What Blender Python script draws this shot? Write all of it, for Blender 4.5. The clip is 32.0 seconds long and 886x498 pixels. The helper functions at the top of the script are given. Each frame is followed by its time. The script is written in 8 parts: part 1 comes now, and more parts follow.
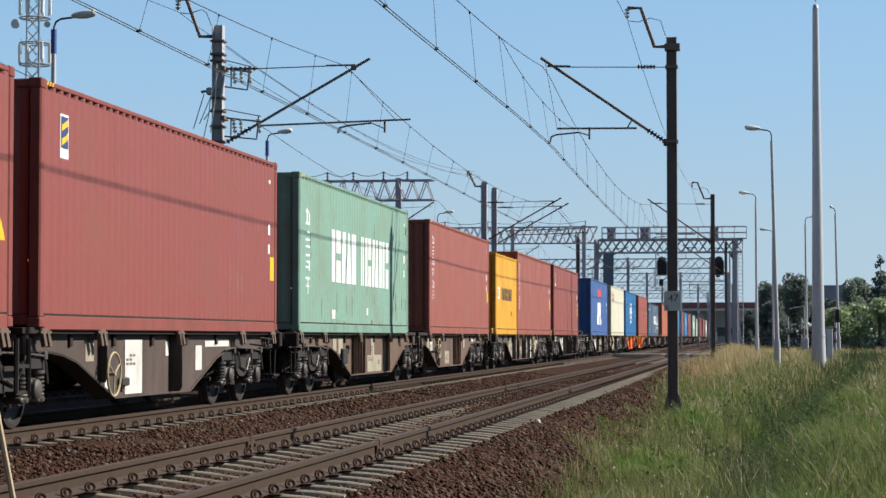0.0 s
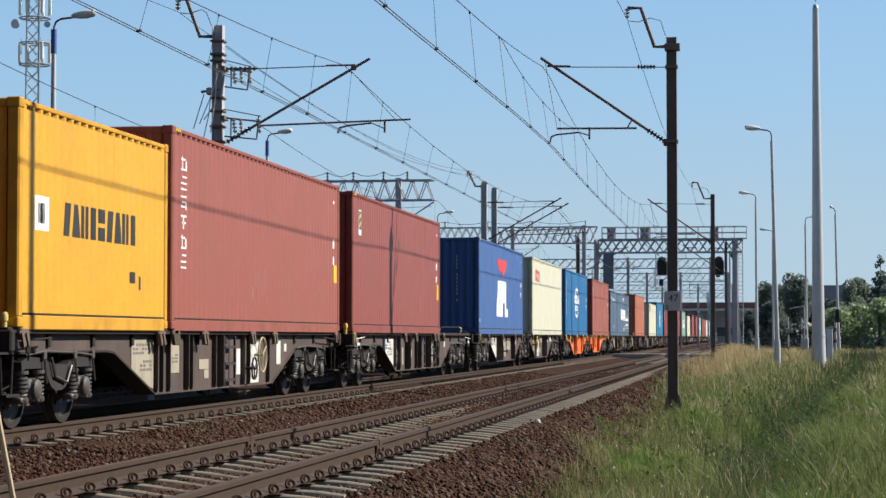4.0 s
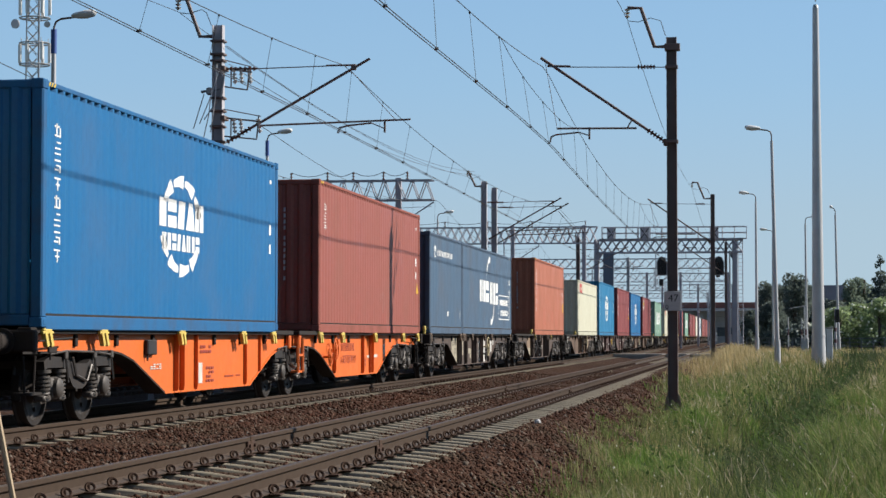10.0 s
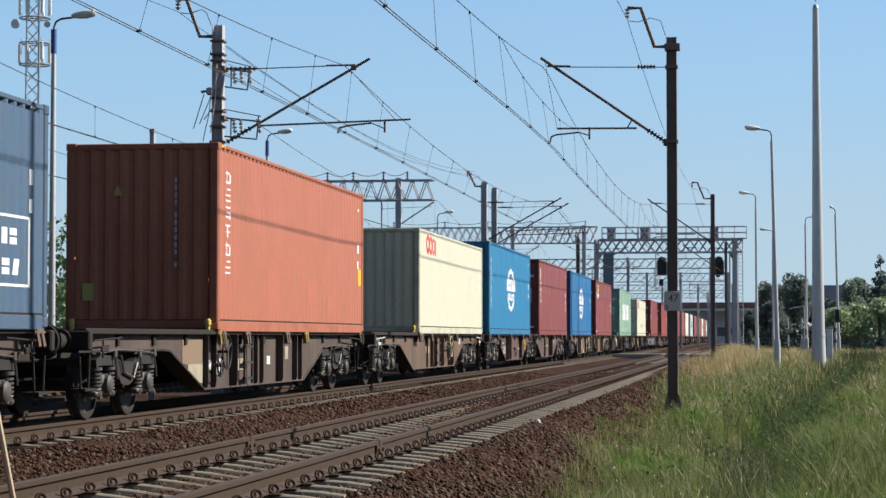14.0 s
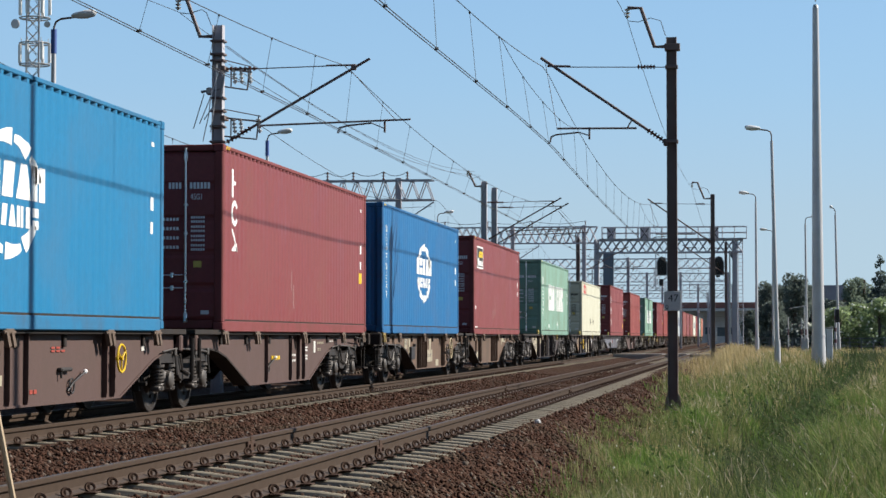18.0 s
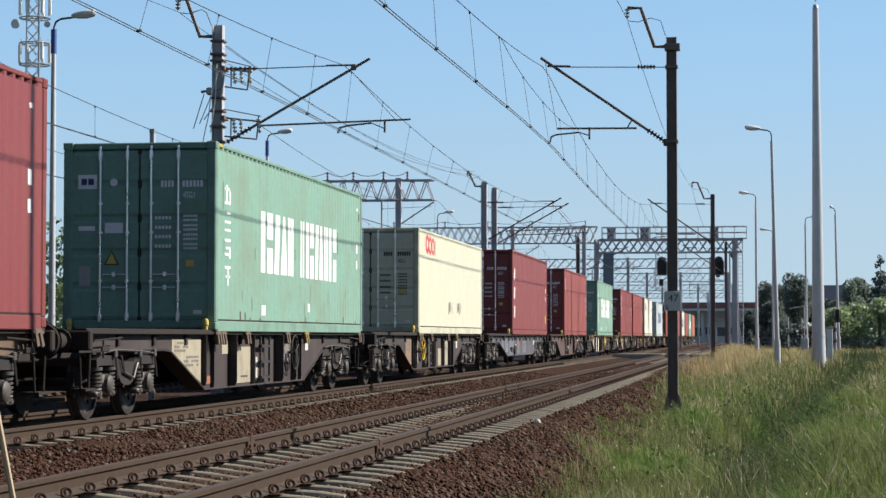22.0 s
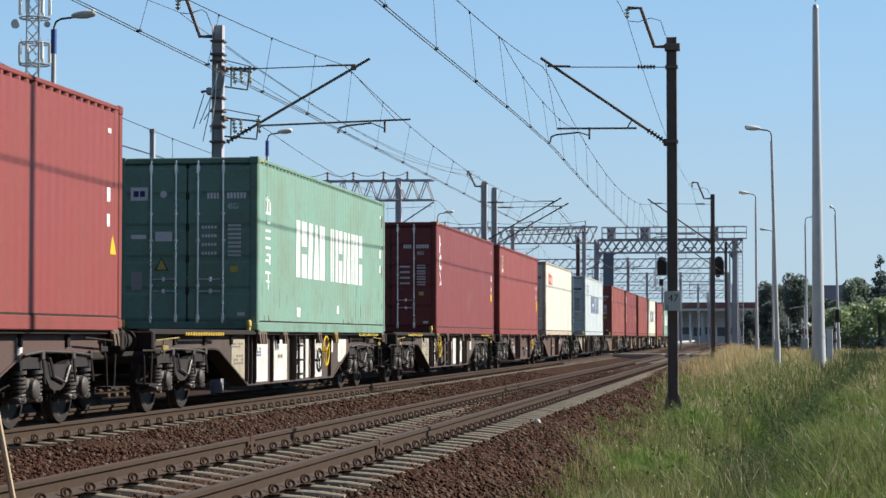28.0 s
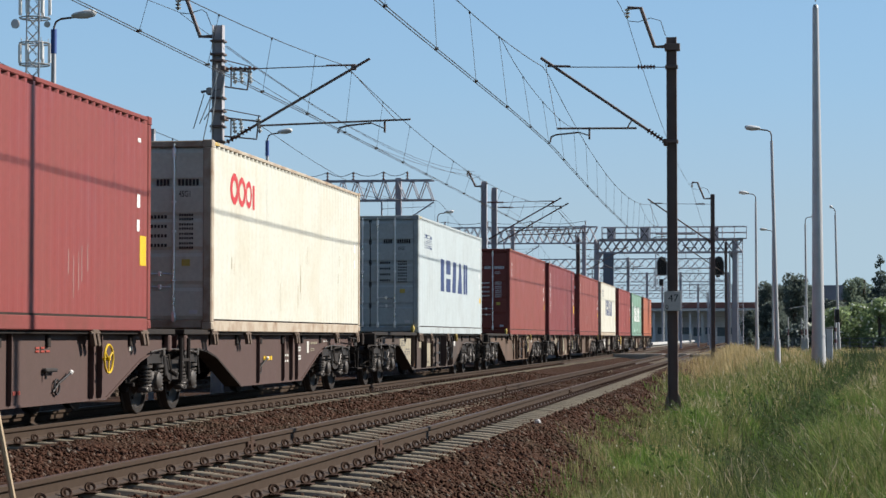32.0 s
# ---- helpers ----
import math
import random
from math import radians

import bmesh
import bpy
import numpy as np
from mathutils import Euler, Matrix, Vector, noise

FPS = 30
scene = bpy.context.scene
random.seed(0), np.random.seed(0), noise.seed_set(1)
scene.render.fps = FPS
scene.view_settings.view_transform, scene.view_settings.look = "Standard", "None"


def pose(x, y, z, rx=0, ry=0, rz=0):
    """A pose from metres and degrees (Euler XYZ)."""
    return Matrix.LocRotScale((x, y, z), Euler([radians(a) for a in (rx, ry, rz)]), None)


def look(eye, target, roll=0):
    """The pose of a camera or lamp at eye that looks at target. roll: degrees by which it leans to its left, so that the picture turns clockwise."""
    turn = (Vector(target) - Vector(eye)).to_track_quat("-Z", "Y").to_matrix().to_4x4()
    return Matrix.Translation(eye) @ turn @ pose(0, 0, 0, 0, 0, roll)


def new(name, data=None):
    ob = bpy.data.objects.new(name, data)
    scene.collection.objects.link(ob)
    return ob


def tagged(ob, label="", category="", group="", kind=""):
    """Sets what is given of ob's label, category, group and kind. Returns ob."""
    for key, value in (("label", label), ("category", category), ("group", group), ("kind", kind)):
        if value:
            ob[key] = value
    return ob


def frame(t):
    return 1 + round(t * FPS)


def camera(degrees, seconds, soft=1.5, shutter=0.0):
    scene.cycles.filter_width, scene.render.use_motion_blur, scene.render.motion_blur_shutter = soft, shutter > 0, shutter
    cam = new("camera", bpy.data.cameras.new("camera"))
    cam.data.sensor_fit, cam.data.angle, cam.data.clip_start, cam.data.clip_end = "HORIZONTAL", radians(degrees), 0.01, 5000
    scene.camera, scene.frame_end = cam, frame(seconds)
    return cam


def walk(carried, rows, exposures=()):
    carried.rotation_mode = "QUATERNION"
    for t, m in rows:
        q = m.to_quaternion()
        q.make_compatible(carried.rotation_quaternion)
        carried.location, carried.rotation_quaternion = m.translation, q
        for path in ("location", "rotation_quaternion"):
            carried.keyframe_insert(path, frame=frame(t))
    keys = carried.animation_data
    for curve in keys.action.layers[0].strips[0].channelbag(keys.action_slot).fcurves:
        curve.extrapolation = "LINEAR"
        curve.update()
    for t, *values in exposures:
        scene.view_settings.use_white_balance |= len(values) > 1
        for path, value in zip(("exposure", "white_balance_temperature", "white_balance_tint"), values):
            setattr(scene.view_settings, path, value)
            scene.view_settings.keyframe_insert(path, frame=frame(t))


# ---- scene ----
# ---- camera: on a tripod beside the near track, rail tops at z = 0, tracks along +y ----
SECONDS = 32.0
cam = camera(23.866, SECONDS, soft=1.5)
EYE, AIM = (0.0, 0.0, 1.07), (-14.571, 98.844, 5.258)
walk(cam, [(0.0, look(EYE, AIM)), (SECONDS, look(EYE, AIM))],
     exposures=[(0.0, 0.70), (3.0, 0.70), (6.0, 0.75), (8.0, 0.74), (9.0, 0.52), (10.0, 0.62), (11.0, 0.70), (14.0, 0.77), (16.0, 0.65), (17.0, 0.48), (18.0, 0.75), (22.0, 0.80), (24.0, 0.72), (25.0, 0.66), (28.0, 0.79), (29.0, 0.71), (30.0, 0.78), (31.0, 0.74), (32.0, 0.63)])

# ---- daylight: clear morning, sun from the right of the line ----
SUN_EL, SUN_AZ = radians(34.4), radians(67.5)
sun_way = Vector((math.sin(SUN_AZ) * math.cos(SUN_EL), math.cos(SUN_AZ) * math.cos(SUN_EL), math.sin(SUN_EL)))
world = bpy.data.worlds.new("sky")
scene.world = world
world.use_nodes = True
wn = world.node_tree.nodes
sky = wn.new("ShaderNodeTexSky")
sky.sky_type, sky.sun_disc = "NISHITA", False
sky.sun_elevation, sky.sun_rotation = SUN_EL, SUN_AZ
sky.air_density, sky.dust_density, sky.ozone_density = 0.55, 0.03, 0.2
wl = world.node_tree.links
# thin haze that thickens evenly towards the horizon all round
wc = wn.new("ShaderNodeTexCoord")
wz = wn.new("ShaderNodeSeparateXYZ")
wl.new(wc.outputs["Generated"], wz.inputs[0])
thick, tone = wn.new("ShaderNodeValToRGB"), wn.new("ShaderNodeValToRGB")
for r_, stops in ((thick, ((0.0, (0.95,) * 3), (0.10, (0.8,) * 3), (0.20, (0.55,) * 3), (0.5, (0.0,) * 3))), (tone, ((0.0, (0.44, 0.585, 0.70)), (0.06, (0.42, 0.585, 0.72)), (0.12, (0.36, 0.60, 0.83)), (0.2, (0.335, 0.63, 0.95))))):
    while len(r_.color_ramp.elements) < 4:
        r_.color_ramp.elements.new(0.5)
    for e_, (p_, c_) in zip(r_.color_ramp.elements, stops):
        e_.position, e_.color = p_, (*c_, 1.0)
    wl.new(wz.outputs["Z"], r_.inputs["Fac"])
lift, veil = wn.new("ShaderNodeMix"), wn.new("ShaderNodeMix")
for m_, kind in ((lift, "MULTIPLY"), (veil, "MIX")):
    m_.data_type, m_.blend_type = "RGBA", kind
lift.inputs[0].default_value, lift.inputs[7].default_value = 1.0, (7.8, 7.8, 7.8, 1.0)
wl.new(tone.outputs["Color"], lift.inputs[6])
# the haze scatters forward: it thins out on the side away from the sun
side_dot, thin, both = wn.new("ShaderNodeVectorMath"), wn.new("ShaderNodeMapRange"), wn.new("ShaderNodeMath")
side_dot.operation, both.operation = "DOT_PRODUCT", "MULTIPLY"
side_dot.inputs[1].default_value = (math.sin(SUN_AZ), math.cos(SUN_AZ), 0.0)
thin.interpolation_type = "SMOOTHSTEP"
for key, val in (("From Min", -0.75), ("From Max", -0.02), ("To Min", 0.0), ("To Max", 1.0)):
    thin.inputs[key].default_value = val
wl.new(wc.outputs["Generated"], side_dot.inputs[0])
wl.new(side_dot.outputs["Value"], thin.inputs["Value"])
wl.new(thick.outputs["Color"], both.inputs[0])
wl.new(thin.outputs[0], both.inputs[1])
wl.new(both.outputs[0], veil.inputs[0])
wl.new(sky.outputs["Color"], veil.inputs[6])
wl.new(lift.outputs[2], veil.inputs[7])
wl.new(veil.outputs[2], wn["Background"].inputs["Color"])
wn["Background"].inputs["Strength"].default_value = 0.078
sun_data = bpy.data.lights.new("sun", "SUN")
sun_data.energy, sun_data.angle, sun_data.color = 5.0, radians(0.53), (1.0, 0.94, 0.86)
sun = new("sun", sun_data)
sun.matrix_basis = look(sun_way * 200, (0, 0, 0))


# ---- mesh building ----
class Build:
    """Collects vertices and faces of one mesh."""

    def __init__(self):
        self.v, self.f = [], []

    def add(self, verts, faces):
        n = len(self.v)
        self.v += [tuple(p) for p in verts]
        self.f += [tuple(i + n for i in q) for q in faces]
        return self

    def box(self, x0, x1, y0, y1, z0, z1, c=0.0, turn=None):
        """A box between the given planes, its edges chamfered by c."""
        mid, h = ((x0 + x1) / 2, (y0 + y1) / 2, (z0 + z1) / 2), (abs(x1 - x0) / 2, abs(y1 - y0) / 2, abs(z1 - z0) / 2)
        if c <= 0:
            vs = [(sx * h[0], sy * h[1], sz * h[2]) for sx in (-1, 1) for sy in (-1, 1) for sz in (-1, 1)]
            fs = [(0, 1, 3, 2), (4, 6, 7, 5), (0, 4, 5, 1), (2, 3, 7, 6), (0, 2, 6, 4), (1, 5, 7, 3)]
        else:
            c = min(c, min(h) * 0.8)
            vs, idx = [], {}
            for sx in (-1, 1):
                for sy in (-1, 1):
                    for sz in (-1, 1):
                        for a in range(3):
                            p = [sx * h[0], sy * h[1], sz * h[2]]
                            for b in range(3):
                                if b != a:
                                    p[b] -= (sx, sy, sz)[b] * c
                            idx[sx, sy, sz, a] = len(vs)
                            vs.append(tuple(p))
            fs = []
            for a in range(3):
                b, d = (a + 1) % 3, (a + 2) % 3
                for s in (-1, 1):
                    q = []
                    for sb, sd in ((-1, -1), (1, -1), (1, 1), (-1, 1)):
                        k = [0, 0, 0]
                        k[a], k[b], k[d] = s, sb, sd
                        q.append(idx[k[0], k[1], k[2], a])
                    fs.append(tuple(q) if s > 0 else tuple(reversed(q)))
                for sb in (-1, 1):
                    for sd in (-1, 1):
                        q = []
                        for s in (-1, 1):
                            k = [0, 0, 0]
                            k[a], k[b], k[d] = s, sb, sd
                            q.append((idx[k[0], k[1], k[2], b], idx[k[0], k[1], k[2], d]))
                        r = (q[0][0], q[0][1], q[1][1], q[1][0])
                        fs.append(r if sb * sd > 0 else tuple(reversed(r)))
            for sx in (-1, 1):
                for sy in (-1, 1):
                    for sz in (-1, 1):
                        t = tuple(idx[sx, sy, sz, a] for a in range(3))
                        fs.append(t if sx * sy * sz > 0 else tuple(reversed(t)))
        m = Matrix.Translation(mid) @ (turn.to_4x4() if turn else Matrix())
        return self.add([m @ Vector(p) for p in vs], fs)

    def rod(self, p, q, r, r2=None, n=8, caps=True):
        """A round bar from p to q."""
        p, q = Vector(p), Vector(q)
        r2 = r if r2 is None else r2
        w = (q - p).normalized()
        u = w.cross((0, 0, 1) if abs(w.z) < 0.9 else (1, 0, 0)).normalized()
        s = w.cross(u)
        vs = [c + (u * math.cos(2 * math.pi * i / n) + s * math.sin(2 * math.pi * i / n)) * k for c, k in ((p, r), (q, r2)) for i in range(n)]
        fs = [(i, i + n, (i + 1) % n + n, (i + 1) % n) for i in range(n)]
        if caps:
            fs += [tuple(range(n)), tuple(reversed(range(n, 2 * n)))]
        return self.add(vs, fs)

    def path(self, pts, r, n=6):
        """A round bar along points, with mitred joints."""
        pts = [Vector(p) for p in pts]
        ring, vs = None, []
        u = None
        for i, p in enumerate(pts):
            w = (pts[min(i + 1, len(pts) - 1)] - pts[max(i - 1, 0)]).normalized()
            if u is None:
                u = w.cross((0, 0, 1) if abs(w.z) < 0.9 else (1, 0, 0)).normalized()
            else:
                u = (u - w * u.dot(w)).normalized()
            s = w.cross(u)
            vs += [p + (u * math.cos(2 * math.pi * k / n) + s * math.sin(2 * math.pi * k / n)) * r for k in range(n)]
        fs = [(i * n + k, (i + 1) * n + k, (i + 1) * n + (k + 1) % n, i * n + (k + 1) % n) for i in range(len(pts) - 1) for k in range(n)]
        fs += [tuple(range(n)), tuple(reversed(range(len(vs) - n, len(vs))))]
        return self.add(vs, fs)

    def disc_stack(self, centre, axis, rings, n=24):
        """A turned body: rings of (place along the axis, radius)."""
        c, w = Vector(centre), Vector(axis).normalized()
        u = w.cross((0, 0, 1) if abs(w.z) < 0.9 else (1, 0, 0)).normalized()
        s = w.cross(u)
        vs = [c + w * a + (u * math.cos(2 * math.pi * k / n) + s * math.sin(2 * math.pi * k / n)) * r for a, r in rings for k in range(n)]
        fs = [(i * n + k, (i + 1) * n + k, (i + 1) * n + (k + 1) % n, i * n + (k + 1) % n) for i in range(len(rings) - 1) for k in range(n)]
        fs += [tuple(range(n)), tuple(reversed(range(len(vs) - n, len(vs))))]
        return self.add(vs, fs)

    def prism(self, poly, x0, x1, plane="yz"):
        """A flat polygon given in the plane, drawn out between x0 and x1 along the third axis."""
        put = {"yz": lambda a, b, c: (c, a, b), "xz": lambda a, b, c: (a, c, b), "xy": lambda a, b, c: (a, b, c)}[plane]
        n = len(poly)
        vs = [put(a, b, x0) for a, b in poly] + [put(a, b, x1) for a, b in poly]
        fs = [(i, (i + 1) % n, (i + 1) % n + n, i + n) for i in range(n)] + [tuple(reversed(range(n))), tuple(range(n, 2 * n))]
        return self.add(vs, fs)

    def ring(self, c, axis, R, r, n=20, m=6):
        c, w = Vector(c), Vector(axis).normalized()
        u = w.cross((0, 0, 1) if abs(w.z) < 0.9 else (1, 0, 0)).normalized()
        s = w.cross(u)
        vs = []
        for i in range(n):
            a = 2 * math.pi * i / n
            e = u * math.cos(a) + s * math.sin(a)
            vs += [c + e * (R + r * math.cos(2 * math.pi * k / m)) + w * r * math.sin(2 * math.pi * k / m) for k in range(m)]
        fs = [(i * m + k, ((i + 1) % n) * m + k, ((i + 1) % n) * m + (k + 1) % m, i * m + (k + 1) % m) for i in range(n) for k in range(m)]
        return self.add(vs, fs)

    def mesh(self, name, mat, smooth=False):
        me = bpy.data.meshes.new(name)
        me.from_pydata(self.v, [], self.f)
        bm = bmesh.new()
        bm.from_mesh(me)
        bmesh.ops.recalc_face_normals(bm, faces=bm.faces)
        bm.to_mesh(me)
        bm.free()
        me.materials.append(mat)
        if smooth:
            me.polygons.foreach_set("use_smooth", [True] * len(me.polygons))
            me.set_sharp_from_angle(angle=radians(40))
        return me


def part(name, built, mat, parent=None, label="", at=None, smooth=False):
    """One mesh object, under a thing or a part."""
    me = built if isinstance(built, bpy.types.Mesh) else built.mesh(name, mat, smooth)
    ob = new(name, me)
    if parent is not None:
        ob.parent = parent
    if at is not None:
        ob.matrix_basis = at if isinstance(at, Matrix) else Matrix.Translation(at)
    return tagged(ob, label=label)


def thing(name, label, category, at=None, group="", kind=""):
    ob = tagged(new(name), label, category, group, kind)
    if at is not None:
        ob.matrix_basis = at if isinstance(at, Matrix) else Matrix.Translation(at)
    return ob


# ---- materials ----
def material(name, build):
    m = bpy.data.materials.new(name)
    m.use_nodes = True
    nt = m.node_tree
    build(nt, nt.nodes["Principled BSDF"])
    return m


def node(nt, kind, **kw):
    n = nt.nodes.new(kind)
    for k, v in kw.items():
        n.inputs[k.replace("_", " ")].default_value = v
    return n


def noise_at(nt, scale, detail=4.0, coord="Object", stretch=None, rough=0.55):
    tc = nt.nodes.new("ShaderNodeTexCoord")
    src = tc.outputs[coord]
    if stretch:
        mp = nt.nodes.new("ShaderNodeMapping")
        mp.inputs["Scale"].default_value = stretch
        nt.links.new(src, mp.inputs["Vector"])
        src = mp.outputs["Vector"]
    n = node(nt, "ShaderNodeTexNoise", Scale=scale, Detail=detail, Roughness=rough)
    nt.links.new(src, n.inputs["Vector"])
    return n.outputs["Fac"]


def ramp(nt, fac, stops):
    r = nt.nodes.new("ShaderNodeValToRGB")
    els = r.color_ramp.elements
    while len(els) < len(stops):
        els.new(0.5)
    for e, (p, c) in zip(els, stops):
        e.position, e.color = p, (*c, 1) if len(c) == 3 else c
    nt.links.new(fac, r.inputs["Fac"])
    return r.outputs["Color"]


def mix(nt, fac, a, b, kind="MIX"):
    m = nt.nodes.new("ShaderNodeMix")
    m.data_type, m.blend_type = "RGBA", kind
    for sock, val in ((m.inputs[0], fac), (m.inputs[6], a), (m.inputs[7], b)):
        if isinstance(val, bpy.types.NodeSocket):
            nt.links.new(val, sock)
        elif isinstance(val, (int, float)):
            sock.default_value = val
        else:
            sock.default_value = (*val, 1) if len(val) == 3 else val
    return m.outputs[2]


def bump(nt, bsdf, fac, strength, dist):
    b = node(nt, "ShaderNodeBump", Strength=strength, Distance=dist)
    nt.links.new(fac, b.inputs["Height"])
    nt.links.new(b.outputs["Normal"], bsdf.inputs["Normal"])


def worn(name, base, rough=0.55, metal=0.0, dirt=(0.09, 0.07, 0.055), amount=0.35, scale=1.5, streak=True, relief=0.15, gloss=0.3):
    """Painted or weathered surface: base colour, stains, run-down streaks and fine grain."""

    def build(nt, b):
        big = noise_at(nt, scale, 5.0)
        fine = noise_at(nt, scale * 22, 3.0)
        col = mix(nt, ramp(nt, fine, [(0.3, (0, 0, 0)), (0.75, (1, 1, 1))]), tuple(c * 0.90 for c in base), tuple(min(c * 1.06, 0.9) for c in base))
        stain = ramp(nt, big, [(0.45, (0, 0, 0)), (0.8, (amount,) * 3)])
        col = mix(nt, stain, col, dirt)
        if streak:
            run = noise_at(nt, 5.0, 3.0, stretch=(1.6, 1.6, 0.12))
            col = mix(nt, ramp(nt, run, [(0.56, (0, 0, 0)), (0.82, (amount * 0.9,) * 3)]), col, tuple(0.5 * c + 0.5 * d for c, d in zip(base, dirt)))
        nt.links.new(col, b.inputs["Base Color"])
        rr = ramp(nt, big, [(0.3, (rough - 0.08,) * 3), (0.7, (min(rough + 0.15, 1),) * 3)])
        nt.links.new(rr, b.inputs["Roughness"])
        b.inputs["Metallic"].default_value = metal
        b.inputs["Specular IOR Level"].default_value = gloss
        if relief:
            bump(nt, b, fine, relief, 0.004)

    return material(name, build)


PAINTS, COLOURS = {}, {}


def paint(name, colour, amount=0.3, rough=0.46, dirt=(0.10, 0.075, 0.055)):
    COLOURS[name] = colour
    if name not in PAINTS:
        PAINTS[name] = worn("paint_" + name, colour, rough, 0.0, dirt, amount, 0.7, True, 0.05, 0.3)
    return PAINTS[name]


STEEL_DARK = worn("dark_steel", (0.028, 0.027, 0.029), 0.6, 0.2, (0.07, 0.05, 0.035), 0.5, 2.0)
MAST_STEEL = worn("mast_steel", (0.15, 0.115, 0.105), 0.6, 0.0, (0.10, 0.07, 0.05), 0.4, 1.5)
GALV = worn("galvanised_steel", (0.336, 0.344, 0.352), 0.45, 0.7, (0.25, 0.23, 0.2), 0.3, 3.0)
WIRE = worn("copper_wire", (0.06, 0.055, 0.05), 0.5, 0.5, (0.05, 0.07, 0.06), 0.3, 3.0, False)
WHITE_POST = worn("white_painted_post", (0.496, 0.496, 0.48), 0.5, 0.0, (0.25, 0.22, 0.18), 0.3, 1.0)
MAST_LIGHT = worn("pale_mast_steel", (0.42, 0.42, 0.45), 0.55, 0.1, (0.16, 0.12, 0.09), 0.45, 1.5)
RUBBER = worn("black_rubber", (0.02, 0.02, 0.02), 0.7, 0.0, (0.06, 0.05, 0.04), 0.4, 3.0, False)
CONCRETE = worn("concrete", (0.288, 0.272, 0.24), 0.85, 0.0, (0.16, 0.12, 0.09), 0.5, 2.0, True, 0.3)
WHITE_MARK = worn("white_marking", (0.72, 0.72, 0.70), 0.5, 0.0, (0.35, 0.3, 0.25), 0.35, 1.5)
BLACK_MARK = worn("black_marking", (0.02, 0.02, 0.02), 0.5, 0.0, (0.06, 0.05, 0.04), 0.3, 1.5)
YELLOW_MARK = worn("yellow_marking", (0.64, 0.416, 0.016), 0.5, 0.0, (0.25, 0.15, 0.05), 0.2, 1.5)
RED_MARK = worn("red_marking", (0.496, 0.04, 0.048), 0.5, 0.0, (0.3, 0.1, 0.08), 0.25, 1.5)
NAVY_MARK = worn("navy_marking", (0.03, 0.05, 0.14), 0.5, 0.0, (0.1, 0.1, 0.1), 0.25, 1.5)
POST_STEEL = worn("galvanised_post", (0.47, 0.47, 0.475), 0.42, 0.2, (0.25, 0.23, 0.21), 0.3, 1.0, True, 0.05, 0.4)
GLASSY = worn("lamp_glass", (0.62, 0.63, 0.62), 0.15, 0.0, (0.4, 0.4, 0.38), 0.2, 4.0, False, 0)


# ---- ground ----
def step(a, b, t):
    t = min(max((t - a) / (b - a), 0.0), 1.0)
    return t * t * (3 - 2 * t)


def ditch_x(y):
    """Middle of the ditch, a strip of rank growth coloured dark for its shade."""
    return np.interp(y, [24, 33, 48, 64, 98, 134], [-0.1, 0.1, 0.55, 1.7, 4.4, 7.7]) + 0.2 * np.sin(y * 0.31) + 0.09 * np.sin(y * 0.83)


def ditch(x, y):
    return math.exp(-(((x - float(ditch_x(y))) / 0.75) ** 2)) * step(20, 44, y) * (1 - step(100, 122, y))


def ground_z(x, y):
    """Height of the verge right of the line, and of the flat land round it."""
    z = -0.80 + 0.62 * step(50, 122, y) - 1.0 * ditch(x, y)
    z += 0.06 * noise.noise((x * 0.35, y * 0.2, 0)) + 0.025 * noise.noise((x * 1.3, y * 0.9, 3))
    if x < -1.6:
        z = z + (-1.1 - z) * step(-1.6, -2.6, x) if x > -24.0 else -1.1 + 0.6 * step(-24.0, -26.5, x)
    return z


def earth(nt, b):
    big, fine = noise_at(nt, 0.25, 5.0), noise_at(nt, 6.0, 5.0)
    col = mix(nt, ramp(nt, big, [(0.35, (0, 0, 0)), (0.7, (1, 1, 1))]), (0.04, 0.055, 0.018), (0.08, 0.072, 0.032))
    col = mix(nt, ramp(nt, fine, [(0.4, (0, 0, 0)), (0.75, (0.7, 0.7, 0.7))]), col, (0.045, 0.04, 0.022))
    nt.links.new(col, b.inputs["Base Color"])
    b.inputs["Roughness"].default_value, b.inputs["Specular IOR Level"].default_value = 0.95, 0.04
    bump(nt, b, fine, 0.8, 0.06)


EARTH = material("grassy_earth", earth)


def sheet(xs, ys, height):
    g = Build()
    for y in ys:
        for x in xs:
            g.v.append((x, y, height(x, y)))
    n = len(xs)
    g.f = [(j * n + i, j * n + i + 1, (j + 1) * n + i + 1, (j + 1) * n + i) for j in range(len(ys) - 1) for i in range(n - 1)]
    return g


xs = [-2600, -900, -300, -120, -60, -35, -26.5, -25.5, -24, -20, -14, -8, -3] + [-2.6 + 0.25 * i for i in range(57)] + [12.5, 14, 17, 22, 30, 45, 80, 200, 600, 2600]
ys = [-300, -100, -40, -10, 0, 6] + [10 + 0.8 * i for i in range(140)] + [124, 130, 140, 155, 175, 200, 240, 300, 400, 600, 1200, 2600, 4800]
ground = tagged(part("ground", sheet(xs, ys, ground_z), EARTH, smooth=True), "rough grassy earth falling away from the railway", "ground", kind="structure")


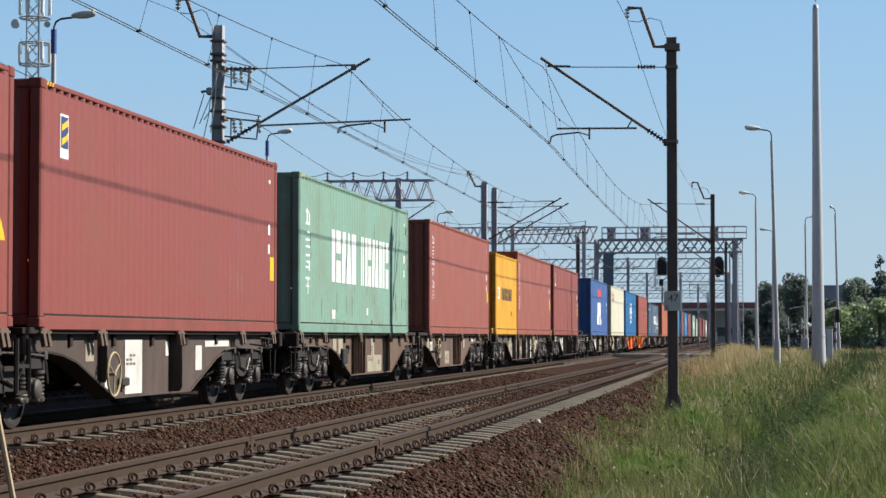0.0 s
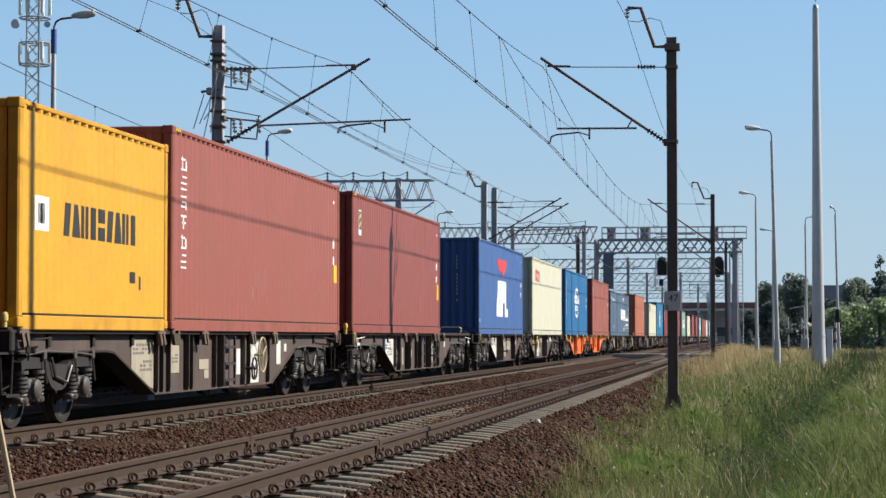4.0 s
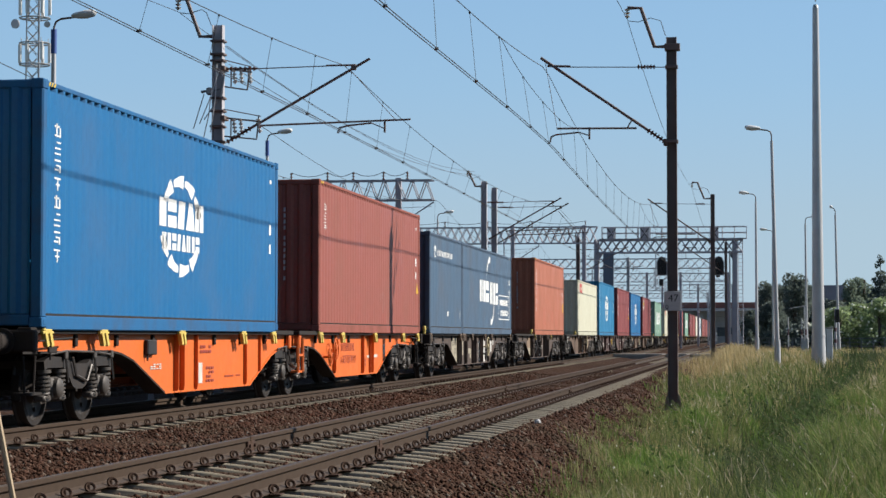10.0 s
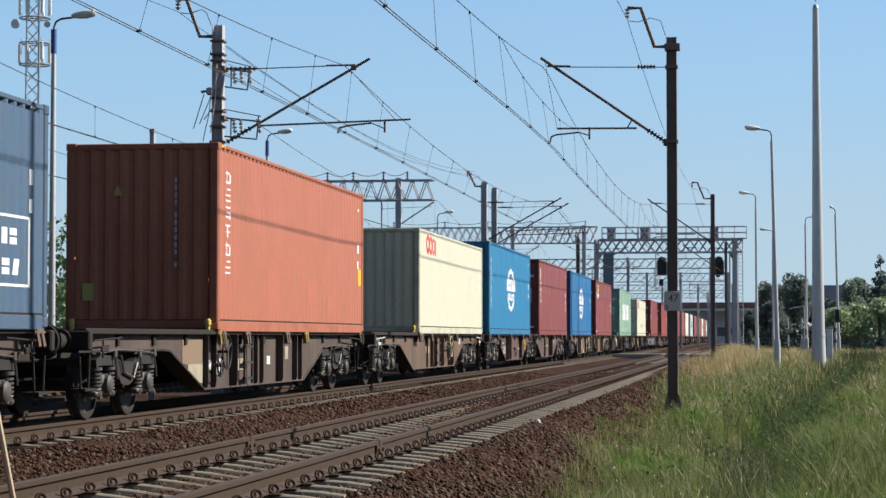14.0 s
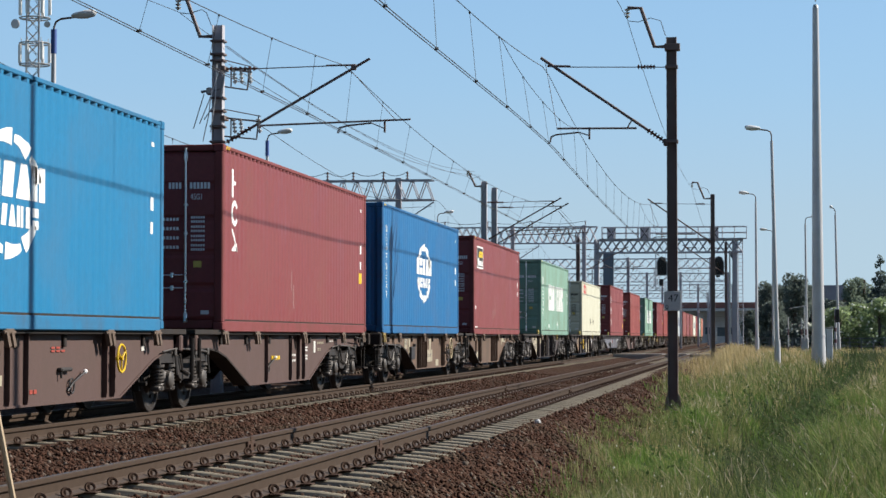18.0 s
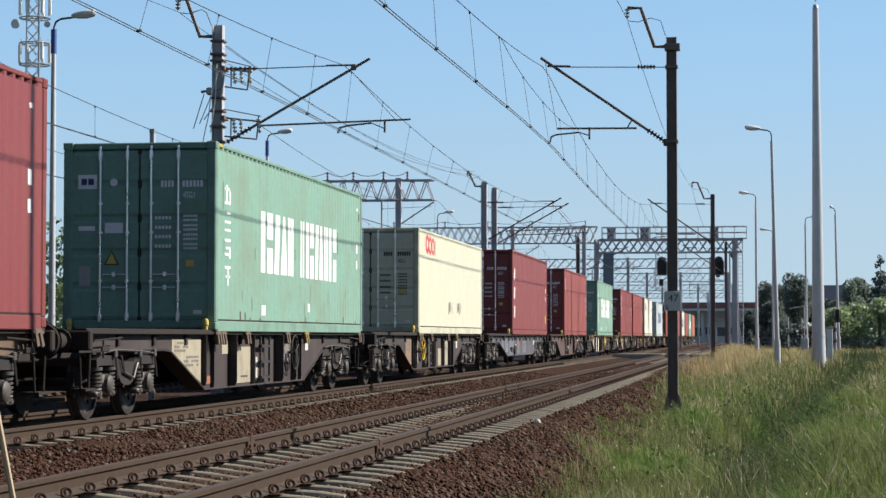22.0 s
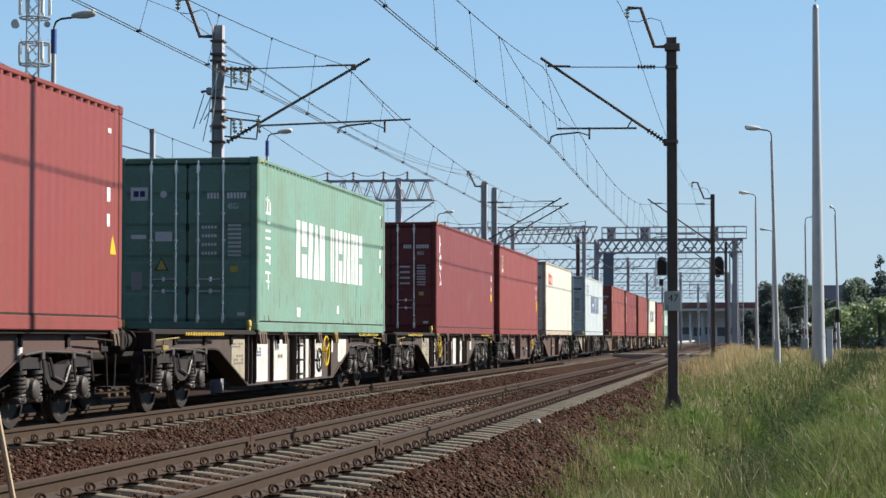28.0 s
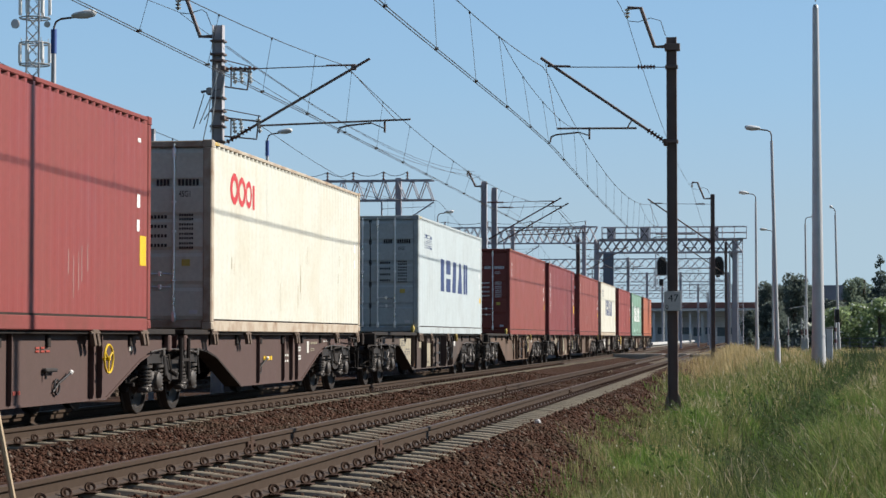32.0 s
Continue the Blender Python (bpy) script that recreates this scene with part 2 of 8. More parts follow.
# ---- ballast bed ----
def gravel(nt, b):
    tc = nt.nodes.new("ShaderNodeTexCoord")
    v = node(nt, "ShaderNodeTexVoronoi", Scale=17.0)
    nt.links.new(tc.outputs["Object"], v.inputs["Vector"])
    col = ramp(nt, v.outputs["Color"], [(0.0, (0.026, 0.0145, 0.0105)), (0.45, (0.043, 0.0235, 0.0165)), (0.8, (0.062, 0.037, 0.027)), (1.0, (0.1, 0.08, 0.066))])
    big = noise_at(nt, 0.6, 4.0)
    col = mix(nt, ramp(nt, big, [(0.4, (0, 0, 0)), (0.75, (0.6, 0.6, 0.6))]), col, (0.04, 0.024, 0.0145))
    nt.links.new(col, b.inputs["Base Color"])
    b.inputs["Roughness"].default_value, b.inputs["Specular IOR Level"].default_value = 0.95, 0.04
    inv = nt.nodes.new("ShaderNodeMath")
    inv.operation = "SUBTRACT"
    inv.inputs[0].default_value = 1.0
    nt.links.new(v.outputs["Distance"], inv.inputs[1])
    bump(nt, b, inv.outputs[0], 0.8, 0.035)


GRAVEL = material("red_brown_ballast", gravel)
NEAR_X, FAR_X = -4.60, -9.335
PROFILE = [(-25.0, -1.0), (-23.5, -0.3), (-12.2, -0.27), (-10.75, -0.235), (-8.6, -0.215), (-7.95, -0.192), (-7.3, -0.28), (-6.6, -0.29), (-5.95, -0.24), (-5.3, -0.232), (-4.6, -0.268), (-3.9, -0.232), (-3.25, -0.24), (-2.95, -0.26), (-2.45, -0.52), (-1.75, -0.86), (-1.2, -1.15)]


def ballast_z(x):
    for (a, za), (b, zb) in zip(PROFILE, PROFILE[1:]):
        if a <= x <= b:
            return za + (zb - za) * (x - a) / (b - a)
    return -1.2


bx = sorted({p[0] for p in PROFILE} | {-14 + 0.3 * i for i in range(43)} | {NEAR_X + d for d in (-0.72, -0.6, 0.0, 0.6, 0.72, 0.8, 0.92)} | {-23.0 + i for i in range(9)})
by = [-200, -60, -10, 5] + [12 + 0.5 * i for i in range(140)] + [85, 90, 100, 110, 125, 150, 200, 300, 500, 900]
def buried(x, y):
    """Farther on the stones lie level with the sleepers of the near track."""
    return 0.055 * step(30, 44, y) * (1 - step(0.60, 0.72, abs(x - NEAR_X))) + 0.045 * step(45, 75, y) * step(0.80, 0.90, x - NEAR_X) * (1 - step(1.3, 1.5, x - NEAR_X))


bed = sheet(bx, by, lambda x, y: ballast_z(x) + buried(x, y) + (0.03 * noise.noise((x * 1.1, y * 0.8, 7)) + 0.012 * noise.noise((x * 5, y * 5, 1)) if 5 < y < 120 else 0))
ballast = tagged(part("ballast_bed", bed, GRAVEL, smooth=True), "bed of red-brown crushed stone under both tracks", "ballast", kind="structure")


# ---- tracks ----
def rail_mat(nt, b):
    g = nt.nodes.new("ShaderNodeNewGeometry")
    sep = nt.nodes.new("ShaderNodeSeparateXYZ")
    nt.links.new(g.outputs["Normal"], sep.inputs[0])
    top = ramp(nt, sep.outputs["Z"], [(0.80, (0, 0, 0)), (0.97, (1, 1, 1))])
    fine = noise_at(nt, 9.0, 4.0)
    rust = mix(nt, fine, (0.034, 0.0225, 0.0155), (0.062, 0.042, 0.029))
    nt.links.new(mix(nt, top, rust, (0.088, 0.07, 0.06)), b.inputs["Base Color"])
    nt.links.new(mix(nt, top, (0.75, 0.75, 0.75), (0.55, 0.55, 0.55)), b.inputs["Roughness"])
    nt.links.new(mix(nt, top, (0.0, 0.0, 0.0), (0.35, 0.35, 0.35)), b.inputs["Metallic"])
    b.inputs["Specular IOR Level"].default_value = 0.12


RUSTY_RAIL = material("rusty_rail_with_polished_top", rail_mat)
RUST = worn("rusty_iron", (0.0864, 0.054, 0.0374), 0.8, 0.2, (0.06, 0.04, 0.03), 0.4, 6.0, False, 0.3, 0.08)
CLIP = worn("dark_rail_clip", (0.06, 0.037, 0.028), 0.8, 0.1, (0.12, 0.08, 0.05), 0.4, 8.0, False, 0.3, 0.1)
SLEEPER = worn("weathered_concrete_sleeper", (0.285, 0.25, 0.19), 0.9, 0.0, (0.075, 0.055, 0.042), 0.8, 3.0, False, 0.4, 0.05)
RAIL_SHAPE = [(-0.075, -0.172), (0.075, -0.172), (0.075, -0.162), (0.022, -0.145), (0.009, -0.125), (0.009, -0.055), (0.03, -0.045), (0.036, -0.038), (0.036, -0.008), (0.028, -0.001), (0.0, 0.0), (-0.028, -0.001), (-0.036, -0.008), (-0.036, -0.038), (-0.03, -0.045), (-0.009, -0.055), (-0.009, -0.125), (-0.022, -0.145), (-0.075, -0.162)]
SLEEPER_GAP = 0.59
tracks = []
for name, cx, label in (("near_track", NEAR_X, "empty railway track with rusty rails on concrete sleepers"), ("train_track", FAR_X, "railway track under the train, on concrete sleepers")):
    tr = thing(name, label, "track", (cx, 0, 0), kind="structure")
    tracks.append(tr)
    for side in (-0.7525, 0.7525):
        part("rail", Build().prism([(x + side, z) for x, z in RAIL_SHAPE], -150, 800, "xz"), RUSTY_RAIL, tr)


def sleeper_mesh():
    s = Build()
    cuts = [(-1.3, 0.038, -0.208), (-1.1, 0.042, -0.186), (-0.95, 0.045, -0.178), (-0.64, 0.042, -0.178), (-0.45, 0.036, -0.196), (-0.2, 0.032, -0.232), (0.0, 0.03, -0.244), (0.2, 0.032, -0.232), (0.45, 0.036, -0.196), (0.64, 0.042, -0.178), (0.95, 0.045, -0.178), (1.1, 0.042, -0.188), (1.3, 0.036, -0.212)]
    for x, w, z in cuts:
        s.v += [(x, -0.13, -0.36), (x, -w, z - 0.012), (x, -w + 0.015, z), (x, w - 0.015, z), (x, w, z - 0.012), (x, 0.13, -0.36)]
    n = 6
    s.f = [(i * n + k, (i + 1) * n + k, (i + 1) * n + (k + 1) % n, i * n + (k + 1) % n) for i in range(len(cuts) - 1) for k in range(n)]
    s.f += [tuple(range(n)), tuple(reversed(range(len(s.v) - n, len(s.v))))]
    return s.mesh("sleeper", SLEEPER)


siding = thing("siding_track", "rusty siding track behind the train", "track", (-15.45, 0, 0), kind="structure")
for side in (-0.7525, 0.7525):
    part("rail", Build().prism([(x + side, z) for x, z in RAIL_SHAPE], -60, 82, "xz"), RUSTY_RAIL, siding)
TIMBER = worn("oiled_timber_sleeper", (0.10, 0.075, 0.055), 0.9, 0.0, (0.05, 0.035, 0.028), 0.6, 3.0, False, 0.4, 0.05)
ties, tie_clips = Build(), Build()
for i in range(110):
    y = 18 + i * SLEEPER_GAP
    ties.box(-1.3, 1.3, y - 0.09, y + 0.09, -0.3, -0.185, 0.015)
    tie_clips.box(0.775, 0.9, y - 0.05, y + 0.05, -0.178, -0.1, 0.02)
tagged(part("siding_sleepers", ties, TIMBER, siding), kind="stuff")
tagged(part("siding_clips", tie_clips, CLIP, siding), kind="stuff")


# fishplated joints of the rails
for cx, side, y in ((NEAR_X, -0.7525, 22.0), (NEAR_X, 0.7525, 21.4), (NEAR_X, -0.7525, 45.6), (NEAR_X, 0.7525, 44.4), (FAR_X, 0.7525, 46.9)):
    j = Build()
    for e in (-1, 1):
        x = side + e * 0.024
        j.box(x - 0.014, x + 0.014, y - 0.16, y + 0.16, -0.155, -0.042, 0.006)
        for d in (-0.11, 0.11):
            j.rod((x, y + d, -0.095), (x + e * 0.035, y + d, -0.095), 0.02, n=6)
    j.box(side - 0.043, side + 0.043, y - 0.05, y + 0.05, -0.06, 0.002)
    part("fishplate", j, CLIP, tracks[0] if cx == NEAR_X else tracks[1], "dark bolted fishplate at a rail joint")


# ---- level crossing far down the line ----
def asphalt(nt, b):
    f = noise_at(nt, 30.0, 4.0)
    nt.links.new(ramp(nt, f, [(0.3, (0.27, 0.26, 0.25)), (0.7, (0.40, 0.38, 0.36))]), b.inputs["Base Color"])
    b.inputs["Roughness"].default_value, b.inputs["Specular IOR Level"].default_value = 0.9, 0.06
    bump(nt, b, f, 0.3, 0.01)


ASPHALT = material("worn_asphalt", asphalt)
road = thing("road", "grey asphalt road with concrete slabs over the rails", "road", kind="structure")
rd = Build()
for x0, x1 in ((-40, -10.25), (-8.42, -5.52), (-3.68, 40)):
    rd.box(x0, x1, 129.5, 136.5, -0.4, -0.015, 0.01)
part("carriageway", rd, ASPHALT, road)
for cx in (NEAR_X, FAR_X):
    for k in range(8):
        part("slab", Build().box(cx - 0.66, cx + 0.66, 129.5 + k * 0.875, 130.36 + k * 0.875, -0.2, -0.012, 0.01), CONCRETE, road)
for x0, x1 in ((-12.0, -10.2), (-9.98, -8.7), (-8.47, -5.45), (-5.25, -3.95), (-3.75, 3.0)):
    part("kerb", Build().box(x0, x1, 129.2, 129.47, -0.3, 0.03, 0.02), CONCRETE, road, "pale concrete kerb")


# ---- containers ----
WAVE = (0.070, 0.138, 0.210, 0.2785)  # outer flat, slope in, inner flat, slope out
OUT_X, IN_X = 1.203, 1.1965


def wave_x(u, length):
    """Depth of the corrugated side at u metres from the end that faces the camera."""
    if u < 0.2 or u > length - 0.2:
        return OUT_X
    k = (u - 0.2) % WAVE[3]
    if k < WAVE[0]:
        return OUT_X
    if k < WAVE[1]:
        return OUT_X + (IN_X - OUT_X) * (k - WAVE[0]) / (WAVE[1] - WAVE[0])
    if k < WAVE[2]:
        return IN_X
    return IN_X + (OUT_X - IN_X) * (k - WAVE[2]) / (WAVE[3] - WAVE[2])


def wave_cuts(a, b, length):
    cuts, k = [a], 0
    while 0.2 + k * WAVE[3] < length - 0.2:
        cuts += [0.2 + k * WAVE[3] + w for w in (0.0, *WAVE[:3])]
        k += 1
    return [a] + [c for c in cuts[1:] if a + 0.004 < c < b - 0.004 and c < length - 0.2] + [b]


def side_decal(polys, length, lift=0.004):
    """Flat painted shapes, given as lists of (u, v), laid on the corrugation."""
    d = Build()
    for poly in polys:
        us = [p[0] for p in poly]
        cuts = wave_cuts(min(us), max(us), length)
        bm = bmesh.new()
        bm.faces.new([bm.verts.new((0, u, v)) for u, v in poly])
        for c in cuts[1:-1]:
            bmesh.ops.bisect_plane(bm, geom=bm.verts[:] + bm.edges[:] + bm.faces[:], plane_co=(0, c, 0), plane_no=(0, 1, 0))
        bm.verts.index_update()
        d.add([(wave_x(v.co.y, length) + lift, v.co.y, v.co.z) for v in bm.verts], [[v.index for v in f.verts] for f in bm.faces])
        bm.free()
    return d


def rect(u0, u1, v0, v1):
    return [(u0, v0), (u1, v0), (u1, v1), (u0, v1)]


def blocks(u0, u1, v0, v1, n, gap=0.22, slant=0.0):
    """A row of n plain blocks and frames of letter size, standing for a word."""
    w, out = (u1 - u0) / n, []
    for i in range(n):
        a, b = u0 + i * w + w * gap / 2, u0 + (i + 1) * w - w * gap / 2
        w2, h = b - a, (v1 - v0) * 0.2
        kind = (i * 7 + n) % 5
        if kind == 0:
            out.append(rect(a + w2 * 0.15, b - w2 * 0.1, v0, v1))
        elif kind == 1:
            out.append([(a - w2 * 0.06, v0), (b + w2 * 0.06, v0), (b - w2 * 0.28, v1), (a + w2 * 0.28, v1)])
        elif kind == 2:
            out += [rect(a, b, v0, v0 + 2.1 * h), rect(a, b, v0 + 2.8 * h, v1)]
        elif kind == 3:
            out += [rect(a, a + w2 * 0.42, v0, v1), rect(b - w2 * 0.42, b, v0, v1)]
        else:
            out.append([(a, v0), (b - w2 * 0.2, v0), (b, v1), (a + w2 * 0.2, v1)])
    return out


def stack(u0, u1, v0, v1, n):
    """A column of n small clusters of strokes that stands for writing set upright."""
    h, w, out = (v1 - v0) / n, u1 - u0, []
    for i in range(n):
        a, k = v0 + i * h + h * 0.1, (i * 7 + n) % 4
        b = a + h * 0.72
        t = max(0.04, w * 0.2)
        if k == 0:
            out += [rect(u0, u1, b - h * 0.1, b), rect(u0 + w * 0.42, u0 + w * 0.42 + t, a, b - h * 0.1), rect(u0 + w * 0.15, u1 - w * 0.1, a + h * 0.28, a + h * 0.37)]
        elif k == 1:
            out += [rect(u0, u1, a, a + h * 0.1), rect(u0 + w * 0.2, u0 + w * 0.2 + t, a + h * 0.1, b), rect(u1 - t, u1, a + h * 0.1, b - h * 0.2), rect(u0, u1 - t, b - h * 0.2, b - h * 0.1)]
        elif k == 2:
            out += [rect(u0, u1, a, a + h * 0.09), rect(u0, u1, a + h * 0.3, a + h * 0.39), rect(u0 + w * 0.3, u1, b - h * 0.09, b)]
        else:
            out += [rect(u0, u0 + w * 0.7, a + h * 0.1, a + h * 0.2), rect(u0 + w * 0.2, u1, a + h * 0.34, a + h * 0.43), rect(u0, u1, b - h * 0.1, b), rect(u1 - t, u1, a, a + h * 0.34)]
    return out


def arc(cu, cv, R, a0, a1, w0, w1, n=8):
    out = []
    for i in range(n):
        p, q = a0 + (a1 - a0) * i / n, a0 + (a1 - a0) * (i + 1) / n
        wp, wq = w0 + (w1 - w0) * i / n, w0 + (w1 - w0) * (i + 1) / n
        f = lambda a, r: (cu + r * math.cos(radians(a)), cv + r * math.sin(radians(a)))
        out.append([f(p, R - wp / 2), f(q, R - wq / 2), f(q, R + wq / 2), f(p, R + wp / 2)])
    return out


def marks(kind, L, H):
    """Painted shapes on the sunny side: (name, material, shapes)."""
    tail = [("weight_panel", WHITE_MARK, [rect(L - 0.62, L - 0.5, 1.62, 1.8), rect(L - 0.62, L - 0.52, 1.3, 1.46), rect(L - 0.6, L - 0.46, 2.5, 2.56)])]
    if kind == "green":
        return tail + [("lettering", WHITE_MARK, blocks(2.9, 5.6, 0.97, 2.0, 5) + blocks(6.1, 9.5, 0.97, 2.0, 8)), ("upright_lettering", WHITE_MARK, stack(0.62, 0.98, 0.65, 2.35, 4)), ("patch", WHITE_MARK, [rect(6.8, 6.95, 0.35, 0.5), rect(3.1, 3.4, 0.25, 0.42)])]
    if kind == "globe":
        ring_ = [[(6.03 + (u - 6.03) * 1.55, v) for u, v in s] for a in (15, 50, 85, 120, 195, 230, 265, 300) for s in arc(6.03, 1.48, 0.64, a, a + 30, 0.2, 0.09, 4)]
        return tail + [("globe_emblem", WHITE_MARK, ring_ + blocks(4.8, 7.25, 1.44, 1.84, 5, 0.1) + blocks(5.0, 7.05, 1.12, 1.36, 8, 0.15)), ("upright_lettering", WHITE_MARK, stack(0.45, 0.68, 0.75, 2.45, 8))]
    if kind == "eagle":
        bird = [[(4.5, 2.42), (7.4, 2.42), (7.1, 2.12), (6.6, 2.02), (6.25, 1.8), (5.95, 2.0), (5.1, 2.05)]]
        word = [[(4.4, 0.55), (5.0, 0.55), (5.35, 1.72), (4.85, 1.72)], [(5.1, 0.55), (5.6, 0.55), (5.6, 1.72), (5.4, 1.72)], rect(5.7, 6.1, 0.55, 1.72), rect(6.1, 6.6, 1.0, 1.72), rect(6.75, 7.1, 0.55, 1.72), rect(7.1, 7.6, 0.55, 0.82)]
        return tail + [("red_emblem", RED_MARK, bird), ("lettering", WHITE_MARK, word), ("patch", WHITE_MARK, [rect(11.5, 11.75, 1.35, 1.42), rect(0.2, 0.35, 0.35, 0.45)])]
    if kind == "cream":
        return tail + [("red_lettering", RED_MARK, arc(1.45, 2.24, 0.2, 0, 360, 0.12, 0.12, 10) + arc(1.95, 2.22, 0.2, 0, 360, 0.1, 0.1, 10) + arc(2.42, 2.21, 0.18, 0, 360, 0.1, 0.1, 8) + [rect(2.68, 2.82, 1.98, 2.38)])]
    if kind == "cream_scratched":
        sc = [rect(5.2 + 0.22 * i + 0.8 * (i > 3), 5.26 + 0.22 * i + 0.8 * (i > 3), 0.5 + 0.05 * (i % 3), 0.8 + 0.04 * (i % 2)) for i in range(8)]
        return marks("cream", L, H) + [("scuff", BLACK_MARK, sc)]
    if kind == "steel_blue":
        up, lo = arc(6.3, 1.55, 0.75, 80, 170, 0.2, 0.05, 8), arc(6.7, 1.1, 0.75, 260, 350, 0.2, 0.05, 8)
        box_ = [rect(8.7, 11.6, 1.22, 1.25), rect(8.7, 11.6, 0.45, 0.48), rect(8.7, 8.75, 0.45, 1.25), rect(11.55, 11.6, 0.45, 1.25)]
        return tail + [("lettering", WHITE_MARK, up + lo + blocks(3.9, 6.1, 0.97, 1.62, 3, 0.15) + blocks(6.4, 8.5, 0.92, 1.6, 3, 0.15)), ("framed_lettering", WHITE_MARK, box_ + blocks(8.9, 11.2, 0.92, 1.1, 8, 0.25) + blocks(9.1, 11.3, 0.58, 0.76, 7, 0.25))]
    if kind == "steel_blue_short":
        return [("lettering", WHITE_MARK, arc(0.95, 2.1, 0.13, 0, 300, 0.1, 0.06, 6) + blocks(1.3, 4.1, 2.02, 2.16, 10, 0.25)), ("patch", WHITE_MARK, [rect(3.2, 3.4, 0.45, 0.58), rect(5.55, 5.65, 0.4, 0.6)])]
    if kind == "yellow":
        return [("dark_lettering", BLACK_MARK, blocks(1.55, 4.6, 1.1, 1.5, 9, 0.18)), ("logo_panel", WHITE_MARK, [rect(0.55, 1.05, 1.12, 1.52)]), ("patch", BLACK_MARK, [rect(0.68, 0.92, 1.2, 1.44), rect(4.3, 4.55, 0.6, 0.75), rect(4.7, 4.8, 0.52, 0.7)])]
    if kind == "upright":
        return tail + [("upright_lettering", WHITE_MARK, stack(0.5, 0.8, 0.85, 2.55, 6)), ("patch", YELLOW_MARK, [rect(L - 0.55, L - 0.25, 0.95, 1.3)])]
    if kind == "tall_word":
        t = [rect(0.62, 0.72, 2.1, 2.55), rect(0.72, 0.86, 2.3, 2.36)] + arc(0.8, 1.85, 0.17, 30, 330, 0.09, 0.09, 8) + [[(0.6, 1.6), (0.68, 1.6), (1.0, 1.25), (0.92, 1.25)], [(0.6, 1.25), (1.0, 1.25), (0.95, 1.38), (0.78, 1.36)]]
        return tail + [("upright_lettering", WHITE_MARK, t), ("patch", YELLOW_MARK, [rect(L - 0.75, L - 0.42, 1.0, 1.22)])]
    if kind == "flag":
        return tail + [("logo_panel", WHITE_MARK, [rect(0.72, 1.02, 2.02, 2.55)]), ("logo_field", NAVY_MARK, [rect(0.74, 1.0, 2.14, 2.52)]), ("logo_flash", YELLOW_MARK, [[(0.75, 2.42), (0.9, 2.46), (0.99, 2.5), (0.99, 2.42), (0.88, 2.38), (0.75, 2.34)], [(0.75, 2.25), (0.9, 2.29), (0.99, 2.34), (0.99, 2.26), (0.88, 2.21), (0.75, 2.17)]]), ("yellow_patch", YELLOW_MARK, [rect(L - 0.5, L - 0.2, 0.85, 1.25)])]
    if kind == "lion":
        return tail + [("logo_panel", WHITE_MARK, [rect(0.75, 2.15, 1.95, 2.62)]), ("logo_field", BLACK_MARK, [rect(0.8, 2.1, 2.0, 2.57)]), ("logo_flash", YELLOW_MARK, [[(1.1, 2.28), (2.1, 2.3), (2.1, 2.36), (1.15, 2.38)], [(1.2, 2.4), (2.1, 2.38), (2.1, 2.46), (1.3, 2.48)]]), ("logo_lettering", WHITE_MARK, [[(0.95, 2.03), (1.12, 2.03), (1.12, 2.26), (0.9, 2.26)], rect(1.2, 1.38, 2.03, 2.18), rect(1.46, 1.7, 2.03, 2.18), rect(1.78, 2.02, 2.03, 2.18)]), ("patch", WHITE_MARK, [rect(0.4, 0.55, 0.72, 0.82), rect(0.35, 0.9, 0.17, 0.2)])]
    if kind == "strokes":
        return tail + [("lettering", WHITE_MARK, [s for v in (0.55, 1.2, 1.85) for s in ([(0.5, v), (0.78, v + 0.02), (0.84, v + 0.42), (0.6, v + 0.4)],)]), ("yellow_patch", YELLOW_MARK, [rect(L - 0.75, L - 0.5, 0.42, 0.72)])]
    if kind == "navy_word":
        return tail + [("lettering", NAVY_MARK, blocks(3.5, 9.2, 1.1, 1.95, 5, 0.3)), ("small_lettering", NAVY_MARK, stack(1.0, 2.2, 2.1, 2.5, 3)), ("yellow_patch", YELLOW_MARK, [rect(L - 0.5, L - 0.2, 0.9, 1.05)])]
    return tail + [("yellow_patch", YELLOW_MARK, [[(L - 0.5, 0.95), (L - 0.24, 0.95), (L - 0.37, 1.2)]]), ("small_lettering", WHITE_MARK, stack(0.5, 0.72, 1.95, 2.5, 3))]


RUST_SPOT = worn("rust_spots", (0.10, 0.06, 0.04), 0.85, 0.0, (0.06, 0.035, 0.025), 0.5, 6.0, False, 0.2)
SCRATCH = worn("pale_scratches", (0.384, 0.288, 0.264), 0.7, 0.0, (0.35, 0.2, 0.18), 0.4, 3.0, False, 0)
FRESH = worn("fresh_orange_paint", (0.37, 0.115, 0.07), 0.5, 0.0, (0.4, 0.12, 0.07), 0.3, 3.0, False, 0)


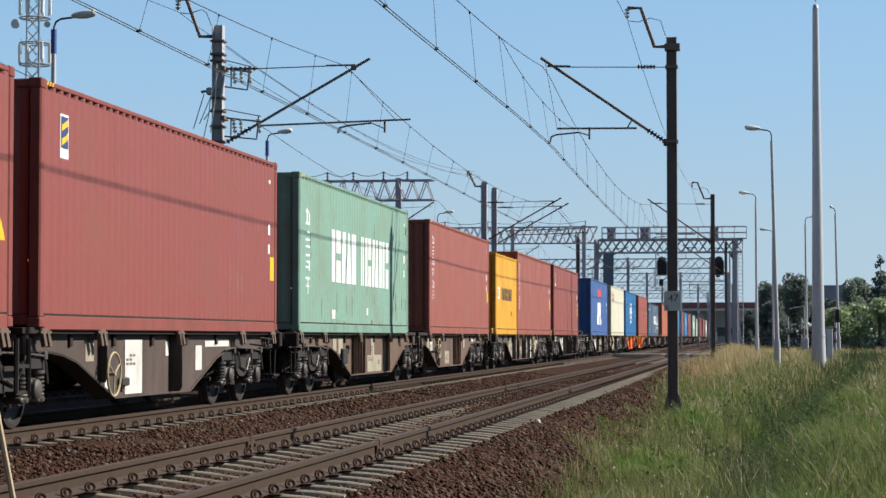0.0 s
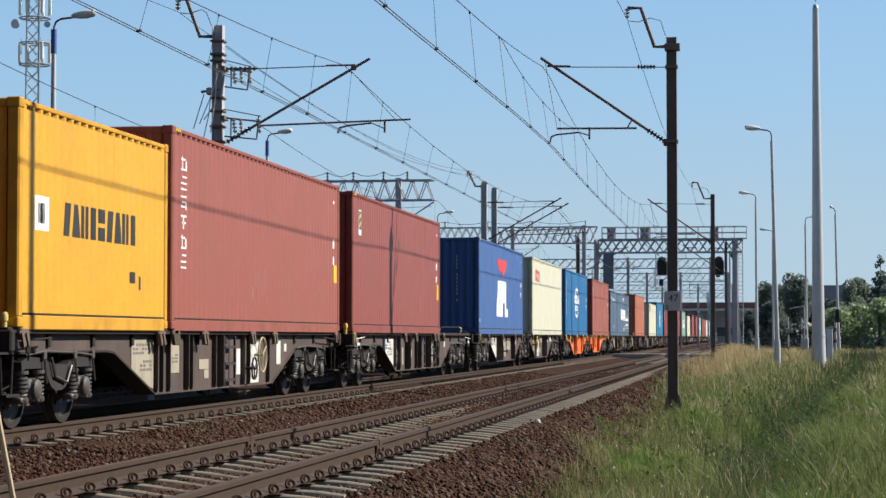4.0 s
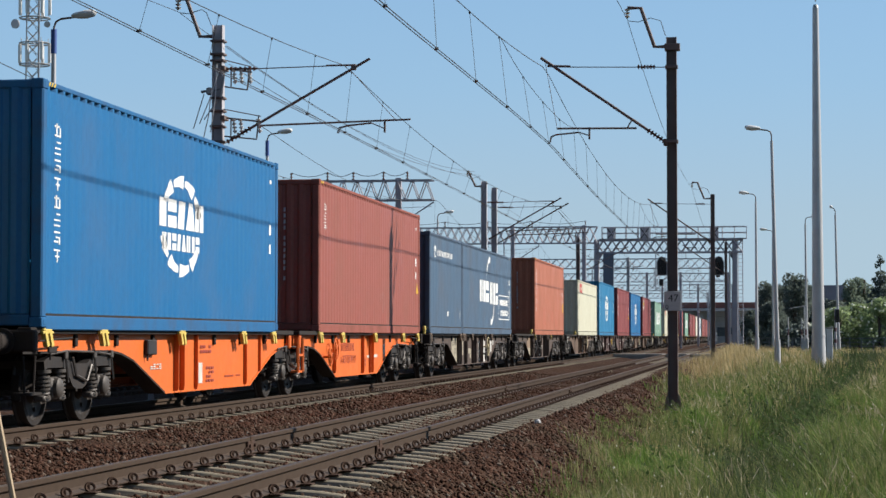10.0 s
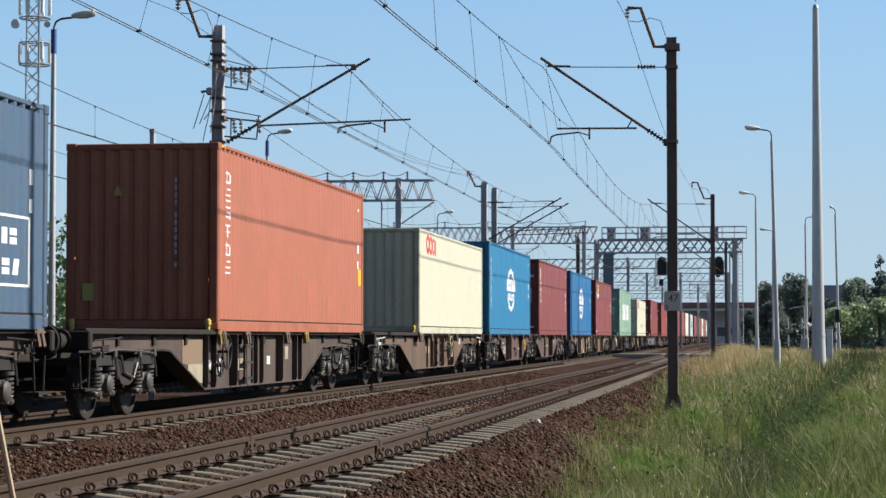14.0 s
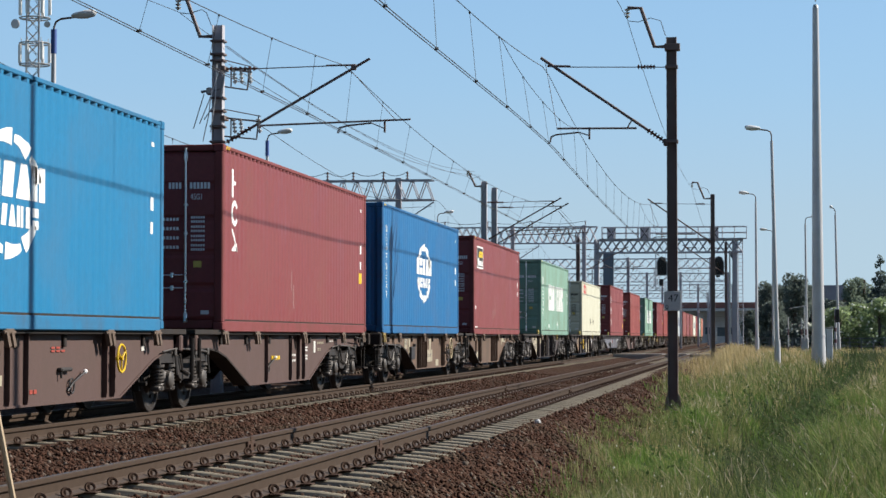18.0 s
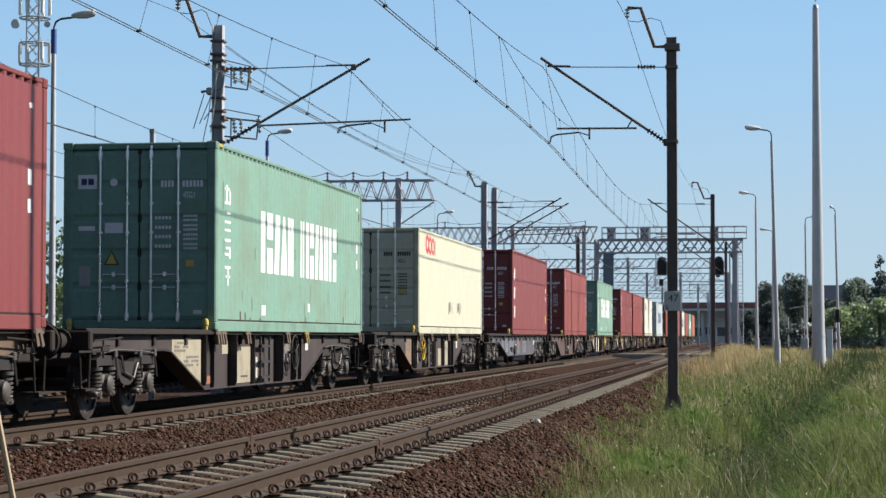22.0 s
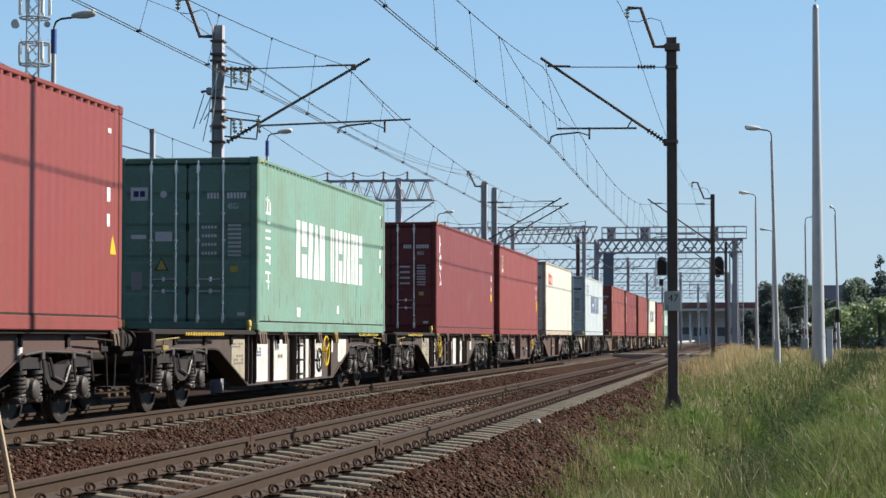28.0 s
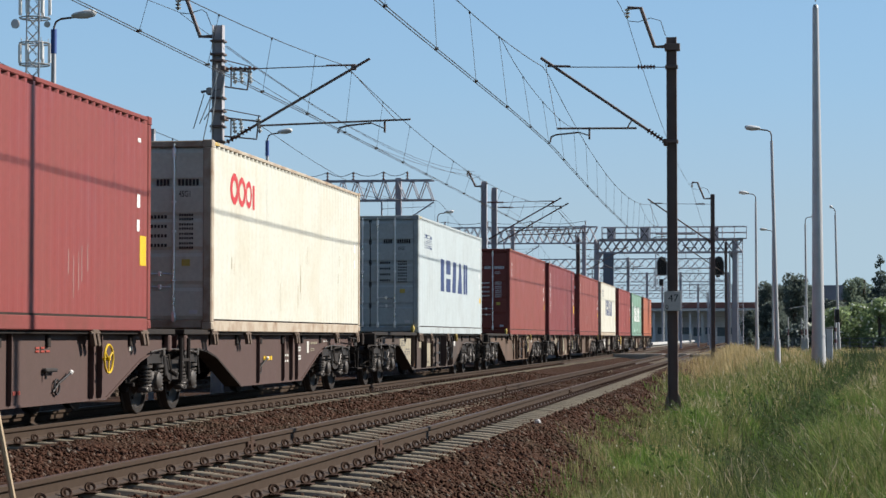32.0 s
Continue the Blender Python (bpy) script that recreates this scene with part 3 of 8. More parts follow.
def wear(kind, colour, L, H, rng):
    """Rust spots, scratches and repainted patches of one container."""
    out = []
    if kind == "green":
        runs = [rect(u, u + rng.uniform(0.012, 0.03), v - rng.uniform(0.1, 0.45), v) for u, v in ((rng.uniform(0.3, L - 0.3), rng.choice((rng.uniform(0.5, 0.9), rng.uniform(0.5, 2.4)))) for i in range(16))]
        runs += [rect(L - 0.4 + rng.uniform(0, 0.12), L - 0.36 + rng.uniform(0.03, 0.12), v, v + rng.uniform(0.1, 0.3)) for v in (0.5, 1.2, 1.8, 2.3)]
        out.append(("rust", RUST_SPOT, runs + [rect(u, u + rng.uniform(0.03, 0.1), 0.16, rng.uniform(0.19, 0.3)) for u in (rng.uniform(0.3, L - 0.4) for i in range(9))]))
    if colour in (RED, RED2, RED3, RED4, ORANGE_RED):
        c = rng.uniform(4.0, L - 3.0)
        out.append(("scratch", SCRATCH, [rect(c + d, c + d + rng.uniform(0.012, 0.022), v, v + rng.uniform(0.2, 0.6)) for d, v in ((k * 0.19 + rng.uniform(-0.06, 0.06), rng.uniform(0.35, 0.8)) for k in range(rng.randint(2, 5)))]))
    if colour is ORANGE_RED:
        out.append(("repaint", FRESH, [rect(3.4, 4.3, 0.35, 1.05), rect(6.6, 7.5, 0.5, 0.95), rect(8.4, 9.0, 0.3, 0.7)]))
    if colour is WHITE_C:
        out.append(("stain", CREAM_STAIN, [rect(u, u + rng.uniform(0.015, 0.03), v - rng.uniform(0.15, 0.5), v) for u, v in ((rng.uniform(0.5, L - 0.5), rng.uniform(0.7, 1.6)) for i in range(9))]))
    return out


CREAM_STAIN = worn("brown_run_stains", (0.344, 0.275, 0.172), 0.7, 0.0, (0.5, 0.45, 0.33), 0.5, 3.0, True, 0)


GREY_PAINT = worn("faded_white_marking", (0.42, 0.42, 0.44), 0.6, 0.0, (0.2, 0.18, 0.16), 0.5, 3.0)
DULL_YELLOW = worn("faded_yellow_label", (0.42, 0.34, 0.1), 0.6, 0.0, (0.15, 0.12, 0.08), 0.5, 5.0)


def end_front(box, L, H, mat):
    """Plain corrugated end wall."""
    e = Build()
    n, x0, x1 = 9, -1.06, 1.06
    w, poly = (x1 - x0) / n, []
    for i in range(n):
        a = x0 + i * w
        poly += [(a, 0.02), (a + w * 0.3, 0.02), (a + w * 0.5, 0.062), (a + w * 0.8, 0.062)]
    poly.append((x1, 0.02))
    lo, hi = 0.16, H - 0.1
    e.v = [(x, y, lo) for x, y in poly] + [(x, y, hi) for x, y in poly]
    k = len(poly)
    e.f = [(i, i + 1, i + 1 + k, i + k) for i in range(k - 1)]
    p = part("end_wall", e, mat, box)
    m = Build()
    for i in range(11):
        z = H - 0.62 - i * 0.115 - (0.08 if i > 3 else 0) - (0.08 if i > 9 else 0)
        m.box(0.522, 0.558, 0.012, 0.016, z, z + 0.075)
    tagged(part("serial_mark", m, GREY_PAINT, p), kind="stuff")
    part("warning_triangle", Build().prism([(-0.46, H - 0.82), (-0.32, H - 0.82), (-0.39, H - 0.65)], 0.012, 0.016, "xz"), DULL_YELLOW, p)
    part("yellow_label", Build().box(-0.95, -0.77, 0.012, 0.016, 0.45, 0.72), DULL_YELLOW, p)
    return p


def dashes(t, x0, x1, z0, z1, n):
    """A line of n small marks that stands for writing on the doors."""
    w = (x1 - x0) / n
    for i in range(n):
        t.box(x0 + i * w, x0 + i * w + w * 0.68, 0.0205, 0.0235, z0, z1)


def end_doors(box, L, H, mat, kind, logo=None):
    """Two leaves with locking bars, cams, handles, hinges, labels and writing."""
    ink = BLACK_MARK if mat in (CREAM, WHITE_C, PALE) else DULL_MARK
    for s in (-1, 1):
        d = Build()
        lo, hi, n = 0.14, H - 0.12, 5
        poly = [(0.075, lo)]
        for i in range(n):
            z, z1 = lo + (hi - lo) * (i + 0.04) / n, lo + (hi - lo) * (i + 0.94) / n
            poly += [(0.046, z), (0.024, z + 0.05), (0.024, z1 - 0.05), (0.046, z1)]
        a, b = sorted((s * 0.015, s * 1.1))
        d.prism(poly + [(0.075, hi)], a, b)
        leaf = part("door", d, mat, box)
        part("door_seal", Build().box(*sorted((s * 0.004, s * 0.03)), 0.03, 0.045, lo, hi), BLACK_MARK, leaf, "black rubber seal")
        for x in (s * 0.19, s * 0.62):
            b = Build().rod((x, -0.002, 0.13), (x, -0.002, H - 0.06), 0.018, n=10)
            for z in (0.75, 1.5, H - 0.95):
                b.box(x - 0.034, x + 0.034, -0.004, 0.03, z - 0.02, z + 0.02, 0.008)
            for z in (0.19, H - 0.2):
                b.box(x - 0.03, x + 0.03, -0.022, 0.03, z - 0.075, z + 0.075, 0.012)
            part("locking_bar", b, BAR_STEEL, leaf, "bright galvanised locking bar", smooth=True)
        for z in (0.85, 0.65):
            h = Build().rod((s * 0.2, -0.012, z), (s * 0.58, -0.012, z), 0.011, n=6)
            h.box(s * 0.405 - 0.025, s * 0.405 + 0.025, -0.022, 0.024, z - 0.04, z + 0.04, 0.01)
            part("handle", h, BAR_STEEL, leaf, "galvanised door handle")
        for z in (0.3, 0.95, 1.6, H - 0.35):
            part("hinge", Build().box(min(s * 1.08, s * 1.17), max(s * 1.08, s * 1.17), 0.008, 0.04, z - 0.06, z + 0.06, 0.01), mat, leaf)
        t = Build()
        if s > 0:
            dashes(t, 0.34, 0.56, H - 0.70, H - 0.60, 4)
            dashes(t, 0.68, 1.02, H - 0.70, H - 0.60, 6)
            for r in range(4):
                z = H - 1.2 - r * 0.145
                dashes(t, 0.25, 0.52, z, z + 0.05, 5)
                for e in (0.035, -0.03):
                    dashes(t, 0.70, 0.93, z + e, z + e + 0.036, 6)
            tagged(part("data_writing", t, ink, leaf), kind="stuff")
            words("45G1", 0.135, ink, leaf, Matrix.Translation((0.69, 0.0205, H - 0.87)) @ Euler((math.pi / 2, 0, 0)).to_matrix().to_4x4() @ Matrix.Diagonal((0.66, 1, 1, 1)))
            part("yellow_label", Build().box(0.74, 0.87, 0.019, 0.0225, 0.97, 1.07), GUIDE_PIN, leaf)
            part("maker_plate", Build().box(0.86, 0.99, 0.019, 0.0225, 0.24, 0.30), DULL_MARK, leaf)
        else:
            if logo:
                for a, b, z0, z1 in logo:
                    t.box(-a, -b, 0.019, 0.0225, H - z0, H - z1)
                part("logo", t, RED_MARK if logo is RED_BARS else ink, leaf)
            if kind == "green":
                lp = part("logo_panel", Build().box(-0.98, -0.68, 0.019, 0.0225, H - 0.72, H - 0.5), DULL_MARK, leaf, "pale panel with a dark emblem")
                part("emblem", Build().box(-0.93, -0.84, 0.016, 0.019, H - 0.66, H - 0.56).box(-0.82, -0.73, 0.016, 0.019, H - 0.66, H - 0.56), NAVY_MARK, lp)
                part("pale_label", Build().box(-0.97, -0.71, 0.019, 0.0225, 1.53, 1.6), DULL_MARK, leaf)
                part("pale_label", Build().box(-0.55, -0.26, 0.019, 0.0225, 1.49, 1.65), DULL_MARK, leaf)
            if kind in ("tall_word", "flag", "plain"):
                part("yellow_label", Build().box(-1.04, -0.74, 0.019, 0.0225, 1.4, 1.57), GUIDE_PIN, leaf)
                part("pale_label", Build().box(-0.72, -0.52, 0.019, 0.0225, 1.42, 1.56), DULL_MARK, leaf)
            part("round_sticker", Build().disc_stack((-0.41, 0.0235, H - 0.62) if kind == "green" else (-0.37, 0.0235, H - 0.44), (0, -1, 0), [(0, 0.06), (0.003, 0.06)], 16), DULL_MARK, leaf)
            part("data_plate", Build().box(-0.96, -0.78, 0.019, 0.0225, 0.68, 0.98), GALV, leaf)
            if kind == "strokes":
                part("warning_triangle", Build().prism([(-0.47, H - 0.5), (-0.28, H - 0.5), (-0.375, H - 0.34)], 0.019, 0.0225, "xz"), GUIDE_PIN, leaf)
                part("pale_triangle", Build().prism([(-0.42, 1.53), (-0.26, 1.53), (-0.34, 1.38)], 0.019, 0.0225, "xz"), DULL_MARK, leaf)
            elif kind != "tall_word":
                part("warning_border", Build().prism([(-0.56, 1.0), (-0.32, 1.0), (-0.44, 1.22)], 0.019, 0.0225, "xz"), BLACK_MARK, leaf)
                part("warning_triangle", Build().prism([(-0.53, 1.015), (-0.35, 1.015), (-0.44, 1.19)], 0.016, 0.019, "xz"), GUIDE_PIN, leaf)


BAR_STEEL = worn("bright_locking_bar", (0.9, 0.9, 0.9), 0.28, 0.75, (0.45, 0.43, 0.4), 0.4, 2.0, False, 0, 0.6)
DULL_MARK = worn("dull_white_marking", (0.72, 0.72, 0.74), 0.6, 0.0, (0.2, 0.18, 0.16), 0.4, 2.0)
WIDE_BARS = ((0.94, 0.8, 0.92, 0.62), (0.75, 0.58, 0.92, 0.7), (0.53, 0.38, 0.92, 0.7))
SLIM_BARS = ((1.0, 0.82, 0.8, 0.62), (0.72, 0.55, 0.8, 0.62), (0.45, 0.28, 0.8, 0.62))
RED_BARS = ((1.0, 0.78, 0.55, 0.42), (0.72, 0.5, 0.55, 0.42), (0.45, 0.3, 0.55, 0.42))
BOX_Z = 1.18
# near-black strip colour, painted in for the shadow gap over the bottom rail
SHADOW_GAP = worn("shadow_gap_black", (0.03, 0.025, 0.022), 0.9, 0.0, (0.1, 0.07, 0.05), 0.4, 4.0, False, 0, 0.1)


def container(colour, L, H, kind, doors, label, logo=None):
    mat, edge = colour, FRAMES[colour]
    ob = thing("shipping_container", label, "container", group="containers on the train")
    p = Build()
    cuts = wave_cuts(0.16, L - 0.16, L)
    lo, hi = 0.13, H - 0.12
    for s in (1, -1):
        p = Build()
        k = len(cuts)
        p.v = [(s * wave_x(c, L), c, lo) for c in cuts] + [(s * wave_x(c, L), c, hi) for c in cuts]
        p.f = [(i, i + 1, i + 1 + k, i + k) for i in range(k - 1)]
        panel = part("side_panel", p, mat, ob, "corrugated steel side")
        # upper edge of the sheet, where the folds open under the top rail
        deep = Build()
        dx = [OUT_X - (OUT_X - wave_x(c, L)) * 8.5 for c in cuts]
        deep.v = [(s * x, c, hi) for x, c in zip(dx, cuts)] + [(s * x, c, H - 0.06) for x, c in zip(dx, cuts)]
        deep.f = p.f
        part("upper_edge", deep, mat, panel)
        if s > 0:
            for nm, mm, shapes in wear(kind, colour, L, H, random.Random(len(PAINTS) + int(L) + len(label) * 7 + len(bpy.data.objects))) + marks(kind, L, H):
                tagged(part(nm, side_decal(shapes, L, {"rust": 0.0025, "scratch": 0.0025, "repaint": 0.002, "stain": 0.0025, "logo_field": 0.008, "logo_flash": 0.012}.get(nm, 0.012 if nm == "logo_lettering" else 0.004)), mm, panel), kind="stuff" if len(shapes) > 1 else "")
        part("top_rail", Build().box(s * 1.12, s * 1.211, 0.16, L - 0.16, H - 0.075, H - 0.012, 0.012), edge, ob)
        part("shadow_gap_strip", Build().box(s * 1.15, s * 1.2065, 0.16, L - 0.16, 0.134, 0.164), SHADOW_GAP, panel, "dark strip painted for the shadow gap above the bottom rail")
        part("bottom_rail", Build().box(s * 1.17, s * 1.215, 0.16, L - 0.16, -0.03, 0.14, 0.012), edge, ob)
        for y0, y1 in ((0.0, 0.16), (L - 0.16, L)):
            part("corner_post", Build().box(s * 1.07, s * 1.216, y0 + 0.006, y1 - 0.006, 0.11, H - 0.11, 0.02), edge, ob)
            for z0 in (0.0, H - 0.118):
                c = Build().box(s * 1.06, s * 1.22, y0, y1 + 0.018 if y0 == 0 else y1, z0, z0 + 0.118, 0.012)
                m_ = (y0 + y1) / 2
                c.box(s * 1.215, s * 1.224, m_ - 0.03, m_ + 0.03, z0 + 0.03, z0 + 0.09, 0.004)
                part("corner_casting", c, edge, ob)
    r = Build()
    n = int((L - 0.3) / 0.42)
    poly = []
    for i in range(n):
        a = 0.15 + (L - 0.3) * i / n
        poly += [(a, H - 0.035), (a + 0.03, H - 0.014), (a + 0.2, H - 0.014), (a + 0.23, H - 0.035)]
    r.prism(poly + [(L - 0.15, H - 0.035), (L - 0.15, H - 0.06), (0.15, H - 0.06)], -1.17, 1.17)
    part("roof", r, mat, ob)
    for y0, y1 in ((0.02, 0.14), (L - 0.14, L - 0.02)):
        part("header", Build().box(-1.06, 1.06, y0, y1, H - 0.11, H - 0.01, 0.015), edge, ob)
        part("sill", Build().box(-1.06, 1.06, y0, y1, 0.02, 0.15, 0.015), edge, ob)
    part("floor", Build().box(-1.17, 1.17, 0.16, L - 0.16, 0.05, 0.15), STEEL_DARK, ob)
    part("rear_wall", Build().box(-1.06, 1.06, L - 0.075, L - 0.04, 0.15, H - 0.1), mat, ob)
    if H == HC:
        hz = Build()
        for k in range(3):
            hz.prism([(0.2 + k * 0.09, H - 0.07), (0.24 + k * 0.09, H - 0.07), (0.28 + k * 0.09, H - 0.02), (0.24 + k * 0.09, H - 0.02)], 1.2115, 1.2145)
        tagged(part("hazard_stripes", hz, YELLOW_MARK, ob), kind="stuff")
    if doors:
        end_doors(ob, L, H, mat, kind, logo)
    else:
        end_front(ob, L, H, mat)
    return ob


RED = paint("dull_red", (0.222, 0.054, 0.0425))
RED2 = paint("brown_red", (0.262, 0.0725, 0.0515), 0.3)
RED3 = paint("wine_red", (0.185, 0.038, 0.038), 0.25)
RED4 = paint("bright_red", (0.225, 0.048, 0.041), 0.22)
ORANGE_RED = paint("orange_red", (0.36, 0.115, 0.064), 0.3)
GREEN = paint("sea_green", (0.165, 0.29, 0.225), 0.5, 0.62, (0.15, 0.12, 0.07))
YELLOW = paint("yellow", (0.576, 0.288, 0.016), 0.25)
NAVY = paint("royal_blue", (0.0361, 0.0951, 0.262), 0.25)
CREAM = paint("cream", (0.50, 0.49, 0.375), 0.10, 0.5, (0.28, 0.2, 0.12))
WHITE_C = paint("white", (0.565, 0.555, 0.475), 0.4, 0.5, (0.36, 0.28, 0.16))
AZURE = paint("azure_blue", (0.008, 0.148, 0.30), 0.2)
AZURE2 = paint("deep_azure_blue", (0.005, 0.108, 0.27), 0.2)
STEELB = paint("steel_blue", (0.056, 0.098, 0.155), 0.35)
PALE = paint("pale_grey", (0.435, 0.485, 0.49), 0.2)
# the frames of posts and rails are grimier than the panels
FRAMES = {}
for key, m in list(PAINTS.items()):
    c = COLOURS[key]
    FRAMES[m] = worn("grimy_" + key, tuple(0.86 * a + 0.01 for a in c), 0.7, 0.0, (0.07, 0.045, 0.03), 0.45, 2.2, True, 0.15, 0.2)
FRAMES[WHITE_C] = worn("rusty_white_frame", (0.42, 0.36, 0.28), 0.75, 0.0, (0.17, 0.075, 0.035), 0.8, 3.0, True, 0.2, 0.2)
HC, STD = 2.896, 2.591
# distance along the train, length, height, colour, marks, doors towards the camera, label
LOADS = [
    (11.34, 12.19, HC, RED, "plain", 0, "dull red corrugated container"),
    (24.41, 12.19, HC, RED, "flag", 0, "dull red corrugated container with a small flag panel"),
    (38.40, 12.19, HC, GREEN, "green", 0, "faded green container with large white lettering"),
    (53.94, 12.19, HC, RED2, "upright", 0, "brown-red container with upright white lettering"),
    (67.92, 6.06, STD, YELLOW, "yellow", 0, "short yellow container with dark lettering"),
    (74.19, 12.19, HC, RED2, "upright", 0, "brown-red container with upright white lettering"),
    (87.76, 12.19, HC, RED, "flag", 0, "dull red container with a small flag panel"),
    (107.96, 12.19, HC, NAVY, "eagle", 0, "royal blue container with red emblem and white letters"),
    (123.43, 12.19, HC, CREAM, "cream", 0, "cream container with small red lettering"),
    (137.56, 12.19, HC, AZURE2, "globe", 0, "azure blue container with a white globe emblem"),
    (153.24, 12.19, HC, RED2, "plain", 0, "weathered brown-red container with yellow patch"),
    (167.07, 6.06, STD, STEELB, "steel_blue_short", 0, "short steel-blue container with small white lettering"),
    (173.16, 12.19, STD, STEELB, "steel_blue", 0, "steel-blue container with large white lettering"),
    (193.21, 12.19, HC, ORANGE_RED, "upright", 0, "orange-red patched container with upright white lettering"),
    (212.95, 12.19, STD, CREAM, "cream", 0, "cream container with red lettering and grey end"),
    (226.88, 12.19, HC, AZURE, "globe", 0, "azure blue container with a white globe emblem"),
    (242.36, 12.19, HC, RED3, "tall_word", 1, "wine-red container with barred doors and upright lettering"),
    (256.59, 12.19, HC, AZURE2, "globe", 0, "azure blue container with a white globe emblem"),
    (272.10, 12.19, HC, RED3, "lion", 1, "wine-red container with a black and white panel"),
    (292.06, 12.19, HC, GREEN, "green", 1, "faded green container with white lettering and barred doors"),
    (311.84, 12.19, STD, CREAM, "cream_scratched", 1, "cream container with scuffed side and grey doors"),
    (332.30, 12.19, HC, RED3, "strokes", 1, "wine-red container with three white strokes"),
    (352.41, 12.19, HC, RED4, "plain", 1, "bright red container with barred doors"),
    (372.18, 12.19, HC, GREEN, "green", 1, "faded green container with white lettering and barred doors"),
    (392.12, 12.19, HC, RED3, "tall_word", 1, "wine-red container with barred doors and upright lettering"),
    (405.95, 12.19, HC, RED4, "flag", 1, "bright red container with a small flag panel"),
    (421.39, 12.19, HC, WHITE_C, "cream", 1, "rust-stained white container with red lettering"),
    (441.38, 12.19, HC, PALE, "navy_word", 1, "pale grey container with navy lettering"),
    (461.10, 12.19, HC, RED, "plain", 1, "dull red container with barred doors"),
    (474.93, 12.19, HC, RED3, "upright", 1, "wine-red container with upright lettering"),
    (490.08, 12.19, HC, RED, "plain", 1, "dull red container with barred doors"),
    (504.39, 12.19, HC, WHITE_C, "navy_word", 1, "white container with dark lettering"),
    (519.74, 12.19, HC, RED4, "plain", 1, "bright red corrugated container with barred doors"),
    (534.06, 12.19, HC, GREEN, "green", 1, "faded green container with white lettering"),
    (549.60, 12.19, HC, ORANGE_RED, "plain", 1, "orange-red container at the end of the train"),
]


# ---- wagons ----
def grimy(name, base, rough, metal, dirt, amount, scale):
    """Wagon paint under brake dust: dark soot in broad patches and runs, pale dust in others."""

    def build(nt, b):
        fine = noise_at(nt, 30.0, 3.0)
        col = mix(nt, fine, tuple(c * 0.8 for c in base), tuple(c * 1.15 for c in base))
        dust = noise_at(nt, 1.1, 4.0)
        col = mix(nt, ramp(nt, dust, [(0.5, (0, 0, 0)), (0.75, (0.5, 0.5, 0.5))]), col, tuple(min(1.7 * c, 0.5) for c in base))
        soot = noise_at(nt, 0.8, 5.0, stretch=(1.0, 1.0, 0.35))
        col = mix(nt, ramp(nt, soot, [(0.45, (0, 0, 0)), (0.7, (0.6, 0.6, 0.6))]), col, dirt)
        run = noise_at(nt, 7.0, 3.0, stretch=(1.6, 1.6, 0.1))
        col = mix(nt, ramp(nt, run, [(0.5, (0, 0, 0)), (0.75, (amount, amount, amount))]), col, tuple(0.5 * d for d in dirt))
        nt.links.new(col, b.inputs["Base Color"])
        b.inputs["Roughness"].default_value, b.inputs["Metallic"].default_value = rough, metal
        b.inputs["Specular IOR Level"].default_value = 0.25
        bump(nt, b, fine, 0.15, 0.004)

    return material(name, build)


TAN = grimy("dusty_tan_wagon", (0.116, 0.075, 0.052), 0.75, 0.0, (0.05, 0.036, 0.027), 0.3, 1.2)
TAUPE = grimy("dusty_brown_wagon", (0.076, 0.055, 0.045), 0.75, 0.0, (0.026, 0.021, 0.019), 0.35, 1.2)
SOOTY = grimy("sooty_brown_wagon", (0.048, 0.037, 0.035), 0.75, 0.0, (0.02, 0.017, 0.017), 0.35, 1.2)
BROWN = worn("red_brown_wagon", (0.078, 0.046, 0.039), 0.7, 0.0, (0.07, 0.05, 0.04), 0.5, 1.2)
ORANGE = worn("orange_wagon", (0.608, 0.125, 0.0195), 0.5, 0.0, (0.2, 0.09, 0.05), 0.2, 1.2)
GREYW = worn("grey_wagon", (0.072, 0.072, 0.084), 0.65, 0.0, (0.1, 0.08, 0.07), 0.4, 1.2)
# sooty black, also used to paint shade onto the girder flanges
UNDER = worn("soot_and_shade_underframe", (0.0172, 0.014, 0.0125), 0.9, 0.0, (0.05, 0.035, 0.026), 0.5, 2.0)
BOGIE = worn("dusty_bogie", (0.021, 0.018, 0.0168), 0.7, 0.1, (0.058, 0.043, 0.034), 0.55, 4.0)
# lighter steel: sunlit highlights of axle boxes, springs and rods put into colour
BOGIE_L = worn("highlit_bogie_steel", (0.08, 0.07, 0.062), 0.5, 0.2, (0.024, 0.02, 0.018), 0.65, 6.0)
PALE_YELLOW = worn("pale_yellow_rail", (0.74, 0.70, 0.34), 0.5, 0.0, (0.3, 0.25, 0.1), 0.2, 4.0)
GUIDE_PIN = worn("yellow_guide_pin", (0.55, 0.42, 0.1), 0.6, 0.0, (0.15, 0.1, 0.06), 0.4, 6.0)
OLD_YELLOW = worn("grimy_yellow_fitting", (0.24, 0.175, 0.05), 0.7, 0.0, (0.05, 0.04, 0.03), 0.7, 5.0)
WHEEL = worn("wheel_steel", (0.035, 0.03, 0.027), 0.6, 0.3, (0.05, 0.038, 0.03), 0.5, 4.0, False)
GREY_MARK = worn("grey_writing", (0.12, 0.11, 0.10), 0.7, 0.0, (0.2, 0.17, 0.14), 0.4, 4.0, False, 0)
PLATE_W = worn("pale_data_panel", (0.56, 0.55, 0.51), 0.6, 0.0, (0.26, 0.22, 0.15), 0.65, 2.0)
BRACKET = worn("worn_pin_bracket", (0.12, 0.085, 0.062), 0.7, 0.0, (0.05, 0.04, 0.033), 0.6, 6.0)
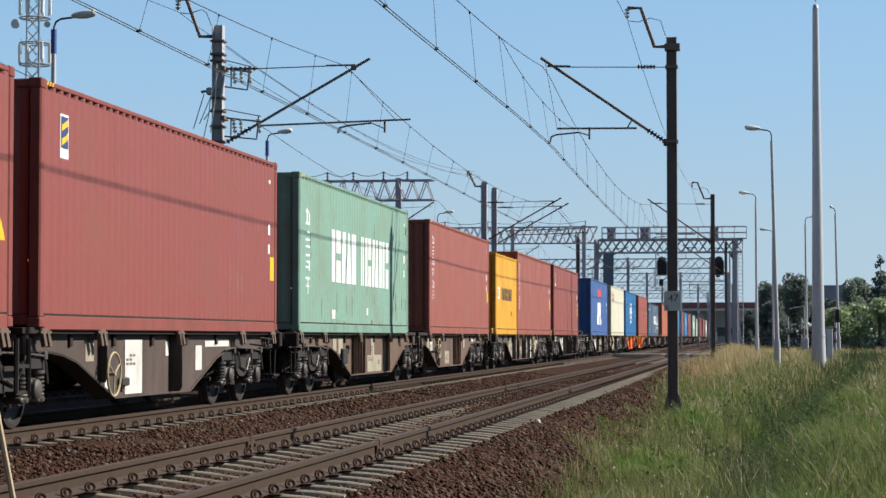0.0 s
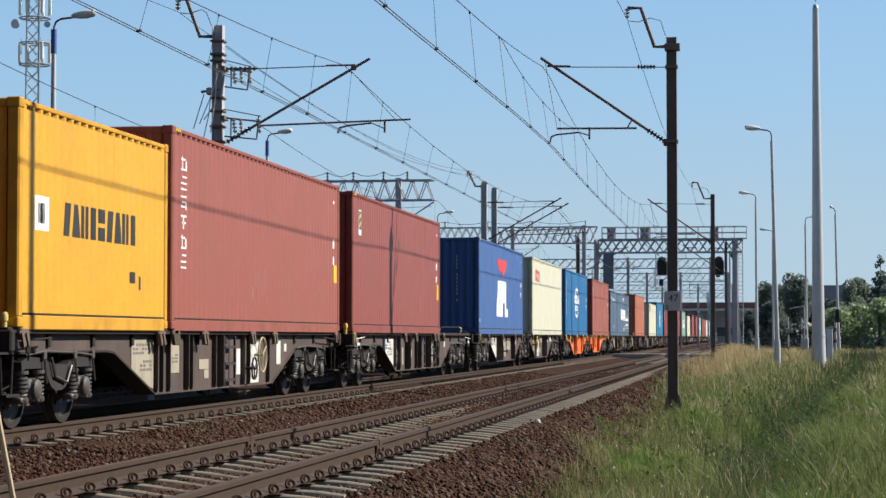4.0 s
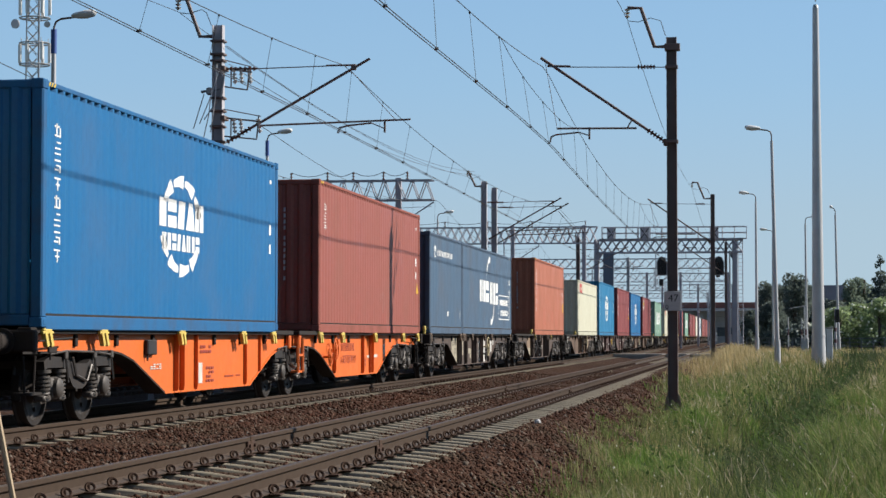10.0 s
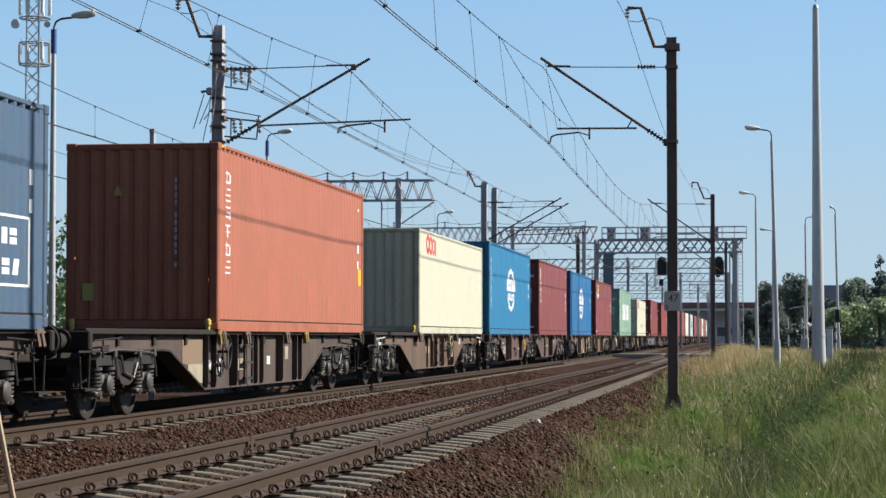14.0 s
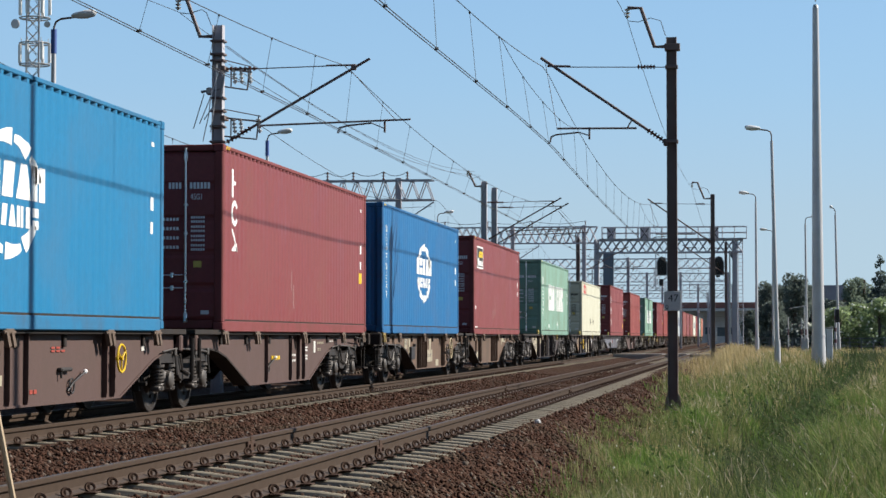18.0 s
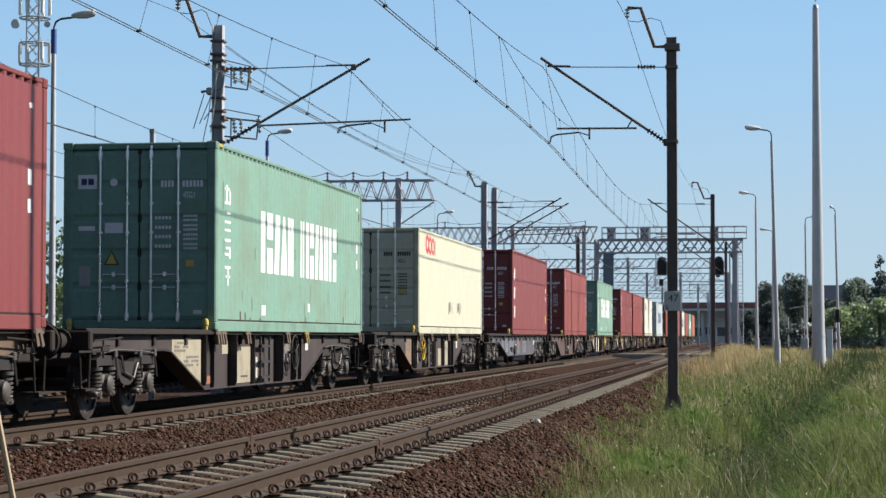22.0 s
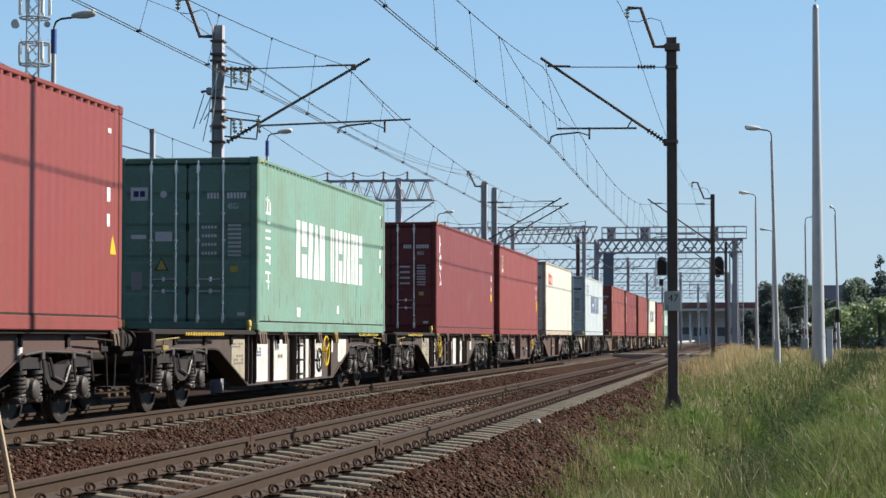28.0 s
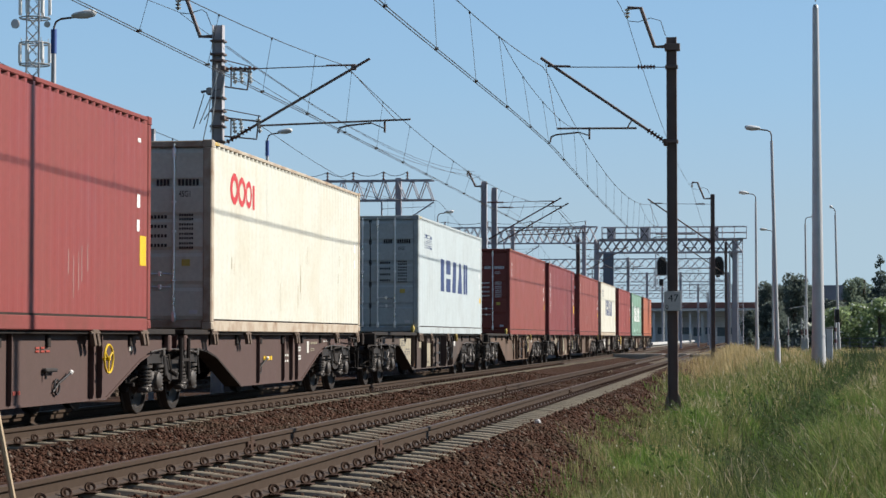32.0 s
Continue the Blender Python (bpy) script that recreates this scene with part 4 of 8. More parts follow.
DARK_RED = worn("dark_red_lettering", (0.28, 0.045, 0.03), 0.6, 0.0, (0.3, 0.1, 0.06), 0.3, 3.0, False, 0)
CREAM_PANEL = worn("yellowed_panel", (0.31, 0.275, 0.20), 0.7, 0.0, (0.13, 0.10, 0.07), 0.6, 3.0)
TAN_PANEL = worn("tan_panel", (0.19, 0.13, 0.085), 0.7, 0.0, (0.2, 0.14, 0.09), 0.4, 3.0)
BLUE_PANEL = worn("pale_blue_grey_panel", (0.13, 0.137, 0.165), 0.65, 0.0, (0.12, 0.11, 0.11), 0.4, 2.0)
DULL_PANEL = worn("dull_grey_panel", (0.16, 0.145, 0.13), 0.7, 0.0, (0.07, 0.055, 0.045), 0.5, 3.0)
RUST_PANEL = worn("orange_rust", (0.27, 0.115, 0.06), 0.85, 0.0, (0.12, 0.06, 0.04), 0.5, 4.0)
PALE_WHEEL = worn("pale_hand_wheel", (0.42, 0.35, 0.21), 0.6, 0.0, (0.2, 0.15, 0.1), 0.4, 6.0)
PANEL_MATS = {"W": PLATE_W, "C": CREAM_PANEL, "G": GREY_MARK, "T": TAN_PANEL, "S": BLUE_PANEL, "R": RUST_PANEL, "H": DULL_PANEL, "Y": YELLOW_MARK, "K": OLD_YELLOW, "M": DARK_RED, "N": NAVY_MARK, "D": STEEL_DARK, "P": PALE_WHEEL, "O": ORANGE}
train, wheels = [], ([], [])
M_ = {}


def wheelset_mesh():
    w = Build().rod((-1.02, 0, 0), (1.02, 0, 0), 0.08, n=12)
    for s in (-1, 1):
        a = lambda d: s * d
        rings = [(a(0.665), 0.15), (a(0.675), 0.40), (a(0.682), 0.478), (a(0.700), 0.49), (a(0.715), 0.472), (a(0.722), 0.462), (a(0.815), 0.452), (a(0.822), 0.40), (a(0.785), 0.385), (a(0.76), 0.19), (a(0.80), 0.145), (a(0.83), 0.13), (a(0.83), 0.04)]
        w.disc_stack((0, 0, 0), (1, 0, 0), rings, 32)
        for k in range(3):
            w.rod((a(0.80), 0.27 * math.cos(k * 2.094), 0.27 * math.sin(k * 2.094)), (a(0.77), 0.27 * math.cos(k * 2.094), 0.27 * math.sin(k * 2.094)), 0.03, n=8)
    return w.mesh("wheelset", WHEEL, True)


def bogie_meshes():
    for s in (-1, 1):
        f = Build()
        x0, x1 = sorted((s * 0.93, s * 1.07))
        f.prism([(-1.32, 0.78), (-1.30, 0.68), (-1.18, 0.70), (-0.62, 0.70), (-0.5, 0.67), (-0.38, 0.57), (-0.26, 0.47), (-0.12, 0.43), (0.12, 0.43), (0.26, 0.47), (0.38, 0.57), (0.5, 0.67), (0.62, 0.70), (1.18, 0.70), (1.30, 0.68), (1.32, 0.78), (1.1, 0.84), (0.5, 0.82), (0.3, 0.74), (-0.3, 0.74), (-0.5, 0.82), (-1.1, 0.84)], x0, x1)
        M_["frame", s] = f.mesh("side_frame", BOGIE)
    b = Build().box(-0.95, 0.95, -0.22, 0.22, 0.50, 0.80, 0.03).rod((0, 0, 0.8), (0, 0, 0.9), 0.25, n=16)
    for s in (-1, 1):
        b.box(s * 0.78, s * 0.92, -0.14, 0.14, 0.76, 0.92, 0.02)
    M_["beam"] = Build().box(-0.93, 0.93, -0.05, 0.05, 0.68, 0.8, 0.02).mesh("end_beam", BOGIE)
    M_["bolster"] = b.mesh("bolster", BOGIE)
    a = Build().box(-0.075, 0.075, -0.15, 0.15, -0.14, 0.13, 0.03).disc_stack((0.05, 0, 0), (1, 0, 0), [(0, 0.125), (0.07, 0.12), (0.09, 0.1), (0.10, 0.03)], 16)
    a.box(-0.07, 0.07, -0.40, -0.15, -0.16, -0.08, 0.02).box(-0.07, 0.07, 0.15, 0.40, -0.16, -0.08, 0.02)
    M_["axlebox"] = a.mesh("axle_box", BOGIE_L, True)
    for key, R in (("spring", 0.082),):
        c, n = Build(), 60
        c.path([(R * math.cos(i * 0.62), R * math.sin(i * 0.62), -0.08 + 0.29 * i / n) for i in range(n + 1)], 0.017, 5)
        c.rod((0, 0, -0.09), (0, 0, -0.07), 0.1, n=12).rod((0, 0, 0.21), (0, 0, 0.25), 0.105, n=12).rod((0, 0, -0.08), (0, 0, 0.21), 0.045, n=8)
        M_[key] = c.mesh("coil_spring", BOGIE_L, True)
    k = Build()
    for y in (-1.36, -0.42, 0.42, 1.36):
        s = 1 if y in (-1.36, 0.42) else -1
        for x in (-0.75, 0.75):
            k.box(x - 0.05, x + 0.05, y - 0.03, y + 0.03, 0.3, 0.62, 0.015)
        k.box(-0.9, 0.9, y - 0.03, y + 0.03, 0.38, 0.44, 0.01)
    M_["brakes"] = k.mesh("brake_gear", UNDER)
    for s in (-1, 1):
        l = Build()
        x = s * 1.10
        l.path([(x, -1.25, 0.86), (x, -0.6, 0.9), (x, 0.5, 0.88), (x, 1.25, 0.84)], 0.014, 5)
        l.path([(x, -0.35, 0.82), (x, -0.22, 0.6), (x, 0.2, 0.52), (x, 0.38, 0.72)], 0.018, 5)
        for y in (-0.62, 0.5, 1.2):
            l.rod((x, y, 0.86), (x + s * 0.02, y + 0.05, 0.52), 0.016, n=5)
            l.box(x - 0.02, x + 0.02, y - 0.05, y + 0.05, 0.80, 0.9, 0.01)
        M_["links", s] = l.mesh("brake_linkage", BOGIE_L)
    M_["wheelset"] = wheelset_mesh()


bogie_meshes()


def bogie(wagon, y):
    b = part("bogie", M_["bolster"], None, wagon, "dusty two-axle bogie with coil springs", (0, y, 0))
    for s in (-1, 1):
        part("side_frame", M_["frame", s], None, b)
        part("end_beam", M_["beam"], None, b, "", (0, s * 1.25, 0))
    for k, dy in enumerate((-0.9, 0.9)):
        w = part("wheelset", M_["wheelset"], None, b, "rusty steel wheels on their axle", (0, dy, 0.46))
        wheels[k].append(w)
        for s in (-1, 1):
            part("axle_box", M_["axlebox"], None, b, "", Matrix.Translation((s * 1.0, dy, 0.46)) @ (Matrix() if s > 0 else Matrix.Rotation(math.pi, 4, "Z")))
            for e in (-0.28, 0.28):
                part("coil_spring", M_["spring"], None, b, "", (s * 1.0, dy + e, 0.43))
    part("brake_gear", M_["brakes"], None, b)
    for s in (-1, 1):
        part("brake_linkage", M_["links", s], None, b, "thin brake rods and pipes on the frame")
    return b


def profile(a, b, slope, low, high, e0, e1, curved):
    """Lower edge of a fish-bellied girder from end to end."""
    h = high - low
    up = [(1.3, 1.0), (1.05, 0.935), (0.78, 0.78)] if curved else [(1.12, 1.0), (0.95, 0.965)]
    left = [(a - slope * d, low + h * k) for d, k in up] + [(a, low)]
    right = [(b + slope * d, low + h * k) for d, k in reversed(up)]
    return [(e0, high)] + left + [(b, low)] + right + [(e1, high)]


def girders(w, mat, a, b, slope, low, high, e0, e1, spec, curved):
    """The two side girders of one platform: web, flanges, ribs, panels and fittings of the sunny side."""
    edge = profile(a, b, slope, low, high, e0, e1, curved)
    ys, zs = [p[0] for p in edge], [p[1] for p in edge]
    for s in (1, -1):
        web = part("side_girder", Build().prism(edge + [(e1, 1.135), (e0, 1.135)], *sorted((s * 1.03, s * 1.05))), mat, w, "fish-bellied side girder")
        # near-black colour puts the shade under the containers into this flange
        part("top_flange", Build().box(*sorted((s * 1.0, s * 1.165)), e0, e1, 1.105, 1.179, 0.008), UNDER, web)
        # left slopes: the shade of the underside is put in as near-black colour
        under, lip = Build(), Build()
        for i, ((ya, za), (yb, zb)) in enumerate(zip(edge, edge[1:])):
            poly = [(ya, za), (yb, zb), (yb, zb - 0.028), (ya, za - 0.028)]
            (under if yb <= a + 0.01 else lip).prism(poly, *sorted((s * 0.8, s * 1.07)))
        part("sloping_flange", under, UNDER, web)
        part("bottom_flange", lip, mat, web)
        if s < 0:
            continue
        for y, p in spec.get("ribs", ()):
            z = float(np.interp(a + y, ys, zs))
            r = Build().prism([(1.05, z), (1.05 + p * 0.8, z), (1.05 + p, z + 0.07), (1.05 + p, 1.107), (1.05, 1.107)], a + y - 0.011, a + y + 0.011, "xz")
            part("rib", r, mat, web)
        for y0, y1, z0, z1, m in spec.get("panels", ()):
            y0, y1, z1 = a + y0, a + y1, min(z1, 1.09)
            cut = [y0 + (y1 - y0) * k / 6 for k in range(7)]
            low_z = [min(max(z0, float(np.interp(y, ys, zs)) + 0.015), z1 - 0.02) for y in cut]
            part("data_panel", Build().prism(list(zip(cut, low_z)) + [(y1, z1), (y0, z1)], 1.052, 1.058), PANEL_MATS[m], web, "painted panel on the girder")
        for y0, y1, z0, z1, n, m in spec.get("texts", ()):
            t, h = Build(), (z1 - z0) / n
            for r in range(n):
                k = max(1, int((y1 - y0) / 0.14))
                for i in range(k):
                    if (i * 5 + r * 3) % 7 < 6:
                        wd = (y1 - y0) / k
                        t.box(1.0585, 1.061, a + y0 + i * wd, a + y0 + (i + 0.72) * wd, z0 + r * h + h * 0.2, z0 + r * h + h * 0.8)
            tagged(part("writing", t, PANEL_MATS[m], web), kind="stuff")
        for y0, y1, z0, z1 in spec.get("boxes", ()):
            part("valve_box", Build().box(1.05, 1.12, a + y0, a + y1, z0, z1, 0.015).rod((1.09, a + y0 + 0.05, z0), (1.09, a + y0 + 0.05, z0 - 0.08), 0.015, n=6), STEEL_DARK, web)
        for y, z in spec.get("levers", ()):
            v = Build().path([(1.07, a + y - 0.22, z - 0.12), (1.1, a + y - 0.1, z - 0.02), (1.1, a + y + 0.05, z + 0.02), (1.11, a + y + 0.3, z + 0.1)], 0.014, 6)
            v.ring((1.08, a + y - 0.1, z - 0.06), (1, 0, 0), 0.09, 0.014, 14, 5)
            part("brake_lever", v, STEEL_DARK, web)
            part("lever_knob", Build().disc_stack((1.11, a + y + 0.3, z + 0.1), (0, 1, 0.3), [(0, 0.012), (0.02, 0.028), (0.05, 0.028), (0.07, 0.01)], 8), WHITE_MARK, web)
        for y0, y1 in spec.get("ladders", ()):
            l = Build()
            for y in (a + y0, a + y1):
                l.box(1.12, 1.15, y - 0.022, y + 0.022, low + 0.02, 1.08)
            for z in (low + 0.1, low + 0.36, low + 0.62):
                l.box(1.1, 1.16, a + y0, a + y1, z - 0.02, z + 0.02)
            part("ladder", l, STEEL_DARK, web)
        for y, z, R, m in spec.get("wheels", ()):
            wheel_ring(w, a + y, PANEL_MATS[m], R, z)


# of two wheels in a spec, the lower ring stands for the other's shadow
PLATFORMS = {}
PLATFORMS["twin_b_plain"] = dict(
    ribs=[(-0.65, 0.119), (2.68, 0.186)],
    panels=[(-1.21, -0.87, 0.76, 1.01, 'C'), (-0.41, -0.27, 0.35, 0.75, 'W'), (0.47, 1.26, 0.29, 1.03, 'W'), (2.42, 2.57, 0.8, 1.01, 'W'), (4.05, 4.41, 0.57, 0.94, 'W'), (4.6, 6.07, 0.92, 1.01, 'W')],
    wheels=[(-0.46, 0.59, 0.28, 'P')], ladders=[], boxes=[(0.17, 0.5, 0.42, 0.53)], levers=[],
    texts=[(0.52, 0.98, 0.68, 0.85, 3, 'G')])
PLATFORMS["twin_a_tan"] = dict(
    ribs=[(0.16, 0.071), (0.49, 0.053), (0.82, 0.052), (1.09, 0.058), (1.39, 0.068), (4.25, 0.073), (4.58, 0.051)],
    panels=[(-1.86, -1.5, 0.79, 1.03, 'C'), (-1.31, -0.86, 0.73, 1.03, 'C'), (2.37, 2.74, 0.67, 1.03, 'C'), (1.93, 3.67, 0.31, 0.67, 'C')],
    wheels=[], ladders=[], boxes=[(-1.07, -0.58, 0.52, 0.83), (-0.47, -0.3, 0.81, 0.9)], levers=[],
    texts=[(2.39, 2.66, 0.75, 0.95, 3, 'G'), (2.05, 2.69, 0.54, 0.64, 2, 'G'), (3.19, 3.53, 0.46, 0.57, 2, 'G')])
PLATFORMS["twin_b_tan"] = dict(
    ribs=[(-0.13, 0.069), (0.21, 0.05), (2.99, 0.054), (3.3, 0.056), (3.62, 0.042), (3.89, 0.058), (4.22, 0.052)],
    panels=[(-1.77, -1.45, 0.75, 1.02, 'C'), (-1.28, -0.86, 0.71, 1.03, 'W'), (1.34, 2.14, 0.35, 0.68, 'C'), (5.1, 5.28, 0.76, 0.98, 'W'), (6.83, 7.58, 0.93, 1.01, 'W')],
    wheels=[(-0.58, 0.77, 0.25, 'P'), (-1.07, 0.68, 0.19, 'D')], ladders=[], boxes=[], levers=[],
    texts=[(-1.19, -1.0, 0.79, 0.88, 2, 'D'), (1.45, 1.97, 0.45, 0.6, 3, 'G')])
PLATFORMS["long_grey"] = dict(
    ribs=[(-0.23, 0.08), (0.29, 0.091), (1.45, 0.149), (2.9, 0.07), (3.39, 0.087), (4.69, 0.147), (6.03, 0.063), (6.52, 0.081)],
    panels=[(-1.51, -0.25, 0.38, 1.02, 'W'), (0.04, 0.23, 0.46, 0.77, 'W'), (0.95, 1.16, 0.41, 0.82, 'C'), (1.92, 2.43, 0.57, 0.77, 'C'), (5.4, 5.94, 0.4, 1.0, 'C'), (7.81, 8.03, 0.8, 1.0, 'W')],
    wheels=[(5.76, 0.8, 0.27, 'D'), (5.16, 0.59, 0.19, 'D')], ladders=[(3.39, 3.95)], boxes=[], levers=[],
    texts=[(-1.31, -0.62, 0.78, 0.98, 3, 'G'), (-1.09, -0.41, 0.64, 0.81, 3, 'G')])
PLATFORMS["twin_a_grey"] = dict(
    ribs=[(-0.08, 0.049), (0.13, 0.073), (0.61, 0.092), (1.33, 0.07), (4.19, 0.145)],
    panels=[(-1.37, -0.12, 0.4, 1.03, 'W'), (0.39, 0.55, 0.37, 0.76, 'W'), (0.88, 1.25, 0.57, 0.77, 'C'), (1.76, 2.09, 0.76, 0.99, 'C'), (2.07, 2.47, 0.41, 0.9, 'C'), (2.83, 3.78, 0.63, 0.92, 'C'), (5.39, 5.63, 0.78, 1.0, 'C')],
    wheels=[(1.74, 0.59, 0.06, 'D')], ladders=[], boxes=[], levers=[],
    texts=[(-1.35, -0.3, 0.79, 1.01, 4, 'G'), (2.96, 3.62, 0.76, 0.89, 3, 'G')])
PLATFORMS["twin_b_grey"] = dict(
    ribs=[(0.21, 0.056), (2.87, 0.087), (3.64, 0.068), (4.05, 0.084)],
    panels=[(-0.86, -0.48, 0.54, 1.04, 'C'), (0.42, 1.44, 0.33, 1.05, 'W'), (2.09, 2.54, 0.85, 1.02, 'C'), (1.65, 2.05, 0.42, 0.65, 'C'), (3.17, 3.49, 0.53, 0.81, 'C'), (3.82, 3.97, 0.36, 0.76, 'W'), (4.81, 5.0, 0.85, 1.06, 'W'), (5.85, 6.54, 0.89, 1.07, 'W')],
    wheels=[(-0.52, 0.84, 0.25, 'Y'), (-0.95, 0.77, 0.17, 'D')], ladders=[], boxes=[], levers=[],
    texts=[(0.69, 1.18, 0.69, 0.87, 4, 'N'), (0.9, 1.31, 0.39, 0.49, 2, 'N'), (0.72, 1.17, 0.95, 1.02, 1, 'N')])
PLATFORMS["orange_a"] = dict(
    ribs=[(0.51, 0.077), (0.83, 0.079), (1.64, 0.059), (4.72, 0.061), (5.76, 0.047)],
    panels=[(1.86, 2.08, 0.37, 0.68, 'W')],
    wheels=[], ladders=[], boxes=[(-1.01, -0.58, 0.82, 1.03)], levers=[],
    texts=[(-0.71, -0.13, 0.61, 0.7, 3, 'W'), (1.95, 2.64, 0.81, 0.96, 2, 'M'), (2.3, 2.8, 0.37, 0.63, 4, 'M'), (3.45, 4.49, 0.43, 0.47, 1, 'M')])
PLATFORMS["orange_b"] = dict(
    ribs=[(-0.18, 0.077), (2.92, 0.072), (3.82, 0.052), (4.13, 0.059)],
    panels=[(5.56, 5.78, 0.68, 0.9, 'W'), (4.4, 4.82, 0.62, 0.68, 'W'), (3.57, 3.82, 0.62, 0.67, 'W')],
    wheels=[(-0.55, 0.82, 0.22, 'O'), (-1.1, 0.68, 0.17, 'O')], ladders=[], boxes=[], levers=[],
    texts=[(3.14, 3.46, 0.43, 0.61, 2, 'M')])
PLATFORMS["long_panels"] = dict(
    ribs=[(-0.01, 0.068), (0.3, 0.056), (0.64, 0.064), (1.57, 0.082), (1.9, 0.053), (3.2, 0.072), (3.53, 0.108), (5.03, 0.078), (5.46, 0.062), (6.84, 0.067)],
    panels=[(-1.1, -0.05, 0.35, 1.03, 'C'), (0.85, 1.28, 0.55, 0.97, 'C'), (2.39, 2.96, 0.58, 0.73, 'C'), (2.68, 2.96, 0.44, 0.57, 'C'), (4.71, 4.97, 0.46, 0.88, 'W'), (5.68, 6.26, 0.28, 0.99, 'W'), (7.61, 7.93, 0.59, 1.0, 'W'), (8.21, 8.4, 0.81, 0.95, 'W')],
    wheels=[(5.95, 0.77, 0.29, 'P'), (5.38, 0.55, 0.18, 'D')], ladders=[(3.61, 4.29)], boxes=[], levers=[],
    texts=[(-1.03, -0.19, 0.82, 0.99, 3, 'G'), (-0.69, -0.1, 0.59, 0.76, 3, 'G'), (0.89, 1.24, 0.69, 0.83, 3, 'G')])
PLATFORMS["long_dim"] = dict(
    ribs=[(-0.02, 0.087), (0.48, 0.082), (1.64, 0.132), (3.28, 0.068), (3.7, 0.069), (4.95, 0.129), (6.26, 0.092), (6.76, 0.07)],
    panels=[(-1.23, -0.09, 0.66, 1.03, 'T'), (-0.92, -0.08, 0.37, 0.66, 'C'), (0.28, 0.45, 0.56, 0.71, 'W'), (0.78, 1.01, 0.47, 0.73, 'W'), (2.11, 2.48, 0.53, 0.72, 'C'), (4.18, 4.43, 0.6, 0.74, 'W'), (5.61, 5.86, 0.67, 0.9, 'C')],
    wheels=[(0.87, 0.84, 0.27, 'D'), (0.46, 0.63, 0.17, 'D')], ladders=[(2.27, 2.79)], boxes=[], levers=[],
    texts=[])
PLATFORMS["long_tan"] = dict(
    ribs=[(2.27, 0.047), (2.96, 0.08), (3.27, 0.055), (3.52, 0.063), (4.81, 0.078), (5.14, 0.046), (6.1, 0.061), (6.54, 0.106)],
    panels=[(2.1, 2.7, 0.65, 0.82, 'C'), (8.26, 8.46, 0.86, 1.02, 'W')],
    wheels=[(5.23, 0.7, 0.26, 'D'), (5.76, 0.81, 0.28, 'P')], ladders=[(3.5, 4.11)], boxes=[], levers=[],
    texts=[(2.14, 2.59, 0.67, 0.79, 2, 'G')])
PLATFORMS["brown_a"] = dict(
    ribs=[(0.13, 0.068), (0.66, 0.064), (1.28, 0.06), (4.21, 0.075), (4.55, 0.074)],
    panels=[(0.38, 0.55, 0.52, 0.64, 'C')],
    wheels=[(4.57, 0.79, 0.18, 'Y')], ladders=[], boxes=[(-1.8, -1.47, 0.79, 1.01), (2.43, 2.84, 0.65, 0.7)], levers=[(3.01, 0.53)],
    texts=[(-1.24, -0.34, 0.97, 1.01, 1, 'W'), (-1.24, -0.46, 0.82, 0.9, 1, 'W'), (-0.73, -0.04, 0.5, 0.75, 4, 'W'), (2.2, 2.75, 0.88, 0.96, 2, 'M'), (1.45, 1.73, 0.39, 0.47, 1, 'M'), (5.93, 6.13, 0.86, 0.96, 1, 'W')])
PLATFORMS["brown_b"] = dict(
    ribs=[(1.18, 0.06), (3.08, 0.059), (3.73, 0.063), (4.2, 0.06)],
    panels=[(5.19, 5.36, 0.77, 0.99, 'W')],
    wheels=[], ladders=[], boxes=[], levers=[(1.4, 0.6)],
    texts=[(1.65, 2.34, 0.65, 0.76, 1, 'Y'), (3.3, 3.63, 0.71, 0.77, 1, 'W'), (3.3, 3.63, 0.61, 0.67, 1, 'W'), (4.43, 4.7, 0.64, 0.9, 5, 'W'), (5.51, 6.14, 0.92, 0.99, 1, 'C'), (5.51, 5.9, 0.8, 0.86, 2, 'C'), (6.71, 7.1, 0.97, 1.0, 1, 'W')])
PLATFORMS["tan_a"] = dict(
    ribs=[(0.28, 0.069), (0.65, 0.053), (0.89, 0.058), (1.27, 0.043), (1.52, 0.066), (4.35, 0.073), (4.71, 0.052)],
    panels=[(-1.69, -1.25, 0.78, 1.02, 'C'), (-1.09, -0.86, 0.68, 1.03, 'C'), (2.19, 2.49, 0.72, 1.02, 'C'), (1.75, 2.74, 0.43, 0.74, 'C'), (3.3, 3.83, 0.31, 0.48, 'C')],
    wheels=[(5.18, 0.76, 0.27, 'P'), (4.59, 0.64, 0.24, 'D')], ladders=[], boxes=[(-0.96, -0.43, 0.52, 0.83), (-0.42, -0.26, 0.82, 0.9)], levers=[],
    texts=[(1.82, 2.64, 0.55, 0.65, 2, 'G'), (-1.62, -1.33, 0.86, 1.01, 4, 'G')])
PLATFORMS["tan_b"] = dict(
    ribs=[(-0.84, 0.041), (-0.16, 0.08), (0.19, 0.061), (2.98, 0.069), (3.3, 0.054), (3.62, 0.07), (3.95, 0.048), (4.2, 0.071)],
    panels=[(-0.74, -0.28, 0.42, 0.62, 'C'), (5.66, 6.75, 0.91, 1.02, 'C'), (5.67, 5.88, 0.81, 0.91, 'C')],
    wheels=[], ladders=[], boxes=[], levers=[],
    texts=[])
